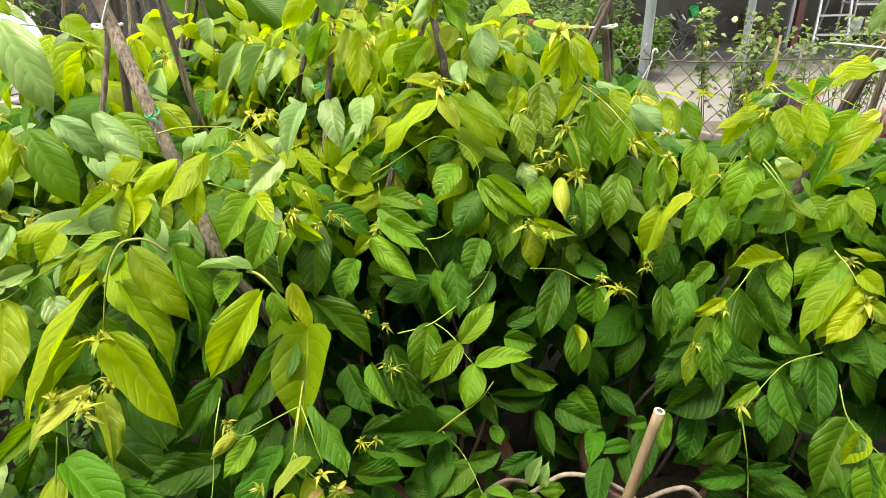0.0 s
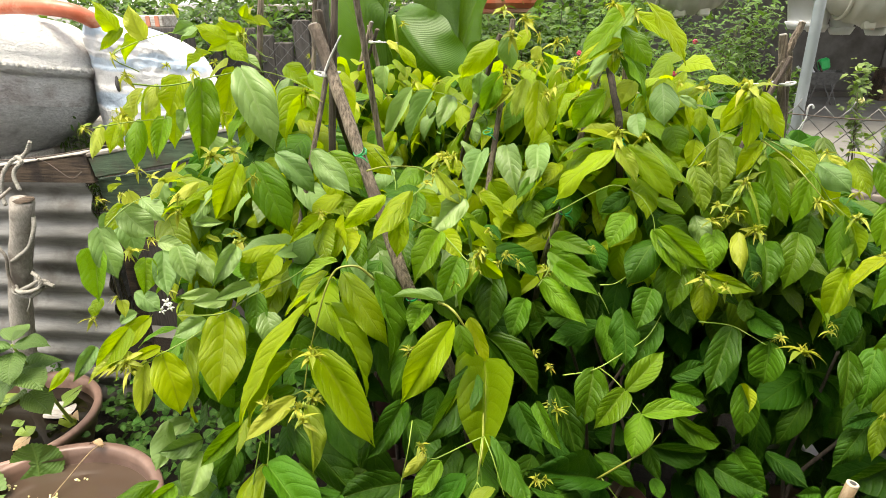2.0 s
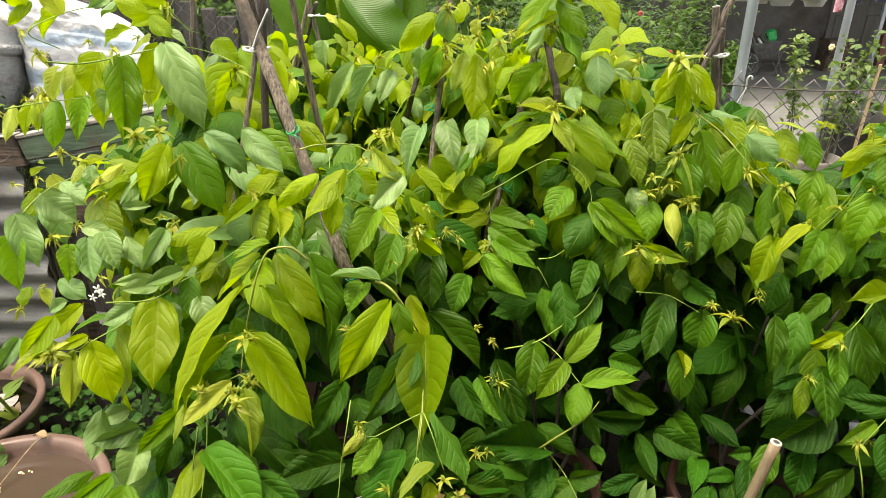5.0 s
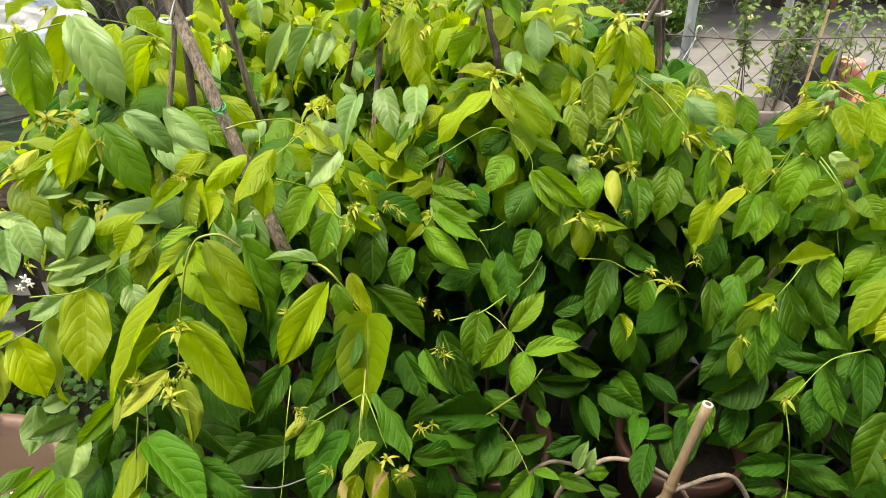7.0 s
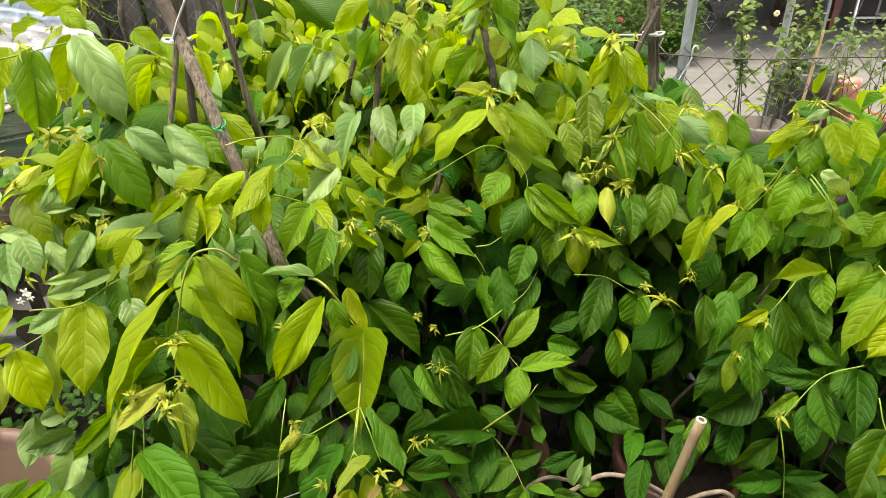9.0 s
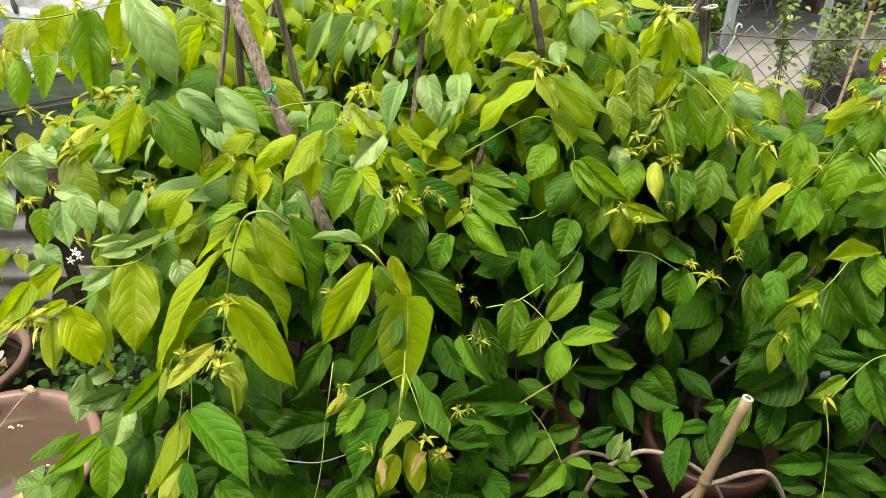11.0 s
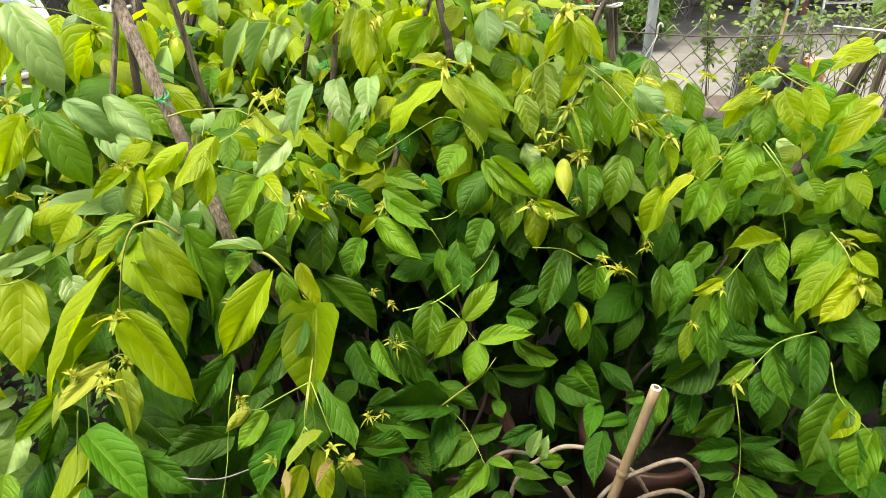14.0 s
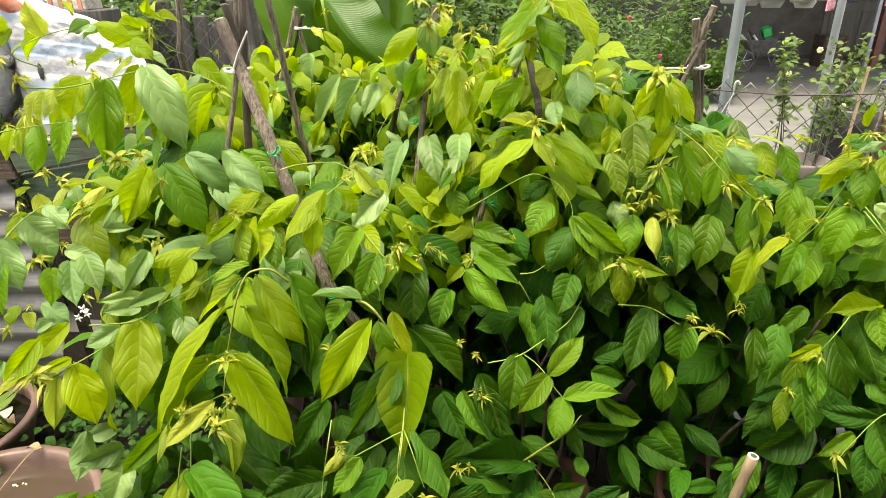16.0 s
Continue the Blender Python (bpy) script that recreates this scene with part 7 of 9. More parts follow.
blade(V[1], "b", -0.152, 1.119, 1.165, -0.187, 1.076, 1.118, 0.027, -0.07, -0.71, 0.70)
blade(V[0], "b", -0.278, 0.988, 1.138, -0.327, 0.931, 1.092, 0.046, 0.40, -0.76, 0.51)
blade(V[0], "v", -0.305, 0.897, 1.107, -0.334, 0.816, 1.053, 0.043, 0.07, -0.57, 0.82)
blade(V[0], "l", -0.304, 0.912, 1.100, -0.263, 0.862, 1.074, 0.036, -0.09, -0.51, 0.85)
blade(V[0], "v", -0.323, 0.907, 1.091, -0.311, 0.864, 1.046, 0.032, -0.03, -0.72, 0.69)
blade(V[1], "v", -0.267, 0.846, 1.085, -0.290, 0.799, 1.026, 0.044, 0.33, -0.79, 0.51)
blade(V[1], "y", -0.244, 0.840, 1.089, -0.252, 0.817, 1.045, 0.017, 0.10, -0.89, 0.45)
blade(V[1], "l", -0.243, 0.878, 1.081, -0.196, 0.894, 1.032, 0.027, 0.28, -0.96, -0.05)
blade(V[1], "g", -0.218, 0.934, 1.022, -0.219, 0.878, 0.934, 0.055, 0.05, -0.84, 0.53)
blade(V[1], "l", -0.246, 0.989, 1.147, -0.203, 0.958, 1.107, 0.024, 0.28, -0.59, 0.76)
blade(V[1], "l", -0.240, 0.994, 1.142, -0.186, 0.990, 1.115, 0.019, 0.41, -0.33, 0.85)
blade(V[0], "v", -0.416, 0.807, 1.138, -0.399, 0.764, 1.096, 0.029, -0.02, -0.70, 0.71)
blade(V[0], "l", -0.457, 0.823, 1.138, -0.415, 0.751, 1.116, 0.032, 0.66, 0.16, 0.74)
blade(V[0], "l", -0.420, 0.742, 1.094, -0.352, 0.718, 0.993, 0.045, 0.37, -0.82, 0.44)
blade(V[0], "g", -0.390, 0.792, 1.071, -0.358, 0.749, 0.933, 0.054, 0.76, -0.55, 0.35)
blade(V[0], "v", -0.428, 0.733, 1.120, -0.474, 0.705, 1.104, 0.020, -0.02, -0.47, 0.88)
blade(V[0], "l", -0.440, 0.725, 1.102, -0.499, 0.693, 1.049, 0.031, -0.51, -0.36, 0.78)
blade(V[0], "b", -0.285, 0.788, 1.038, -0.362, 0.772, 1.050, 0.018, 0.17, -0.10, 0.98)
blade(V[0], "v", -0.313, 0.806, 1.020, -0.328, 0.756, 0.995, 0.038, 0.14, -0.49, 0.86)
blade(V[0], "l", -0.265, 0.753, 1.017, -0.329, 0.677, 0.923, 0.049, 0.08, -0.80, 0.59)
blade(V[1], "v", -0.255, 0.779, 1.001, -0.238, 0.772, 0.936, 0.034, 0.08, -0.99, 0.13)
blade(V[1], "l", -0.248, 0.857, 0.972, -0.213, 0.817, 0.909, 0.029, -0.03, -0.85, 0.52)
blade(V[1], "g", -0.234, 0.761, 0.931, -0.292, 0.640, 0.877, 0.054, 0.55, -0.54, 0.63)
blade(V[1], "l", -0.235, 0.758, 0.929, -0.270, 0.672, 0.896, 0.025, -0.44, -0.16, 0.88)
blade(V[1], "l", -0.218, 0.804, 0.923, -0.207, 0.659, 0.847, 0.086, 0.00, -0.47, 0.88)
blade(V[1], "g", -0.221, 0.889, 0.922, -0.129, 0.858, 0.835, 0.047, 0.43, -0.61, 0.67)
blade(V[1], "g", -0.231, 0.896, 0.920, -0.187, 0.880, 0.870, 0.024, -0.12, -0.97, 0.22)
blade(V[1], "g", -0.162, 0.967, 0.958, -0.182, 0.914, 0.903, 0.045, -0.11, -0.70, 0.70)
blade(V[0], "g", -0.329, 0.776, 0.981, -0.351, 0.714, 0.906, 0.036, 0.15, -0.78, 0.60)
blade(V[0], "m", -0.333, 0.714, 0.898, -0.373, 0.634, 0.853, 0.042, 0.36, -0.59, 0.72)
blade(V[0], "l", -0.614, 0.733, 1.020, -0.597, 0.649, 0.920, 0.069, 0.33, -0.69, 0.64)
blade(V[0], "b", -0.642, 0.720, 1.015, -0.676, 0.686, 1.002, 0.031, 0.55, -0.71, 0.44)
blade(V[0], "l", -0.665, 0.708, 0.992, -0.649, 0.652, 0.873, 0.048, -0.50, -0.81, 0.31)
blade(V[0], "l", -0.687, 0.669, 0.982, -0.652, 0.636, 0.900, 0.052, 0.52, -0.69, 0.50)
blade(V[0], "b", -0.609, 0.758, 0.999, -0.588, 0.740, 0.971, 0.023, 0.33, -0.66, 0.67)
blade(V[0], "b", -0.557, 0.754, 1.015, -0.539, 0.730, 0.965, 0.040, 0.44, -0.74, 0.51)
blade(V[0], "m", -0.573, 0.747, 0.940, -0.591, 0.682, 0.893, 0.052, 0.68, -0.54, 0.49)
blade(V[0], "l", -0.474, 0.726, 1.046, -0.561, 0.630, 0.899, 0.047, -0.54, -0.52, 0.66)
blade(V[0], "l", -0.485, 0.702, 0.979, -0.552, 0.635, 0.894, 0.044, -0.60, -0.33, 0.73)
blade(V[0], "l", -0.439, 0.728, 1.049, -0.375, 0.684, 0.929, 0.052, 0.76, -0.35, 0.54)
blade(V[0], "l", -0.453, 0.695, 0.986, -0.356, 0.634, 0.877, 0.054, 0.25, -0.73, 0.64)
blade(V[0], "g", -0.463, 0.695, 0.928, -0.383, 0.634, 0.841, 0.047, 0.33, -0.61, 0.72)
blade(V[0], "m", -0.505, 0.724, 0.926, -0.444, 0.729, 0.915, 0.025, 0.17, -0.82, 0.54)
blade(V[0], "m", -0.451, 0.771, 1.009, -0.408, 0.735, 0.936, 0.050, 0.20, -0.83, 0.53)
blade(V[0], "y", -0.488, 0.668, 0.924, -0.545, 0.613, 0.883, 0.029, 0.21, -0.72, 0.66)
blade(V[0], "y", -0.459, 0.649, 0.925, -0.433, 0.592, 0.859, 0.033, 0.60, -0.47, 0.65)
blade(V[0], "g", -0.494, 0.687, 0.926, -0.533, 0.665, 0.930, 0.019, 0.46, -0.72, 0.52)
blade(V[0], "y", -0.566, 0.668, 0.879, -0.572, 0.629, 0.840, 0.020, -0.24, -0.67, 0.71)
blade(V[0], "v", -0.585, 0.682, 0.856, -0.631, 0.623, 0.816, 0.030, 0.39, -0.71, 0.59)
blade(V[0], "b", -0.650, 0.667, 0.831, -0.693, 0.619, 0.838, 0.037, 0.71, -0.57, 0.41)
blade(V[0], "b", -0.695, 0.660, 0.863, -0.701, 0.618, 0.804, 0.035, 0.69, -0.62, 0.38)
blade(V[0], "b", -0.647, 0.662, 0.807, -0.648, 0.599, 0.772, 0.047, 0.40, -0.45, 0.80)
blade(V[0], "v", -0.644, 0.601, 0.777, -0.633, 0.542, 0.726, 0.048, 0.38, -0.57, 0.73)
blade(V[0], "v", -0.690, 0.602, 0.801, -0.729, 0.542, 0.806, 0.026, 0.37, -0.16, 0.91)
blade(V[0], "v", -0.667, 0.605, 0.792, -0.703, 0.541, 0.783, 0.029, 0.74, -0.48, 0.47)
blade(V[0], "v", -0.684, 0.577, 0.771, -0.688, 0.514, 0.746, 0.039, 0.63, -0.33, 0.70)
blade(V[0], "v", -0.694, 0.570, 0.771, -0.717, 0.524, 0.775, 0.019, 0.50, -0.19, 0.84)
blade(V[0], "m", -0.655, 0.574, 0.716, -0.692, 0.522, 0.736, 0.034, 0.82, -0.44, 0.37)
blade(V[0], "l", -0.549, 0.656, 0.799, -0.591, 0.562, 0.711, 0.049, -0.44, -0.50, 0.75)
blade(V[0], "g", -0.515, 0.618, 0.835, -0.410, 0.546, 0.775, 0.051, 0.38, -0.19, 0.90)
blade(V[0], "y", -0.544, 0.611, 0.747, -0.556, 0.542, 0.718, 0.036, 0.39, -0.41, 0.82)
blade(V[0], "m", -0.534, 0.601, 0.751, -0.502, 0.552, 0.720, 0.026, -0.09, -0.57, 0.82)
blade(V[0], "m", -0.594, 0.666, 0.741, -0.500, 0.630, 0.728, 0.052, -0.10, -0.55, 0.83)
blade(V[0], "m", -0.620, 0.651, 0.756, -0.609, 0.565, 0.707, 0.037, 0.23, -0.46, 0.86)
blade(V[0], "m", -0.607, 0.690, 0.796, -0.620, 0.641, 0.751, 0.037, 0.60, -0.62, 0.51)
blade(V[0], "m", -0.498, 0.673, 0.878, -0.378, 0.615, 0.797, 0.060, 0.03, -0.79, 0.62)
blade(V[0], "m", -0.325, 0.641, 0.812, -0.408, 0.589, 0.818, 0.051, 0.45, -0.64, 0.62)
blade(V[0], "m", -0.441, 0.609, 0.808, -0.358, 0.576, 0.769, 0.043, 0.07, -0.68, 0.73)
blade(V[0], "m", -0.462, 0.578, 0.751, -0.399, 0.548, 0.738, 0.035, -0.14, -0.63, 0.76)
blade(V[0], "m", -0.496, 0.600, 0.721, -0.544, 0.573, 0.695, 0.035, 0.29, -0.88, 0.37)
blade(V[1], "g", -0.134, 0.754, 0.727, -0.037, 0.786, 0.661, 0.044, 0.59, -0.48, 0.65)
blade(V[1], "g", -0.142, 0.684, 0.742, -0.072, 0.725, 0.695, 0.034, 0.66, -0.37, 0.66)
blade(V[1], "m", -0.112, 0.707, 0.702, -0.090, 0.688, 0.649, 0.040, -0.10, -0.95, 0.29)
blade(V[1], "m", -0.074, 0.767, 0.636, -0.039, 0.735, 0.616, 0.028, -0.10, -0.60, 0.79)
blade(V[1], "m", -0.017, 0.843, 0.677, -0.139, 0.763, 0.754, 0.060, 0.64, -0.31, 0.70)
blade(V[1], "m", -0.162, 0.810, 0.846, -0.119, 0.745, 0.800, 0.040, -0.35, -0.68, 0.65)
blade(V[1], "g", -0.131, 0.852, 0.818, -0.088, 0.790, 0.775, 0.034, -0.37, -0.70, 0.61)
blade(V[1], "m", -0.101, 0.903, 0.817, -0.057, 0.821, 0.727, 0.055, 0.02, -0.74, 0.68)
blade(V[1], "m", -0.015, 0.840, 0.662, -0.031, 0.752, 0.603, 0.050, -0.18, -0.53, 0.83)
blade(V[1], "g", 0.005, 0.826, 0.645, -0.029, 0.750, 0.621, 0.038, -0.13, -0.25, 0.96)
blade(V[0], "l", -0.736, 0.671, 1.019, -0.761, 0.616, 0.976, 0.033, 0.65, -0.63, 0.42)
blade(V[0], "y", -0.720, 0.650, 0.987, -0.763, 0.601, 0.970, 0.025, 0.02, -0.34, 0.94)
blade(V[0], "y", -0.704, 0.651, 0.978, -0.704, 0.615, 0.905, 0.027, 0.54, -0.75, 0.37)
blade(V[0], "l", -0.687, 0.665, 0.996, -0.717, 0.638, 0.989, 0.017, 0.54, -0.73, 0.41)
blade(V[0], "l", -0.809, 0.623, 0.975, -0.820, 0.590, 0.955, 0.014, 0.72, -0.52, 0.46)
blade(V[0], "b", -0.780, 0.650, 0.996, -0.786, 0.602, 0.968, 0.023, 0.66, -0.45, 0.60)
blade(V[1], "l", -0.157, 1.211, 1.311, -0.164, 1.158, 1.199, 0.051, 0.11, -0.90, 0.42)
blade(V[1], "y", -0.185, 1.257, 1.310, -0.203, 1.237, 1.239, 0.033, -0.19, -0.93, 0.31)
blade(V[1], "l", -0.099, 1.210, 1.311, -0.131, 1.174, 1.205, 0.041, -0.87, -0.32, 0.38)
blade(V[1], "v", -0.034, 1.186, 1.298, -0.090, 1.178, 1.226, 0.050, -0.25, -0.92, 0.30)
blade(V[1], "y", -0.023, 1.214, 1.282, -0.037, 1.189, 1.250, 0.018, 0.05, -0.80, 0.60)
blade(V[1], "b", 0.065, 1.155, 1.317, 0.070, 1.119, 1.249, 0.052, -0.25, -0.86, 0.44)
blade(V[1], "b", 0.026, 1.156, 1.262, 0.032, 1.123, 1.224, 0.035, -0.43, -0.71, 0.55)
blade(V[1], "y", -0.008, 1.144, 1.216, -0.079, 1.143, 1.233, 0.027, 0.22, -0.37, 0.90)
blade(V[1], "v", -0.028, 1.150, 1.214, -0.114, 1.129, 1.182, 0.035, -0.34, -0.03, 0.94)
blade(V[1], "l", -0.016, 1.106, 1.205, -0.122, 1.081, 1.111, 0.052, -0.54, -0.43, 0.73)
blade(V[1], "y", -0.006, 1.096, 1.207, 0.024, 1.047, 1.161, 0.030, -0.25, -0.74, 0.62)
blade(V[1], "l", 0.012, 1.110, 1.210, 0.094, 1.055, 1.127, 0.043, -0.06, -0.86, 0.51)
blade(V[1], "v", 0.046, 1.126, 1.213, 0.134, 1.070, 1.138, 0.041, 0.35, -0.51, 0.79)
blade(V[1], "b", -0.152, 1.162, 1.197, -0.150, 1.110, 1.139, 0.048, -0.02, -0.75, 0.67)
blade(V[1], "v", -0.158, 1.105, 1.147, -0.188, 1.061, 1.118, 0.022, 0.20, -0.63, 0.75)
blade(V[1], "v", -0.161, 1.104, 1.103, -0.149, 1.082, 1.054, 0.043, 0.15, -0.89, 0.44)
blade(V[1], "m", -0.109, 1.120, 1.115, -0.165, 1.109, 1.094, 0.041, 0.06, -0.93, 0.35)
blade(V[1], "m", 0.016, 1.087, 1.126, -0.035, 1.068, 1.097, 0.034, 0.09, -0.90, 0.42)
blade(V[1], "v", 0.018, 1.056, 1.098, -0.019, 1.017, 1.048, 0.051, -0.23, -0.68, 0.70)
blade(V[1], "v", 0.062, 1.093, 1.120, 0.118, 1.068, 1.100, 0.022, -0.24, -0.88, 0.40)
blade(V[1], "b", 0.097, 1.146, 1.297, 0.131, 1.138, 1.277, 0.017, 0.00, -0.93, 0.38)
blade(V[1], "l", 0.110, 1.142, 1.283, 0.119, 1.130, 1.244, 0.017, 0.05, -0.95, 0.30)
blade(V[1], "l", 0.133, 1.147, 1.277, 0.137, 1.128, 1.235, 0.029, -0.20, -0.91, 0.37)
blade(V[1], "v", 0.093, 1.167, 1.239, 0.108, 1.141, 1.191, 0.049, -0.12, -0.89, 0.44)
blade(V[1], "l", 0.133, 1.145, 1.218, 0.127, 1.131, 1.168, 0.039, 0.01, -0.96, 0.28)
blade(V[1], "y", 0.020, 1.200, 1.316, -0.000, 1.193, 1.275, 0.040, -0.30, -0.91, 0.29)
blade(V[1], "d", 0.171, 1.136, 1.221, 0.178, 1.080, 1.137, 0.052, -0.05, -0.84, 0.55)
blade(V[1], "d", 0.132, 1.116, 1.174, 0.150, 1.075, 1.101, 0.045, -0.06, -0.88, 0.47)
blade(V[2], "l", 0.246, 1.144, 1.216, 0.201, 1.107, 1.161, 0.029, -0.24, -0.70, 0.67)
blade(V[2], "d", 0.222, 1.094, 1.147, 0.247, 1.050, 1.072, 0.044, -0.16, -0.88, 0.46)
blade(V[2], "y", 0.223, 1.117, 1.153, 0.254, 1.114, 1.174, 0.013, -0.57, -0.24, 0.79)
blade(V[1], "y", 0.211, 1.086, 1.152, 0.193, 1.070, 1.134, 0.011, -0.22, -0.63, 0.74)
blade(V[1], "d", 0.212, 1.094, 1.146, 0.174, 1.068, 1.109, 0.029, -0.22, -0.67, 0.71)
blade(V[1], "v", -0.117, 1.055, 1.046, -0.036, 1.008, 1.037, 0.036, -0.35, -0.73, 0.59)
blade(V[1], "v", -0.119, 1.028, 1.030, -0.040, 0.964, 1.014, 0.037, -0.43, -0.69, 0.59)
blade(V[1], "v", -0.108, 0.993, 1.019, -0.035, 0.936, 0.991, 0.034, -0.36, -0.73, 0.58)
blade(V[1], "v", -0.131, 0.965, 1.000, -0.051, 0.925, 0.938, 0.043, 0.02, -0.84, 0.54)
blade(V[1], "b", -0.120, 1.034, 1.016, -0.091, 0.978, 0.995, 0.025, -0.04, -0.38, 0.93)
blade(V[1], "g", 0.063, 1.031, 1.060, 0.014, 0.978, 0.994, 0.059, -0.06, -0.75, 0.66)
blade(V[1], "v", 0.062, 1.047, 1.073, 0.111, 0.999, 1.005, 0.033, -0.11, -0.85, 0.52)
blade(V[1], "v", 0.076, 1.052, 1.075, 0.161, 1.015, 1.014, 0.045, -0.16, -0.93, 0.34)
blade(V[1], "v", 0.125, 1.048, 1.020, 0.097, 0.994, 0.936, 0.047, -0.21, -0.79, 0.57)
blade(V[1], "l", 0.158, 1.034, 0.994, 0.157, 0.993, 0.916, 0.047, -0.13, -0.87, 0.47)
blade(V[1], "v", 0.171, 1.062, 1.073, 0.162, 1.016, 1.013, 0.048, -0.16, -0.77, 0.62)
blade(V[1], "g", 0.061, 0.995, 0.980, 0.034, 0.944, 0.926, 0.050, -0.09, -0.70, 0.71)
blade(V[1], "g", -0.022, 0.969, 0.933, 0.001, 0.931, 0.845, 0.043, -0.20, -0.92, 0.34)
blade(V[1], "g", 0.009, 0.965, 0.951, 0.019, 0.919, 0.865, 0.053, 0.05, -0.88, 0.47)
blade(V[1], "g", 0.077, 0.988, 0.917, 0.034, 0.941, 0.854, 0.052, -0.23, -0.70, 0.68)
blade(V[1], "m", 0.108, 1.040, 0.966, 0.134, 0.992, 0.896, 0.061, -0.10, -0.84, 0.54)
blade(V[1], "m", -0.025, 0.976, 0.912, -0.116, 0.954, 0.887, 0.047, 0.09, -0.88, 0.47)
blade(V[1], "m", -0.064, 0.990, 0.910, -0.130, 1.002, 0.910, 0.042, -0.17, -0.94, 0.31)
blade(V[1], "m", -0.051, 1.047, 1.049, -0.022, 1.007, 1.003, 0.039, -0.19, -0.79, 0.58)
blade(V[1], "b", 0.138, 1.085, 1.091, 0.155, 1.049, 1.045, 0.041, -0.47, -0.77, 0.42)
blade(V[1], "y", 0.198, 1.026, 1.082, 0.203, 0.978, 1.024, 0.030, -0.09, -0.77, 0.63)
blade(V[1], "l", 0.158, 1.019, 1.004, 0.220, 0.959, 1.004, 0.032, -0.67, -0.70, 0.25)
blade(V[2], "l", 0.387, 1.031, 1.021, 0.343, 0.977, 0.946, 0.044, -0.37, -0.64, 0.67)
blade(V[2], "v", 0.341, 1.030, 0.965, 0.341, 0.948, 0.950, 0.024, 0.33, -0.17, 0.93)
blade(V[2], "m", 0.221, 1.043, 1.067, 0.225, 0.979, 0.994, 0.047, -0.16, -0.75, 0.65)
blade(V[2], "m", 0.242, 1.025, 0.937, 0.289, 0.955, 0.915, 0.040, -0.71, -0.59, 0.37)
blade(V[2], "g", 0.229, 1.019, 0.958, 0.227, 0.997, 0.925, 0.029, -0.33, -0.77, 0.54)
blade(V[1], "g", 0.208, 1.003, 0.908, 0.164, 0.931, 0.811, 0.054, -0.08, -0.78, 0.62)
blade(V[2], "g", 0.267, 0.978, 0.898, 0.262, 0.958, 0.824, 0.059, -0.42, -0.87, 0.27)
blade(V[2], "y", 0.210, 1.054, 1.081, 0.246, 1.025, 1.083, 0.015, -0.21, -0.20, 0.96)
blade(V[1], "v", -0.036, 0.916, 0.855, -0.055, 0.853, 0.775, 0.060, 0.02, -0.79, 0.61)
blade(V[1], "v", 0.022, 0.890, 0.839, 0.083, 0.930, 0.896, 0.040, -0.07, -0.78, 0.63)
blade(V[1], "v", 0.014, 0.877, 0.842, -0.035, 0.834, 0.791, 0.042, 0.06, -0.79, 0.61)
blade(V[1], "v", 0.042, 0.850, 0.817, 0.025, 0.801, 0.765, 0.048, -0.31, -0.64, 0.70)
blade(V[1], "v", 0.047, 0.853, 0.817, 0.143, 0.860, 0.826, 0.035, -0.04, -0.51, 0.86)
blade(V[1], "g", 0.118, 0.932, 0.760, 0.204, 0.930, 0.708, 0.040, 0.02, -1.00, 0.07)
blade(V[1], "m", 0.078, 0.893, 0.720, 0.184, 0.918, 0.694, 0.046, 0.29, -0.90, 0.34)
blade(V[1], "m", 0.109, 0.957, 0.829, 0.169, 0.975, 0.850, 0.035, 0.07, -0.86, 0.50)
blade(V[1], "m", 0.100, 0.914, 0.828, 0.157, 0.899, 0.823, 0.039, -0.19, -0.88, 0.44)
blade(V[2], "g", 0.239, 0.979, 0.807, 0.244, 0.949, 0.712, 0.048, -0.19, -0.94, 0.29)
blade(V[2], "l", 0.231, 0.967, 0.815, 0.239, 0.926, 0.786, 0.019, 0.55, -0.41, 0.72)
blade(V[1], "l", 0.214, 1.143, 1.298, 0.171, 1.135, 1.234, 0.040, -0.19, -0.95, 0.25)
blade(V[1], "l", 0.218, 1.142, 1.298, 0.215, 1.115, 1.204, 0.036, 0.34, -0.91, 0.25)
blade(V[1], "l", 0.208, 1.141, 1.303, 0.171, 1.122, 1.265, 0.026, -0.10, -0.84, 0.53)
blade(V[2], "l", 0.233, 1.151, 1.302, 0.272, 1.107, 1.231, 0.034, -0.35, -0.87, 0.34)
blade(V[2], "l", 0.223, 1.145, 1.297, 0.240, 1.109, 1.229, 0.029, 0.29, -0.82, 0.50)
blade(V[1], "d", 0.213, 1.169, 1.202, 0.197, 1.127, 1.145, 0.041, -0.37, -0.69, 0.62)
blade(V[1], "d", 0.182, 1.134, 1.134, 0.173, 1.092, 1.083, 0.039, -0.39, -0.68, 0.62)
blade(V[0], "l", -0.776, 0.841, 1.426, -0.787, 0.809, 1.472, 0.029, 0.91, -0.41, -0.07)
blade(V[0], "l", -0.774, 0.845, 1.432, -0.795, 0.814, 1.402, 0.016, 0.66, -0.71, 0.25)
blade(V[0], "y", -0.730, 0.924, 1.445, -0.724, 0.899, 1.466, 0.012, 0.94, 0.30, 0.12)
blade(V[0], "b", -0.709, 0.932, 1.432, -0.730, 0.903, 1.421, 0.019, 0.60, -0.63, 0.49)
blade(V[0], "l", -0.671, 0.963, 1.409, -0.707, 0.935, 1.433, 0.032, 0.67, -0.72, 0.17)
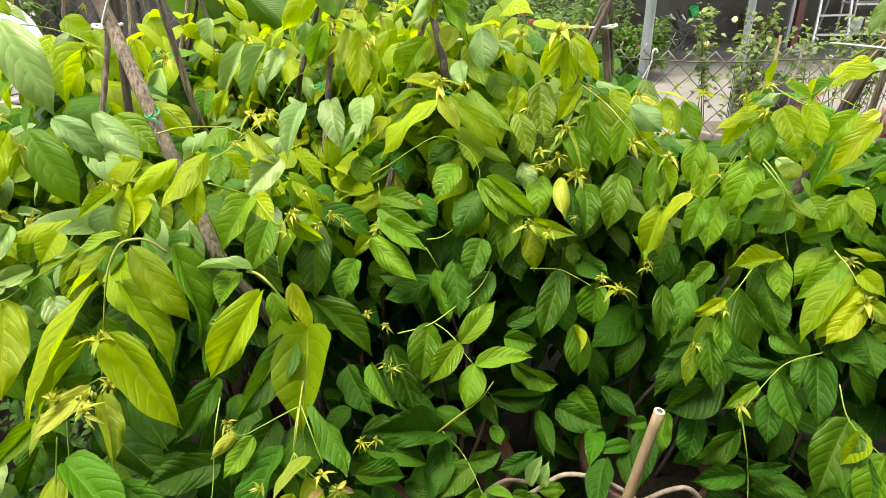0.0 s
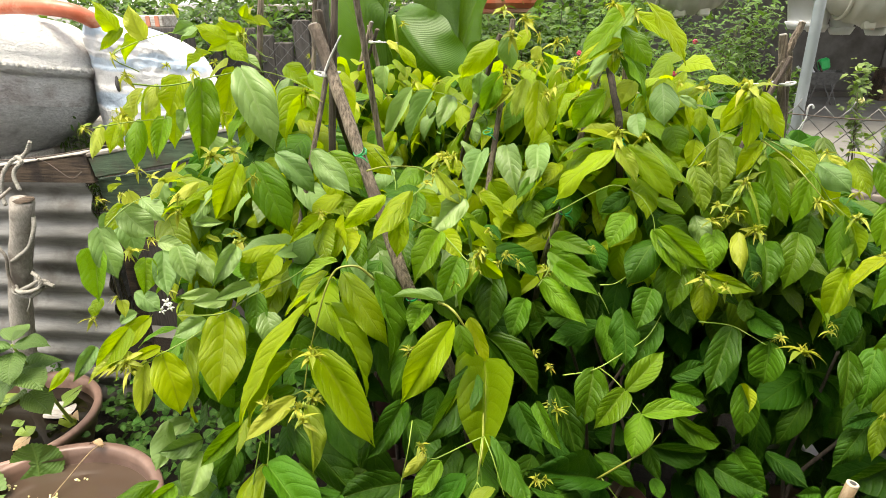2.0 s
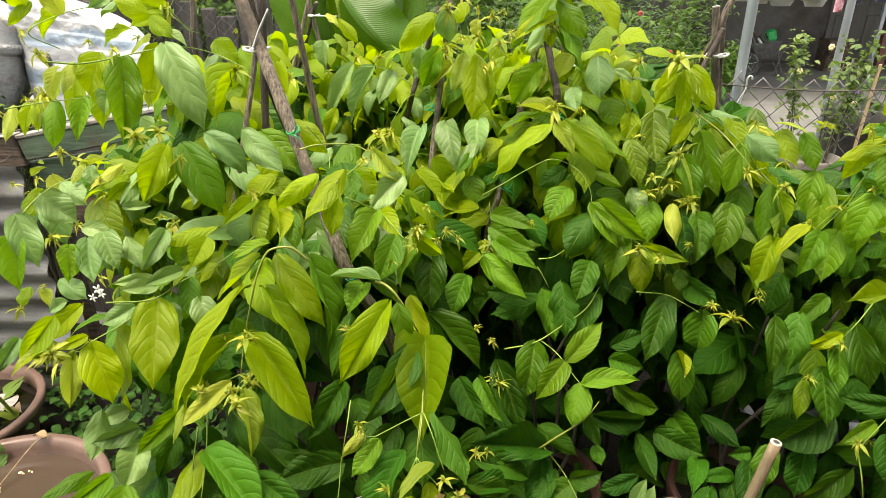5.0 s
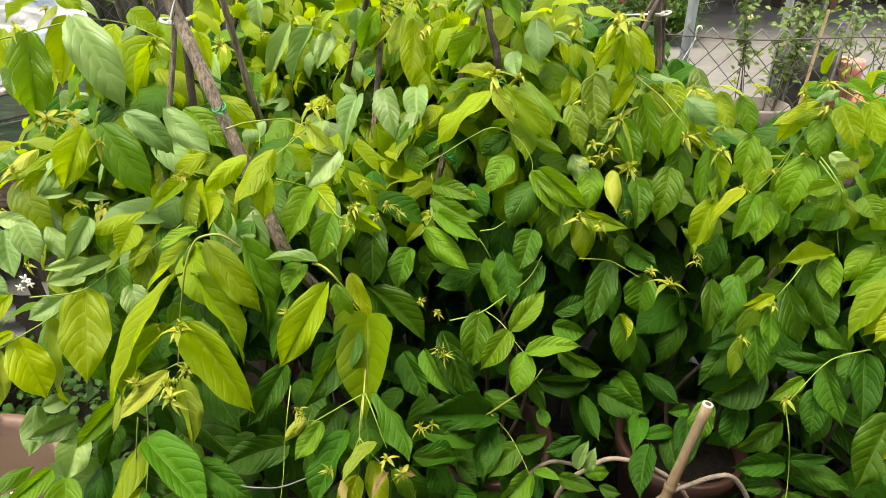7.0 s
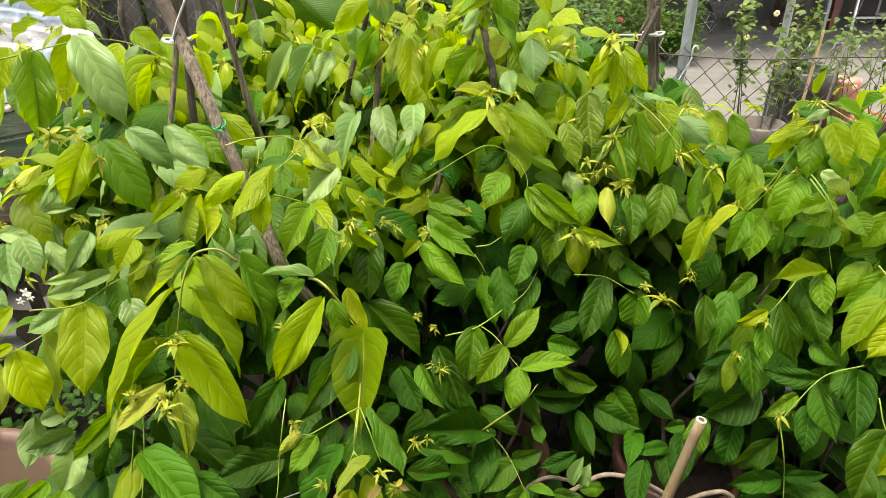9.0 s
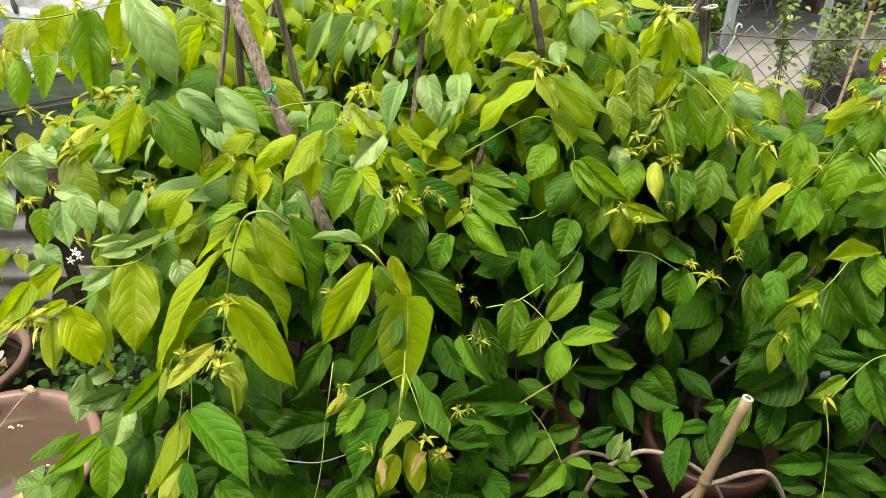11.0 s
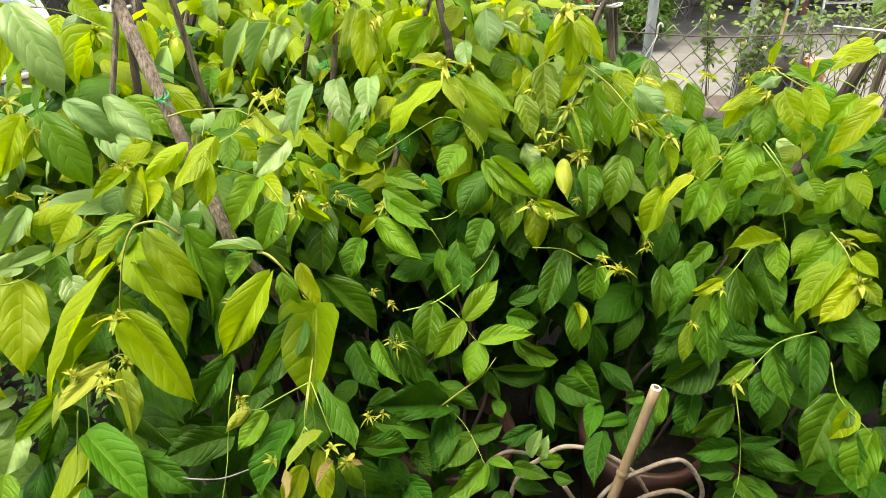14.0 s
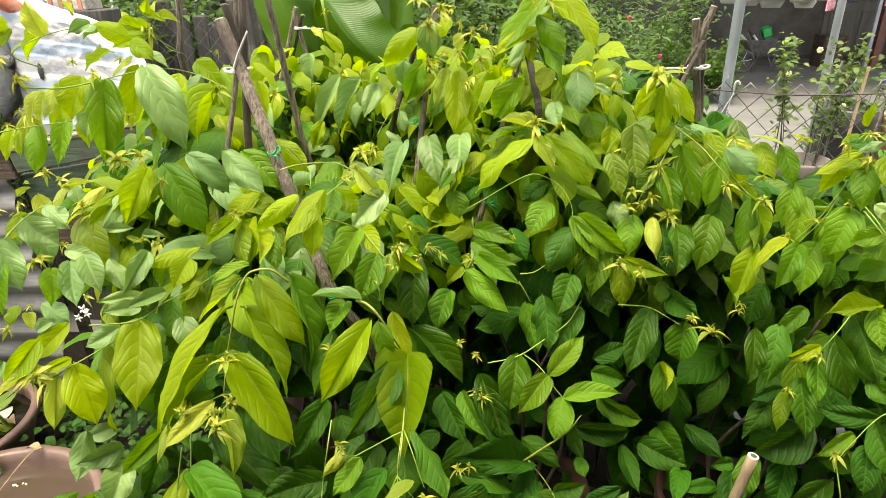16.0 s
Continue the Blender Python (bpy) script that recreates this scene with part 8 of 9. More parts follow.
blade(V[0], "l", -0.674, 0.978, 1.403, -0.640, 0.971, 1.370, 0.031, 0.31, -0.83, 0.47)
blade(V[0], "l", -0.652, 0.992, 1.443, -0.618, 0.992, 1.428, 0.015, 0.22, -0.83, 0.51)
blade(V[0], "l", -0.650, 0.992, 1.443, -0.635, 0.981, 1.464, 0.016, 0.01, -0.88, -0.47)
blade(V[0], "l", -0.694, 0.947, 1.388, -0.717, 0.904, 1.368, 0.019, 0.02, -0.43, 0.90)
blade(V[1], "v", -0.002, 1.180, 1.449, -0.096, 1.191, 1.330, 0.056, -0.64, -0.62, 0.45)
blade(V[1], "l", -0.011, 1.184, 1.389, -0.093, 1.177, 1.342, 0.035, -0.30, -0.71, 0.64)
blade(V[1], "v", -0.008, 1.178, 1.413, 0.042, 1.156, 1.349, 0.041, 0.07, -0.93, 0.36)
blade(V[1], "l", 0.030, 1.169, 1.453, 0.101, 1.136, 1.355, 0.046, 0.48, -0.67, 0.57)
blade(V[1], "v", 0.001, 1.187, 1.374, 0.044, 1.165, 1.288, 0.036, 0.58, -0.67, 0.46)
blade(V[1], "b", -0.222, 1.262, 1.395, -0.214, 1.274, 1.331, 0.042, -0.11, -0.97, -0.20)
blade(V[0], "l", -0.253, 1.306, 1.381, -0.326, 1.307, 1.306, 0.048, -0.11, -0.99, 0.10)
blade(V[0], "b", -0.285, 1.348, 1.314, -0.292, 1.349, 1.263, 0.041, 0.24, -0.97, -0.06)
blade(V[1], "v", -0.248, 1.353, 1.313, -0.285, 1.335, 1.228, 0.046, 0.10, -0.98, 0.16)
blade(V[1], "y", -0.189, 1.269, 1.301, -0.211, 1.238, 1.240, 0.034, -0.16, -0.85, 0.50)
blade(V[1], "v", -0.073, 1.206, 1.352, -0.088, 1.198, 1.337, 0.021, 0.06, -0.90, 0.43)
blade(V[3], "v", 0.630, 0.913, 1.084, 0.602, 0.917, 1.021, 0.045, -0.58, -0.79, 0.21)
blade(V[3], "l", 0.635, 0.908, 1.095, 0.647, 0.860, 1.056, 0.031, -0.48, -0.62, 0.62)
blade(V[3], "v", 0.644, 0.923, 1.075, 0.644, 0.874, 1.029, 0.032, -0.47, -0.60, 0.65)
blade(V[3], "g", 0.603, 0.953, 0.995, 0.634, 0.905, 1.031, 0.026, -0.88, -0.44, 0.16)
blade(V[3], "l", 0.652, 0.920, 1.198, 0.594, 0.920, 1.120, 0.036, -0.63, -0.62, 0.47)
blade(V[3], "y", 0.661, 0.941, 1.211, 0.619, 0.930, 1.181, 0.020, -0.30, -0.67, 0.68)
blade(V[3], "v", 0.641, 0.960, 1.206, 0.601, 0.965, 1.158, 0.038, -0.53, -0.76, 0.38)
blade(V[2], "g", 0.364, 0.915, 0.924, 0.353, 0.870, 0.843, 0.038, -0.21, -0.84, 0.50)
blade(V[2], "g", 0.402, 0.915, 0.933, 0.379, 0.866, 0.846, 0.051, -0.16, -0.84, 0.52)
blade(V[2], "v", 0.449, 0.938, 0.955, 0.397, 0.917, 0.912, 0.032, -0.23, -0.74, 0.63)
blade(V[2], "l", 0.456, 0.884, 0.917, 0.401, 0.883, 0.887, 0.023, -0.24, -0.86, 0.45)
blade(V[2], "g", 0.463, 0.893, 0.896, 0.451, 0.836, 0.831, 0.032, -0.47, -0.62, 0.63)
blade(V[2], "g", 0.486, 0.903, 0.926, 0.508, 0.852, 0.830, 0.045, -0.48, -0.81, 0.33)
blade(V[3], "m", 0.522, 0.929, 0.953, 0.552, 0.855, 0.858, 0.063, -0.33, -0.79, 0.52)
blade(V[3], "l", 0.555, 0.921, 0.971, 0.468, 0.913, 0.964, 0.032, -0.05, -0.32, 0.95)
blade(V[3], "v", 0.557, 0.927, 0.964, 0.550, 0.875, 0.916, 0.039, -0.53, -0.54, 0.65)
blade(V[3], "v", 0.623, 0.924, 0.988, 0.573, 0.897, 0.933, 0.041, -0.31, -0.71, 0.63)
blade(V[3], "v", 0.635, 0.892, 0.983, 0.562, 0.868, 0.923, 0.042, -0.22, -0.79, 0.58)
blade(V[3], "l", 0.633, 0.856, 0.971, 0.554, 0.817, 0.878, 0.047, -0.69, -0.25, 0.68)
blade(V[3], "l", 0.643, 0.845, 0.956, 0.584, 0.826, 0.874, 0.038, -0.41, -0.78, 0.48)
blade(V[3], "l", 0.638, 0.821, 0.944, 0.579, 0.793, 0.888, 0.041, -0.27, -0.72, 0.64)
blade(V[3], "l", 0.653, 0.863, 0.972, 0.669, 0.819, 0.957, 0.030, -0.53, -0.45, 0.72)
blade(V[3], "l", 0.661, 0.835, 0.939, 0.664, 0.788, 0.924, 0.029, -0.72, -0.24, 0.65)
blade(V[2], "m", 0.440, 0.880, 0.851, 0.431, 0.807, 0.785, 0.039, -0.47, -0.56, 0.69)
blade(V[2], "l", 0.414, 0.869, 0.830, 0.394, 0.830, 0.781, 0.027, -0.41, -0.62, 0.67)
blade(V[2], "m", 0.413, 0.883, 0.830, 0.361, 0.870, 0.813, 0.023, 0.06, -0.85, 0.52)
blade(V[2], "m", 0.407, 0.890, 0.802, 0.356, 0.857, 0.740, 0.041, -0.16, -0.81, 0.56)
blade(V[2], "m", 0.455, 0.849, 0.783, 0.373, 0.846, 0.716, 0.059, -0.20, -0.94, 0.29)
blade(V[2], "m", 0.541, 0.824, 0.820, 0.455, 0.849, 0.819, 0.036, -0.26, -0.91, 0.32)
blade(V[2], "v", 0.499, 0.807, 0.800, 0.435, 0.783, 0.770, 0.026, -0.03, -0.74, 0.67)
blade(V[3], "g", 0.569, 0.817, 0.848, 0.550, 0.779, 0.810, 0.031, -0.45, -0.51, 0.74)
blade(V[3], "m", 0.591, 0.814, 0.845, 0.560, 0.724, 0.774, 0.049, -0.27, -0.53, 0.80)
blade(V[3], "m", 0.533, 0.810, 0.819, 0.532, 0.728, 0.771, 0.037, -0.73, -0.34, 0.59)
blade(V[3], "g", 0.552, 0.881, 0.855, 0.575, 0.834, 0.841, 0.039, -0.78, -0.49, 0.38)
blade(V[3], "m", 0.620, 0.821, 0.871, 0.640, 0.771, 0.866, 0.037, -0.75, -0.36, 0.55)
blade(V[3], "m", 0.650, 0.816, 0.897, 0.648, 0.756, 0.850, 0.045, -0.44, -0.54, 0.72)
blade(V[3], "m", 0.510, 0.783, 0.797, 0.493, 0.734, 0.744, 0.041, -0.41, -0.60, 0.68)
blade(V[2], "g", 0.485, 0.803, 0.705, 0.424, 0.809, 0.631, 0.045, -0.46, -0.83, 0.31)
blade(V[2], "m", 0.435, 0.847, 0.705, 0.410, 0.804, 0.636, 0.046, -0.54, -0.61, 0.58)
blade(V[2], "m", 0.498, 0.781, 0.633, 0.415, 0.789, 0.607, 0.043, -0.27, -0.71, 0.65)
blade(V[3], "m", 0.491, 0.755, 0.665, 0.547, 0.678, 0.685, 0.039, -0.73, -0.39, 0.56)
blade(V[3], "m", 0.483, 0.741, 0.683, 0.521, 0.705, 0.729, 0.023, -0.82, -0.49, 0.30)
blade(V[2], "m", 0.502, 0.772, 0.611, 0.431, 0.773, 0.596, 0.027, -0.21, -0.10, 0.97)
blade(V[2], "g", 0.492, 0.758, 0.593, 0.429, 0.761, 0.584, 0.023, -0.15, -0.07, 0.99)
blade(V[3], "m", 0.495, 0.745, 0.641, 0.531, 0.686, 0.657, 0.026, -0.25, 0.11, 0.96)
blade(V[3], "g", 0.489, 0.734, 0.606, 0.514, 0.672, 0.595, 0.037, -0.51, -0.34, 0.79)
blade(V[3], "m", 0.502, 0.733, 0.607, 0.531, 0.671, 0.617, 0.025, -0.48, -0.09, 0.87)
blade(V[3], "g", 0.608, 0.734, 0.787, 0.551, 0.677, 0.687, 0.069, -0.42, -0.66, 0.62)
blade(V[3], "l", 0.615, 0.708, 0.787, 0.577, 0.685, 0.748, 0.032, -0.30, -0.67, 0.68)
blade(V[3], "g", 0.644, 0.690, 0.758, 0.596, 0.633, 0.687, 0.052, -0.59, -0.39, 0.71)
blade(V[3], "m", 0.619, 0.711, 0.743, 0.612, 0.613, 0.686, 0.050, -0.65, -0.35, 0.67)
blade(V[2], "m", 0.263, 0.788, 0.661, 0.232, 0.710, 0.620, 0.043, -0.44, -0.27, 0.86)
blade(V[2], "m", 0.265, 0.863, 0.653, 0.233, 0.779, 0.653, 0.036, -0.02, 0.01, 1.00)
blade(V[2], "m", 0.318, 0.837, 0.647, 0.245, 0.813, 0.655, 0.028, 0.23, -0.40, 0.89)
blade(V[2], "m", 0.349, 0.853, 0.668, 0.325, 0.773, 0.616, 0.046, -0.22, -0.48, 0.85)
blade(V[2], "g", 0.384, 0.858, 0.698, 0.362, 0.817, 0.635, 0.042, -0.51, -0.62, 0.59)
blade(V[2], "m", 0.314, 0.837, 0.641, 0.316, 0.768, 0.601, 0.045, -0.31, -0.49, 0.82)
blade(V[2], "m", 0.352, 0.866, 0.676, 0.311, 0.859, 0.673, 0.026, 0.10, -0.79, 0.60)
blade(V[2], "m", 0.296, 0.959, 0.676, 0.341, 0.881, 0.672, 0.038, -0.52, -0.34, 0.79)
blade(V[2], "m", 0.250, 0.978, 0.653, 0.286, 0.897, 0.630, 0.054, -0.46, -0.42, 0.78)
blade(V[1], "g", -0.022, 0.860, 0.713, 0.047, 0.834, 0.670, 0.040, -0.09, -0.91, 0.41)
blade(V[1], "g", 0.035, 0.811, 0.640, 0.090, 0.812, 0.661, 0.036, -0.15, -0.89, 0.42)
blade(V[1], "g", 0.034, 0.805, 0.636, -0.020, 0.756, 0.612, 0.050, 0.12, -0.55, 0.83)
blade(V[1], "g", 0.053, 0.762, 0.613, -0.016, 0.697, 0.601, 0.045, 0.38, -0.54, 0.75)
blade(V[1], "m", 0.070, 0.766, 0.611, 0.050, 0.720, 0.586, 0.033, 0.13, -0.51, 0.85)
blade(V[1], "m", 0.144, 0.800, 0.665, 0.077, 0.788, 0.640, 0.033, -0.02, -0.88, 0.47)
blade(V[1], "m", 0.062, 0.861, 0.741, 0.084, 0.835, 0.694, 0.029, -0.35, -0.88, 0.33)
blade(V[1], "g", 0.076, 0.852, 0.682, 0.089, 0.827, 0.661, 0.026, -0.01, -0.64, 0.77)
blade(V[1], "m", 0.161, 0.896, 0.676, 0.175, 0.795, 0.665, 0.034, -0.52, -0.16, 0.84)
blade(V[2], "m", 0.209, 0.939, 0.647, 0.281, 0.880, 0.649, 0.054, -0.55, -0.63, 0.55)
blade(V[1], "b", 0.129, 0.736, 0.663, 0.149, 0.762, 0.701, 0.023, -0.38, -0.67, 0.64)
blade(V[1], "b", 0.143, 0.733, 0.667, 0.156, 0.739, 0.708, 0.024, -0.36, -0.91, 0.22)
blade(V[1], "g", 0.061, 0.754, 0.631, 0.102, 0.726, 0.645, 0.019, -0.36, -0.04, 0.93)
blade(V[1], "g", 0.103, 0.738, 0.638, 0.159, 0.702, 0.649, 0.028, -0.48, -0.55, 0.68)
blade(V[1], "m", 0.103, 0.719, 0.609, 0.161, 0.702, 0.614, 0.028, -0.28, -0.81, 0.52)
blade(V[1], "g", 0.166, 0.715, 0.644, 0.197, 0.701, 0.641, 0.024, -0.37, -0.84, 0.39)
blade(V[1], "g", -0.125, 0.681, 0.609, -0.054, 0.627, 0.569, 0.048, 0.08, -0.52, 0.85)
blade(V[1], "m", -0.083, 0.726, 0.623, -0.038, 0.688, 0.593, 0.047, -0.14, -0.71, 0.69)
blade(V[1], "m", 0.091, 0.727, 0.585, 0.063, 0.683, 0.574, 0.038, 0.02, -0.25, 0.97)
blade(V[0], "m", -0.635, 0.611, 0.710, -0.659, 0.519, 0.673, 0.057, 0.69, -0.41, 0.59)
blade(V[0], "m", -0.715, 0.558, 0.749, -0.663, 0.555, 0.715, 0.035, 0.37, -0.69, 0.62)
blade(V[0], "m", -0.507, 0.594, 0.715, -0.542, 0.562, 0.712, 0.041, 0.53, -0.63, 0.56)
blade(V[0], "m", -0.466, 0.564, 0.754, -0.394, 0.515, 0.712, 0.043, 0.23, -0.41, 0.88)
blade(V[0], "m", -0.484, 0.549, 0.709, -0.446, 0.517, 0.700, 0.024, -0.06, -0.32, 0.95)
blade(V[0], "m", -0.501, 0.561, 0.693, -0.537, 0.527, 0.681, 0.032, 0.49, -0.70, 0.52)
blade(V[0], "m", -0.335, 0.544, 0.744, -0.396, 0.501, 0.725, 0.046, 0.30, -0.70, 0.65)
blade(V[0], "m", -0.262, 0.576, 0.748, -0.325, 0.497, 0.715, 0.068, 0.57, -0.66, 0.49)
blade(V[1], "m", -0.161, 0.629, 0.678, -0.206, 0.558, 0.670, 0.030, 0.49, -0.40, 0.77)
blade(V[1], "g", -0.154, 0.672, 0.609, -0.141, 0.636, 0.574, 0.031, -0.14, -0.70, 0.70)
blade(V[1], "m", -0.232, 0.641, 0.837, -0.269, 0.554, 0.781, 0.040, -0.32, -0.41, 0.85)
blade(V[1], "g", -0.265, 0.578, 0.777, -0.241, 0.541, 0.746, 0.023, 0.27, -0.51, 0.82)
blade(V[1], "l", -0.214, 0.600, 0.793, -0.234, 0.560, 0.752, 0.034, 0.14, -0.74, 0.66)
blade(V[1], "y", -0.188, 0.617, 0.842, -0.228, 0.560, 0.826, 0.026, -0.28, -0.06, 0.96)
blade(V[1], "l", -0.192, 0.610, 0.812, -0.178, 0.564, 0.756, 0.033, 0.20, -0.73, 0.65)
blade(V[1], "x", -0.169, 0.591, 0.812, -0.186, 0.549, 0.806, 0.014, -0.12, -0.09, 0.99)
blade(V[1], "x", -0.231, 0.575, 0.813, -0.224, 0.541, 0.791, 0.015, -0.43, -0.55, 0.72)
blade(V[1], "y", -0.168, 0.638, 0.827, -0.143, 0.632, 0.816, 0.014, 0.06, -0.83, 0.55)
blade(V[1], "v", -0.165, 0.619, 0.785, -0.134, 0.616, 0.724, 0.025, 0.74, -0.54, 0.41)
blade(V[1], "x", -0.154, 0.612, 0.799, -0.130, 0.607, 0.789, 0.009, 0.07, -0.82, 0.57)
blade(V[1], "g", -0.190, 0.673, 0.883, -0.136, 0.611, 0.817, 0.039, 0.66, -0.20, 0.73)
blade(V[0], "v", -0.263, 0.626, 0.871, -0.297, 0.591, 0.834, 0.030, 0.06, -0.75, 0.66)
blade(V[0], "y", -0.282, 0.621, 0.883, -0.312, 0.600, 0.857, 0.019, 0.29, -0.87, 0.40)
blade(V[1], "m", -0.250, 0.684, 0.847, -0.282, 0.629, 0.801, 0.049, 0.30, -0.71, 0.63)
blade(V[1], "m", -0.219, 0.699, 0.827, -0.204, 0.636, 0.780, 0.059, 0.32, -0.52, 0.79)
blade(V[1], "m", -0.143, 0.682, 0.728, -0.073, 0.742, 0.683, 0.037, 0.56, -0.03, 0.83)
blade(V[1], "m", -0.109, 0.727, 0.670, -0.087, 0.695, 0.617, 0.042, 0.16, -0.80, 0.57)
blade(V[1], "m", -0.140, 0.754, 0.749, -0.058, 0.787, 0.682, 0.040, 0.62, -0.64, 0.44)
blade(V[0], "m", -0.337, 0.567, 0.709, -0.384, 0.534, 0.713, 0.039, 0.52, -0.65, 0.55)
blade(V[0], "m", -0.250, 0.604, 0.727, -0.329, 0.543, 0.700, 0.065, 0.20, -0.60, 0.77)
blade(V[1], "m", -0.163, 0.657, 0.646, -0.202, 0.606, 0.641, 0.037, 0.52, -0.46, 0.72)
blade(V[1], "m", -0.141, 0.701, 0.584, -0.081, 0.667, 0.577, 0.037, -0.33, -0.70, 0.64)
blade(V[2], "b", 0.268, 1.107, 1.232, 0.315, 1.084, 1.219, 0.020, 0.15, -0.24, 0.96)
blade(V[2], "l", 0.306, 1.131, 1.217, 0.325, 1.094, 1.163, 0.039, -0.16, -0.84, 0.51)
blade(V[2], "v", 0.260, 1.126, 1.187, 0.293, 1.075, 1.081, 0.047, -0.37, -0.88, 0.31)
blade(V[2], "v", 0.227, 1.108, 1.146, 0.244, 1.041, 1.066, 0.044, -0.16, -0.77, 0.61)
blade(V[2], "v", 0.325, 1.091, 1.177, 0.303, 1.078, 1.085, 0.041, -0.34, -0.91, 0.22)
blade(V[2], "b", 0.331, 1.093, 1.192, 0.377, 1.055, 1.154, 0.045, -0.26, -0.81, 0.52)
blade(V[2], "l", 0.386, 1.098, 1.199, 0.406, 1.051, 1.147, 0.044, -0.21, -0.77, 0.61)
blade(V[2], "v", 0.419, 1.078, 1.200, 0.437, 1.049, 1.139, 0.034, -0.35, -0.88, 0.33)
blade(V[2], "l", 0.346, 1.108, 1.167, 0.368, 1.083, 1.100, 0.035, -0.13, -0.94, 0.31)
blade(V[2], "y", 0.374, 1.094, 1.214, 0.422, 1.068, 1.202, 0.015, 0.19, -0.06, 0.98)
blade(V[2], "y", 0.346, 1.099, 1.206, 0.375, 1.087, 1.192, 0.012, -0.22, -0.92, 0.33)
blade(V[2], "l", 0.431, 1.075, 1.221, 0.453, 1.043, 1.216, 0.014, 0.16, -0.04, 0.99)
blade(V[2], "l", 0.366, 1.089, 1.125, 0.388, 1.058, 1.107, 0.019, -0.42, -0.66, 0.62)
blade(V[2], "v", 0.341, 1.105, 1.093, 0.326, 1.078, 1.028, 0.052, -0.19, -0.89, 0.41)
blade(V[2], "v", 0.313, 1.069, 1.069, 0.287, 1.019, 0.983, 0.055, -0.16, -0.83, 0.53)
blade(V[2], "v", 0.371, 1.051, 1.111, 0.358, 1.030, 1.017, 0.037, -0.36, -0.90, 0.25)
blade(V[2], "l", 0.378, 1.046, 1.105, 0.392, 1.010, 1.055, 0.023, 0.11, -0.79, 0.61)
blade(V[2], "v", 0.398, 1.070, 1.110, 0.379, 1.012, 1.033, 0.036, 0.29, -0.80, 0.53)
blade(V[2], "g", 0.363, 1.081, 1.029, 0.343, 1.061, 0.955, 0.047, -0.49, -0.79, 0.36)
blade(V[2], "g", 0.240, 1.017, 1.070, 0.234, 0.954, 1.006, 0.045, -0.00, -0.71, 0.70)
blade(V[2], "v", 0.443, 1.060, 1.136, 0.427, 1.037, 1.063, 0.040, -0.36, -0.86, 0.35)
blade(V[2], "v", 0.462, 1.052, 1.114, 0.443, 1.015, 1.032, 0.044, -0.40, -0.80, 0.46)
blade(V[2], "l", 0.415, 0.984, 1.064, 0.358, 0.958, 1.014, 0.029, -0.55, -0.28, 0.79)
blade(V[2], "v", 0.432, 0.976, 1.057, 0.391, 0.934, 0.995, 0.040, -0.22, -0.73, 0.65)
blade(V[2], "v", 0.475, 1.006, 1.047, 0.441, 0.953, 0.975, 0.052, -0.36, -0.66, 0.66)
blade(V[2], "v", 0.504, 0.982, 1.121, 0.474, 0.959, 1.046, 0.057, -0.36, -0.84, 0.41)
blade(V[2], "v", 0.496, 1.010, 1.081, 0.497, 0.974, 1.021, 0.044, -0.44, -0.77, 0.46)
blade(V[2], "l", 0.515, 1.022, 1.206, 0.470, 1.028, 1.132, 0.033, -0.57, -0.78, 0.28)
blade(V[2], "l", 0.514, 1.011, 1.207, 0.446, 1.011, 1.170, 0.026, -0.30, -0.78, 0.55)
blade(V[2], "l", 0.518, 0.990, 1.199, 0.475, 1.002, 1.175, 0.023, -0.50, -0.66, 0.56)
blade(V[3], "v", 0.520, 0.992, 1.194, 0.503, 0.953, 1.129, 0.041, -0.41, -0.73, 0.55)
blade(V[3], "l", 0.537, 0.981, 1.210, 0.546, 0.926, 1.157, 0.040, -0.62, -0.60, 0.51)
blade(V[3], "l", 0.570, 0.972, 1.218, 0.583, 0.929, 1.160, 0.037, -0.32, -0.79, 0.52)
blade(V[3], "b", 0.537, 1.005, 1.228, 0.501, 1.003, 1.211, 0.019, -0.30, -0.68, 0.68)
blade(V[3], "v", 0.559, 1.021, 1.238, 0.579, 0.977, 1.222, 0.017, -0.45, -0.47, 0.76)
blade(V[3], "v", 0.567, 0.983, 1.162, 0.566, 0.959, 1.125, 0.043, -0.53, -0.70, 0.47)
blade(V[3], "l", 0.585, 0.961, 1.148, 0.571, 0.942, 1.118, 0.020, -0.32, -0.72, 0.61)
blade(V[3], "v", 0.530, 0.924, 1.102, 0.492, 0.940, 1.080, 0.030, -0.55, -0.72, 0.43)
blade(V[3], "d", 0.558, 0.946, 1.130, 0.536, 0.934, 1.106, 0.034, -0.37, -0.65, 0.66)
blade(V[3], "v", 0.545, 0.921, 1.090, 0.505, 0.925, 1.063, 0.035, -0.43, -0.73, 0.53)
blade(V[3], "g", 0.535, 0.957, 1.047, 0.495, 0.962, 1.024, 0.029, -0.37, -0.79, 0.49)
blade(V[3], "v", 0.569, 0.946, 1.046, 0.513, 0.939, 1.014, 0.041, -0.19, -0.83, 0.53)
blade(V[3], "v", 0.584, 0.931, 1.075, 0.592, 0.896, 1.051, 0.038, -0.71, -0.50, 0.50)
blade(V[3], "d", 0.569, 0.954, 1.061, 0.587, 0.936, 1.008, 0.032, -0.50, -0.86, 0.12)
stem(V[0], .0022, -0.374, 0.739, 1.091, -0.394, 0.729, 1.115, -0.419, 0.722, 1.115, -0.430, 0.715, 1.104, -0.438, 0.705, 1.084, -0.445, 0.699, 1.059, -0.470, 0.702, 0.980, -0.477, 0.685, 0.928)
stem(V[0], .0012, -0.477, 0.685, 0.928, -0.461, 0.685, 0.928)
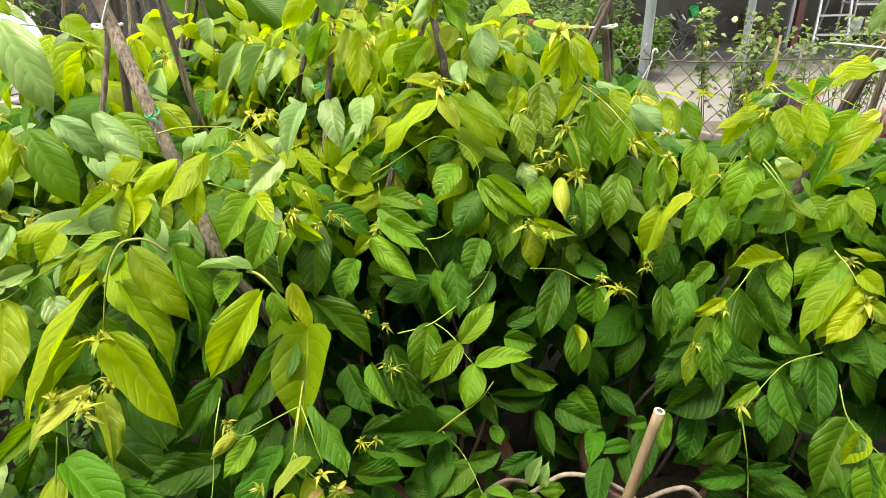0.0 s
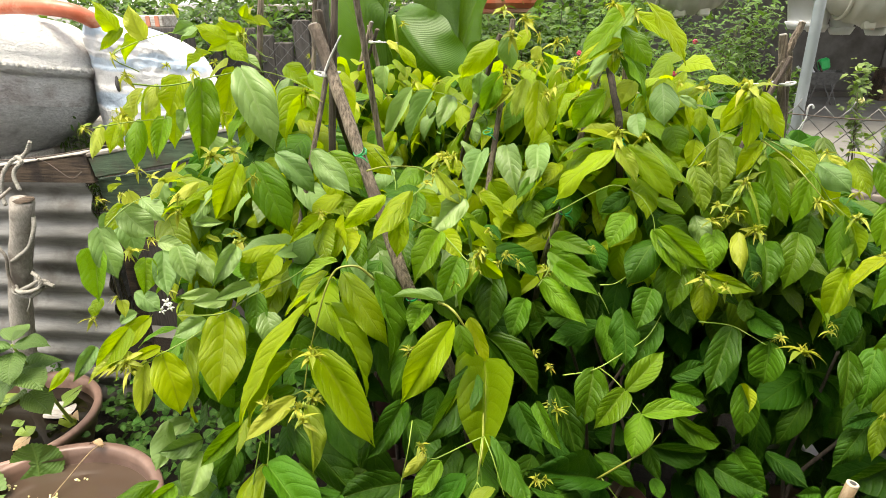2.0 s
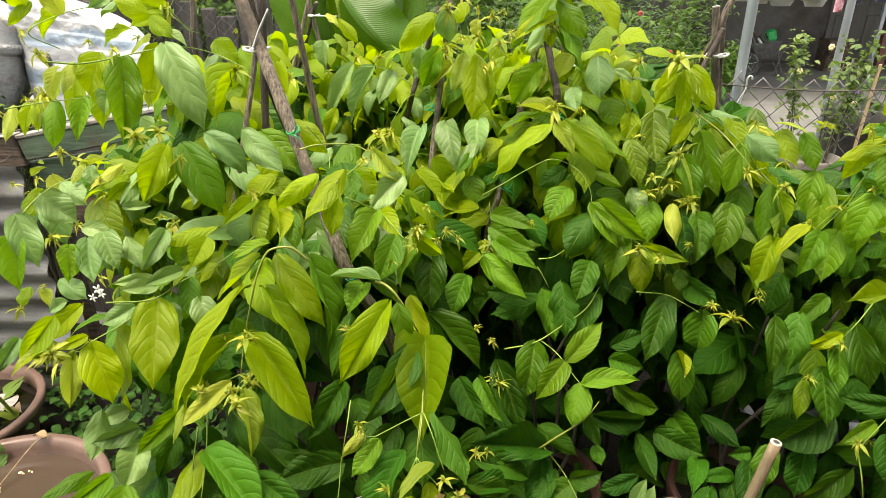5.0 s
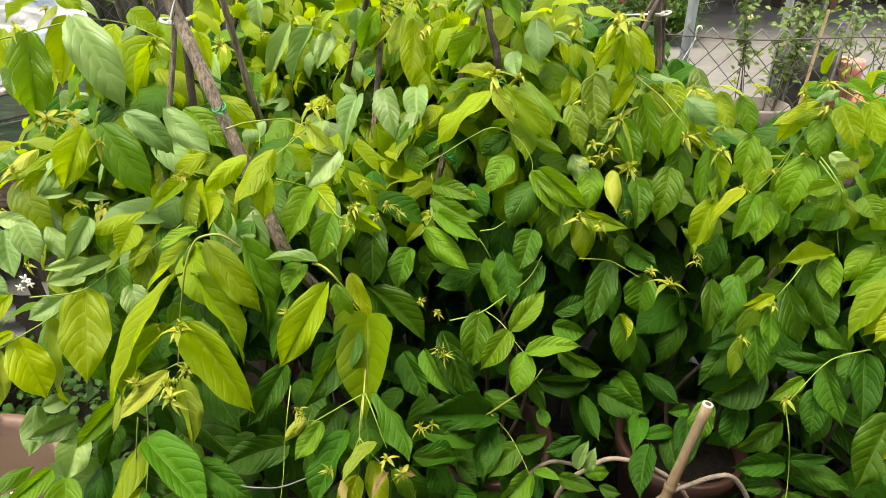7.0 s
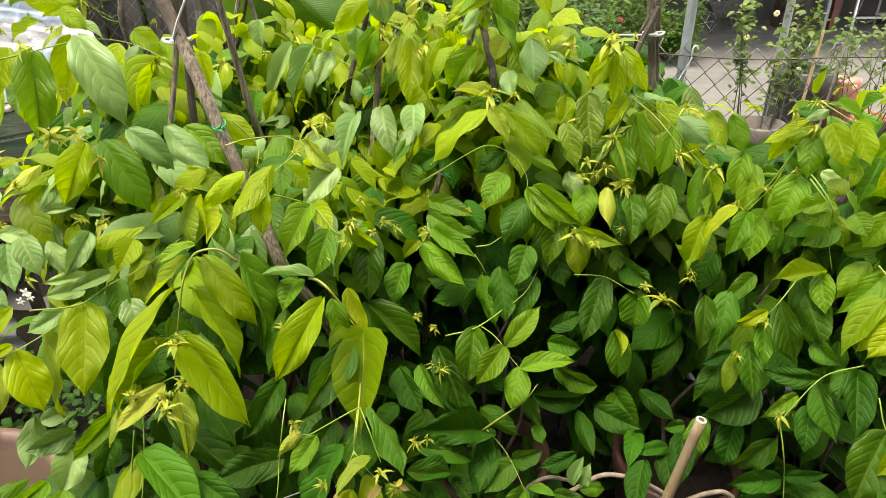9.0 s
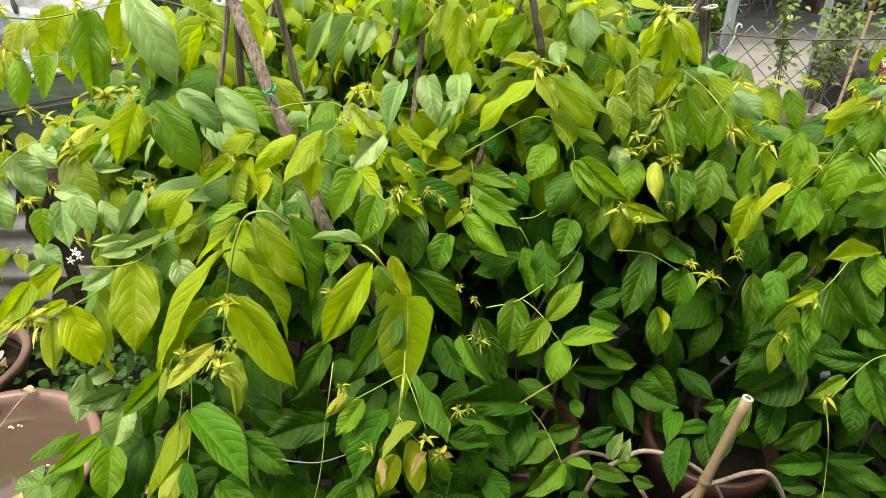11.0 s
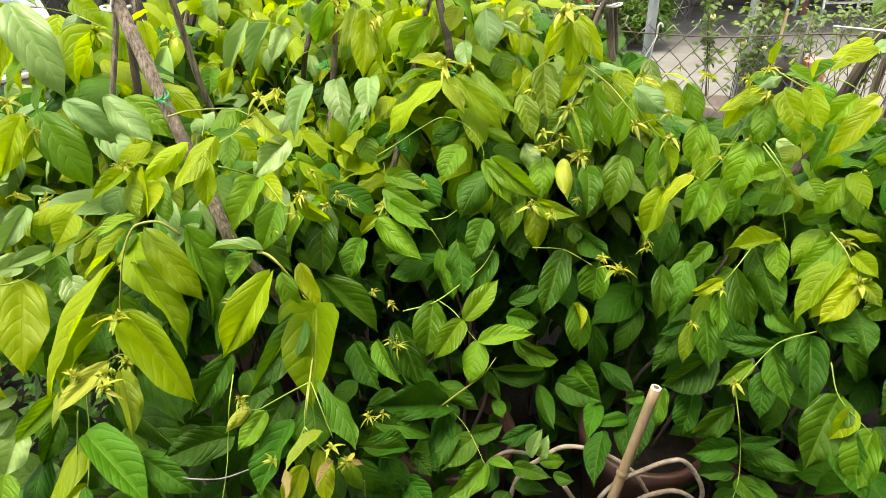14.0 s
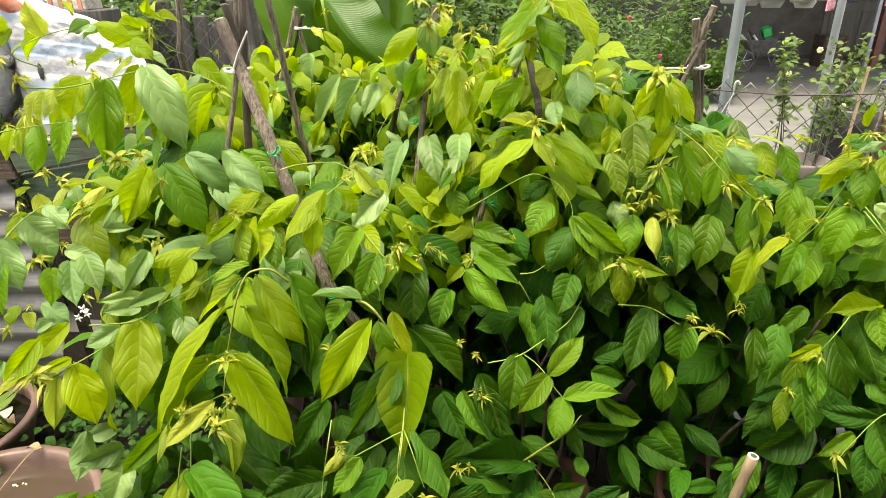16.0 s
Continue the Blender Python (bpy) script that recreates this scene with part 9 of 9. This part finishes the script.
stem(V[0], .0012, -0.477, 0.685, 0.928, -0.495, 0.681, 0.920, -0.510, 0.678, 0.914)
stem(V[1], .0024, -0.290, 0.787, 1.036, -0.274, 0.787, 1.030, -0.256, 0.780, 1.015, -0.237, 0.796, 0.963, -0.224, 0.820, 0.898, -0.207, 0.669, 0.886, -0.209, 0.630, 0.854)
stem(V[0], .0014, -0.768, 0.831, 1.353, -0.735, 0.861, 1.346, -0.702, 0.898, 1.349, -0.677, 0.927, 1.354, -0.637, 0.973, 1.358, -0.595, 1.015, 1.342, -0.524, 0.990, 1.317)
stem(V[0], .0011, -0.802, 0.774, 1.296, -0.766, 0.808, 1.299, -0.720, 0.851, 1.299)
stem(V[0], .0013, -0.668, 0.696, 1.034, -0.614, 0.725, 1.026, -0.573, 0.747, 1.048, -0.497, 0.718, 1.094, -0.447, 0.737, 1.128)
stem(V[0], .0012, -0.771, 0.714, 1.162, -0.761, 0.731, 1.176, -0.745, 0.752, 1.190, -0.720, 0.777, 1.200)
stem(V[0], .0012, -0.711, 0.639, 0.974, -0.687, 0.657, 0.986, -0.644, 0.694, 1.004, -0.614, 0.725, 1.026)
stem(V[0], .0016, -0.417, 0.878, 1.215, -0.395, 0.911, 1.214, -0.361, 0.991, 1.193, -0.326, 0.993, 1.177)
stem(V[0], .0014, -0.347, 0.823, 1.181, -0.343, 0.946, 1.169, -0.326, 0.995, 1.179, -0.302, 1.054, 1.192)
stem(V[1], .0014, -0.334, 0.820, 1.158, -0.305, 0.897, 1.109, -0.274, 0.863, 1.098, -0.247, 0.832, 1.088, -0.232, 0.879, 1.088)
stem(V[0], .0013, -0.410, 0.904, 1.246, -0.397, 0.911, 1.226, -0.385, 0.925, 1.195, -0.370, 0.871, 1.187)
stem(V[0], .0013, -0.525, 0.658, 0.875, -0.528, 0.640, 0.822, -0.537, 0.610, 0.747, -0.552, 0.589, 0.716)
stem(V[1], .0014, -0.089, 0.896, 0.852, -0.036, 0.910, 0.859, 0.011, 0.930, 0.883, 0.053, 0.943, 0.913, 0.078, 0.973, 0.942)
stem(V[1], .0012, -0.028, 0.916, 0.862, -0.004, 0.906, 0.849, 0.014, 0.881, 0.842, 0.026, 0.859, 0.834, 0.041, 0.846, 0.821)
stem(V[1], .0012, -0.141, 0.958, 0.991, -0.123, 0.984, 1.011, -0.119, 1.033, 1.023, -0.125, 1.071, 1.065)
stem(V[1], .0012, -0.138, 1.071, 1.078, -0.100, 1.077, 1.099, -0.053, 1.072, 1.131, -0.011, 1.067, 1.151, 0.032, 1.054, 1.136, 0.055, 1.040, 1.105, 0.059, 1.025, 1.081)
stem(V[2], .0013, 0.253, 1.112, 1.232, 0.235, 1.116, 1.187, 0.219, 1.099, 1.162, 0.191, 1.063, 1.134, 0.173, 1.054, 1.093)
stem(V[2], .0016, 0.237, 1.117, 1.229, 0.282, 1.093, 1.198, 0.310, 1.061, 1.168, 0.360, 1.048, 1.112)
stem(V[2], .0013, 0.118, 1.094, 1.179, 0.134, 1.102, 1.204, 0.157, 1.111, 1.226, 0.184, 1.118, 1.241, 0.211, 1.119, 1.255)
stem(V[2], .0012, 0.138, 1.015, 1.017, 0.159, 1.006, 1.005, 0.182, 0.991, 0.996)
stem(V[2], .0013, 0.149, 0.995, 0.923, 0.201, 0.992, 0.921, 0.228, 0.975, 0.915, 0.252, 0.951, 0.909)
stem(V[1], .0012, -0.035, 0.944, 1.008, -0.011, 0.952, 1.008, 0.010, 0.964, 1.017)
stem(V[1], .0012, -0.037, 0.936, 0.997, -0.026, 0.931, 0.980, -0.016, 0.931, 0.960)
stem(V[3], .0013, 0.518, 0.994, 1.200, 0.494, 1.003, 1.149, 0.469, 1.006, 1.093, 0.432, 0.998, 1.054)
stem(V[3], .0014, 0.507, 0.980, 1.142, 0.518, 0.929, 1.121, 0.534, 0.912, 1.089, 0.564, 0.945, 1.018, 0.571, 0.927, 0.974)
stem(V[3], .0013, 0.508, 0.907, 0.971, 0.469, 0.873, 0.945, 0.447, 0.873, 0.904)
stem(V[3], .0014, 0.588, 0.803, 0.867, 0.547, 0.811, 0.845, 0.520, 0.803, 0.829, 0.483, 0.782, 0.798, 0.460, 0.768, 0.776)
stem(V[3], .0016, 0.620, 0.891, 1.002, 0.631, 0.863, 0.986, 0.638, 0.839, 0.966)
stem(V[2], .0014, 0.463, 0.782, 0.786, 0.466, 0.743, 0.735, 0.487, 0.750, 0.663, 0.481, 0.721, 0.612, 0.455, 0.686, 0.579)
stem(V[3], .0014, 0.596, 0.760, 0.838, 0.597, 0.719, 0.802, 0.627, 0.669, 0.774)
stem(V[1], .0014, -0.135, 0.624, 0.736, -0.143, 0.653, 0.661, -0.150, 0.651, 0.621, -0.167, 0.616, 0.617, -0.185, 0.577, 0.636)
stem(V[1], .0011, -0.148, 0.655, 0.633, -0.154, 0.637, 0.669, -0.160, 0.620, 0.689)
stem(V[1], .0011, -0.148, 0.655, 0.633, -0.142, 0.662, 0.629, -0.132, 0.669, 0.623)
stem(V[1], .0020, -0.024, 0.828, 0.690, 0.014, 0.816, 0.738, 0.050, 0.822, 0.767, 0.074, 0.841, 0.790)
stem(V[1], .0012, -0.014, 0.831, 0.691, 0.018, 0.822, 0.652, 0.038, 0.789, 0.635, 0.052, 0.754, 0.623)
stem(V[0], .0013, -0.537, 0.646, 0.858, -0.551, 0.638, 0.800, -0.558, 0.608, 0.735, -0.567, 0.581, 0.709)
stem(V[1], .0012, -0.207, 0.669, 0.887, -0.229, 0.651, 0.886, -0.254, 0.624, 0.888, -0.267, 0.616, 0.886, -0.284, 0.613, 0.889)
stem(V[1], .0011, -0.205, 0.670, 0.887, -0.190, 0.642, 0.874, -0.178, 0.626, 0.847, -0.171, 0.618, 0.831)
stem(V[1], .0011, -0.208, 0.666, 0.887, -0.209, 0.636, 0.867, -0.210, 0.625, 0.845, -0.207, 0.606, 0.825)
stem(V[1], .0010, -0.210, 0.625, 0.845, -0.221, 0.610, 0.826, -0.232, 0.585, 0.818)
stem(V[1], .0010, -0.210, 0.625, 0.845, -0.193, 0.611, 0.829, -0.171, 0.598, 0.815)
stem(V[0], .0010, -0.305, 0.651, 0.918, -0.305, 0.618, 0.893, -0.317, 0.616, 0.833, -0.317, 0.597, 0.807, -0.318, 0.568, 0.781, -0.323, 0.548, 0.757, -0.327, 0.536, 0.737)
stem(V[2], .0014, 0.238, 1.115, 1.233, 0.277, 1.105, 1.214, 0.316, 1.071, 1.180, 0.351, 1.069, 1.136, 0.373, 1.047, 1.115)
stem(V[2], .0013, 0.508, 0.993, 1.183, 0.495, 1.002, 1.157, 0.480, 1.005, 1.101, 0.436, 0.990, 1.053)
stem(V[3], .0013, 0.507, 0.951, 1.130, 0.518, 0.922, 1.112, 0.534, 0.911, 1.093, 0.546, 0.913, 1.083)
stem(V[3], .0012, 0.527, 0.993, 1.238, 0.559, 0.964, 1.220, 0.571, 0.957, 1.222)
stem(V[2], .0011, 0.337, 1.069, 1.131, 0.364, 1.067, 1.142, 0.388, 1.057, 1.155)
shoot(V[0], -0.764, 0.821, 1.365, 0.049)
shoot(V[0], -0.803, 0.756, 1.299, 0.037)
shoot(V[0], -0.775, 0.786, 1.307, 0.031)
shoot(V[0], -0.777, 0.721, 1.203, 0.033)
shoot(V[0], -0.753, 0.739, 1.205, 0.030)
shoot(V[0], -0.726, 0.702, 1.130, 0.054)
shoot(V[0], -0.659, 0.838, 1.241, 0.073)
shoot(V[0], -0.688, 0.777, 1.192, 0.047)
shoot(V[0], -0.495, 0.696, 0.986, 0.036)
shoot(V[0], -0.461, 0.693, 0.993, 0.050)
shoot(V[0], -0.459, 0.670, 0.926, 0.077, True)
shoot(V[0], -0.524, 0.671, 0.924, 0.045)
shoot(V[1], -0.286, 0.611, 0.910, 0.040)
shoot(V[1], -0.113, 0.719, 0.778, 0.042)
shoot(V[1], -0.096, 0.844, 0.816, 0.059)
shoot(V[1], -0.303, 1.041, 1.200, 0.076)
shoot(V[1], -0.240, 0.996, 1.149, 0.050)
shoot(V[1], -0.233, 0.857, 1.094, 0.059, True)
shoot(V[1], -0.196, 0.962, 1.051, 0.038)
shoot(V[1], -0.176, 0.966, 1.033, 0.036)
shoot(V[0], -0.506, 0.891, 1.137, 0.049)
shoot(V[1], -0.009, 1.116, 1.234, 0.090)
shoot(V[1], 0.034, 1.094, 1.233, 0.057)
shoot(V[1], -0.126, 1.171, 1.307, 0.050)
shoot(V[2], 0.212, 1.079, 1.160, 0.056)
shoot(V[2], 0.165, 1.053, 1.123, 0.052)
shoot(V[2], 0.196, 1.043, 1.118, 0.055)
shoot(V[2], 0.159, 1.045, 1.095, 0.055)
shoot(V[2], 0.229, 1.033, 1.089, 0.075)
shoot(V[2], 0.178, 0.982, 0.999, 0.054)
shoot(V[2], 0.275, 0.866, 0.945, 0.101)
shoot(V[2], 0.260, 0.926, 0.939, 0.038)
shoot(V[0], -0.715, 0.629, 0.990, 0.065)
shoot(V[0], -0.553, 0.582, 0.726, 0.042)
shoot(V[1], -0.267, 0.810, 1.059, 0.034)
shoot(V[2], 0.201, 1.107, 1.316, 0.109, True)
shoot(V[0], -0.773, 0.812, 1.395, 0.037)
shoot(V[0], -0.692, 0.887, 1.363, 0.047)
shoot(V[1], -0.214, 1.212, 1.401, 0.074)
shoot(V[1], -0.187, 1.185, 1.430, 0.072)
shoot(V[1], -0.128, 1.178, 1.388, 0.065)
shoot(V[1], -0.035, 1.142, 1.452, 0.070)
shoot(V[1], -0.092, 1.172, 1.357, 0.049)
shoot(V[1], -0.154, 1.189, 1.351, 0.066)
shoot(V[1], -0.221, 1.270, 1.321, 0.078)
shoot(V[1], -0.141, 1.172, 1.297, 0.056)
shoot(V[1], -0.229, 1.182, 1.444, 0.066)
shoot(V[2], 0.132, 1.113, 1.314, 0.058)
shoot(V[3], 0.405, 0.845, 0.854, 0.046)
shoot(V[3], 0.446, 0.861, 0.912, 0.040)
shoot(V[3], 0.635, 0.810, 0.952, 0.081)
shoot(V[3], 0.458, 0.768, 0.792, 0.046)
shoot(V[0], -0.247, 0.581, 0.827, 0.039)
shoot(V[1], -0.170, 0.598, 0.831, 0.048)
shoot(V[1], -0.150, 0.590, 0.813, 0.049)
shoot(V[1], -0.206, 0.599, 0.835, 0.024)
shoot(V[0], -0.282, 0.607, 0.904, 0.033)
shoot(V[1], -0.128, 0.678, 0.812, 0.052)
shoot(V[2], 0.327, 1.056, 1.135, 0.053)
shoot(V[2], 0.382, 1.045, 1.154, 0.047)
shoot(V[2], 0.383, 1.028, 1.118, 0.063, True)
shoot(V[2], 0.329, 1.068, 1.218, 0.047)
shoot(V[2], 0.389, 1.053, 1.235, 0.028)
shoot(V[2], 0.429, 1.035, 1.224, 0.047)
shoot(V[1], 0.227, 1.024, 1.085, 0.067)
shoot(V[2], 0.459, 0.995, 1.094, 0.054)
shoot(V[2], 0.419, 0.998, 1.062, 0.063, True)
shoot(V[3], 0.510, 0.980, 1.205, 0.059, True)
shoot(V[3], 0.508, 0.991, 1.242, 0.053)
shoot(V[3], 0.483, 1.005, 1.225, 0.047)
shoot(V[3], 0.495, 0.974, 1.136, 0.031)
shoot(V[0], -0.615, 0.831, 1.251, 0.057)
shoot(V[0], -0.586, 0.828, 1.211, 0.043)
shoot(V[1], -0.083, 1.172, 1.289, 0.048)
shoot(V[1], -0.113, 1.184, 1.339, 0.055)
shoot(V[1], -0.188, 1.247, 1.341, 0.051)
shoot(V[0], -0.318, 1.003, 1.209, 0.065)
shoot(V[0], -0.337, 0.964, 1.172, 0.043)
shoot(V[1], -0.233, 0.820, 1.081, 0.039)
shoot(V[1], -0.208, 0.915, 1.050, 0.039)
shoot(V[2], 0.145, 1.082, 1.191, 0.037)
shoot(V[1], -0.047, 0.994, 1.056, 0.029)
shoot(V[0], -0.636, 0.861, 1.304, 0.038)
shoot(V[2], 0.090, 1.130, 1.324, 0.034)
shoot(V[0], -0.592, 0.756, 1.145, 0.036)
shoot(V[2], 0.213, 0.945, 1.043, 0.032)

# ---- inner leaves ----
# Bearing, slope and reach are taken from the camera's mean position.
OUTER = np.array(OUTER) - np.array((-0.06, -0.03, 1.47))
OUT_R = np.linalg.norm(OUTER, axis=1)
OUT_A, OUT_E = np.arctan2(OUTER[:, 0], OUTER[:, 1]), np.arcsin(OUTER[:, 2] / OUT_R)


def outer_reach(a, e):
    """How far from the camera's mean position the outer leaves hang in a direction."""
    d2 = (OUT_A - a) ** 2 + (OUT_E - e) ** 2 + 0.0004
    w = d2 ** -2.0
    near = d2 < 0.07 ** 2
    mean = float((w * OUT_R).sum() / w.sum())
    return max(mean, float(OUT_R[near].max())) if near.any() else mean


def top(x, y):
    """How high the bush reaches."""
    return 1.16 if x < -0.75 else 1.34 if x < 0.2 else 1.21 if x < 0.42 else 1.12 - 0.25 * max(0.0, y - 1.1)


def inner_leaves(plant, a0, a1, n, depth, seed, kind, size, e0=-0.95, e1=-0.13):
    """Leaves deeper in the bush, set behind the outer ones as the camera sees them, between two bearings and two
    slopes.
    """
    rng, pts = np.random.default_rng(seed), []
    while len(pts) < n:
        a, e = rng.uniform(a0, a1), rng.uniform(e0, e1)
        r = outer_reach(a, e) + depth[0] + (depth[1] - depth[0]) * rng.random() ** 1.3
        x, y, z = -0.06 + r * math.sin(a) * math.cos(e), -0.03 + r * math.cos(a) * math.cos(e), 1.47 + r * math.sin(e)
        if 0.425 < a < 0.468 and e > -0.36:  # gap between the two vines, kept open along the camera's bearing
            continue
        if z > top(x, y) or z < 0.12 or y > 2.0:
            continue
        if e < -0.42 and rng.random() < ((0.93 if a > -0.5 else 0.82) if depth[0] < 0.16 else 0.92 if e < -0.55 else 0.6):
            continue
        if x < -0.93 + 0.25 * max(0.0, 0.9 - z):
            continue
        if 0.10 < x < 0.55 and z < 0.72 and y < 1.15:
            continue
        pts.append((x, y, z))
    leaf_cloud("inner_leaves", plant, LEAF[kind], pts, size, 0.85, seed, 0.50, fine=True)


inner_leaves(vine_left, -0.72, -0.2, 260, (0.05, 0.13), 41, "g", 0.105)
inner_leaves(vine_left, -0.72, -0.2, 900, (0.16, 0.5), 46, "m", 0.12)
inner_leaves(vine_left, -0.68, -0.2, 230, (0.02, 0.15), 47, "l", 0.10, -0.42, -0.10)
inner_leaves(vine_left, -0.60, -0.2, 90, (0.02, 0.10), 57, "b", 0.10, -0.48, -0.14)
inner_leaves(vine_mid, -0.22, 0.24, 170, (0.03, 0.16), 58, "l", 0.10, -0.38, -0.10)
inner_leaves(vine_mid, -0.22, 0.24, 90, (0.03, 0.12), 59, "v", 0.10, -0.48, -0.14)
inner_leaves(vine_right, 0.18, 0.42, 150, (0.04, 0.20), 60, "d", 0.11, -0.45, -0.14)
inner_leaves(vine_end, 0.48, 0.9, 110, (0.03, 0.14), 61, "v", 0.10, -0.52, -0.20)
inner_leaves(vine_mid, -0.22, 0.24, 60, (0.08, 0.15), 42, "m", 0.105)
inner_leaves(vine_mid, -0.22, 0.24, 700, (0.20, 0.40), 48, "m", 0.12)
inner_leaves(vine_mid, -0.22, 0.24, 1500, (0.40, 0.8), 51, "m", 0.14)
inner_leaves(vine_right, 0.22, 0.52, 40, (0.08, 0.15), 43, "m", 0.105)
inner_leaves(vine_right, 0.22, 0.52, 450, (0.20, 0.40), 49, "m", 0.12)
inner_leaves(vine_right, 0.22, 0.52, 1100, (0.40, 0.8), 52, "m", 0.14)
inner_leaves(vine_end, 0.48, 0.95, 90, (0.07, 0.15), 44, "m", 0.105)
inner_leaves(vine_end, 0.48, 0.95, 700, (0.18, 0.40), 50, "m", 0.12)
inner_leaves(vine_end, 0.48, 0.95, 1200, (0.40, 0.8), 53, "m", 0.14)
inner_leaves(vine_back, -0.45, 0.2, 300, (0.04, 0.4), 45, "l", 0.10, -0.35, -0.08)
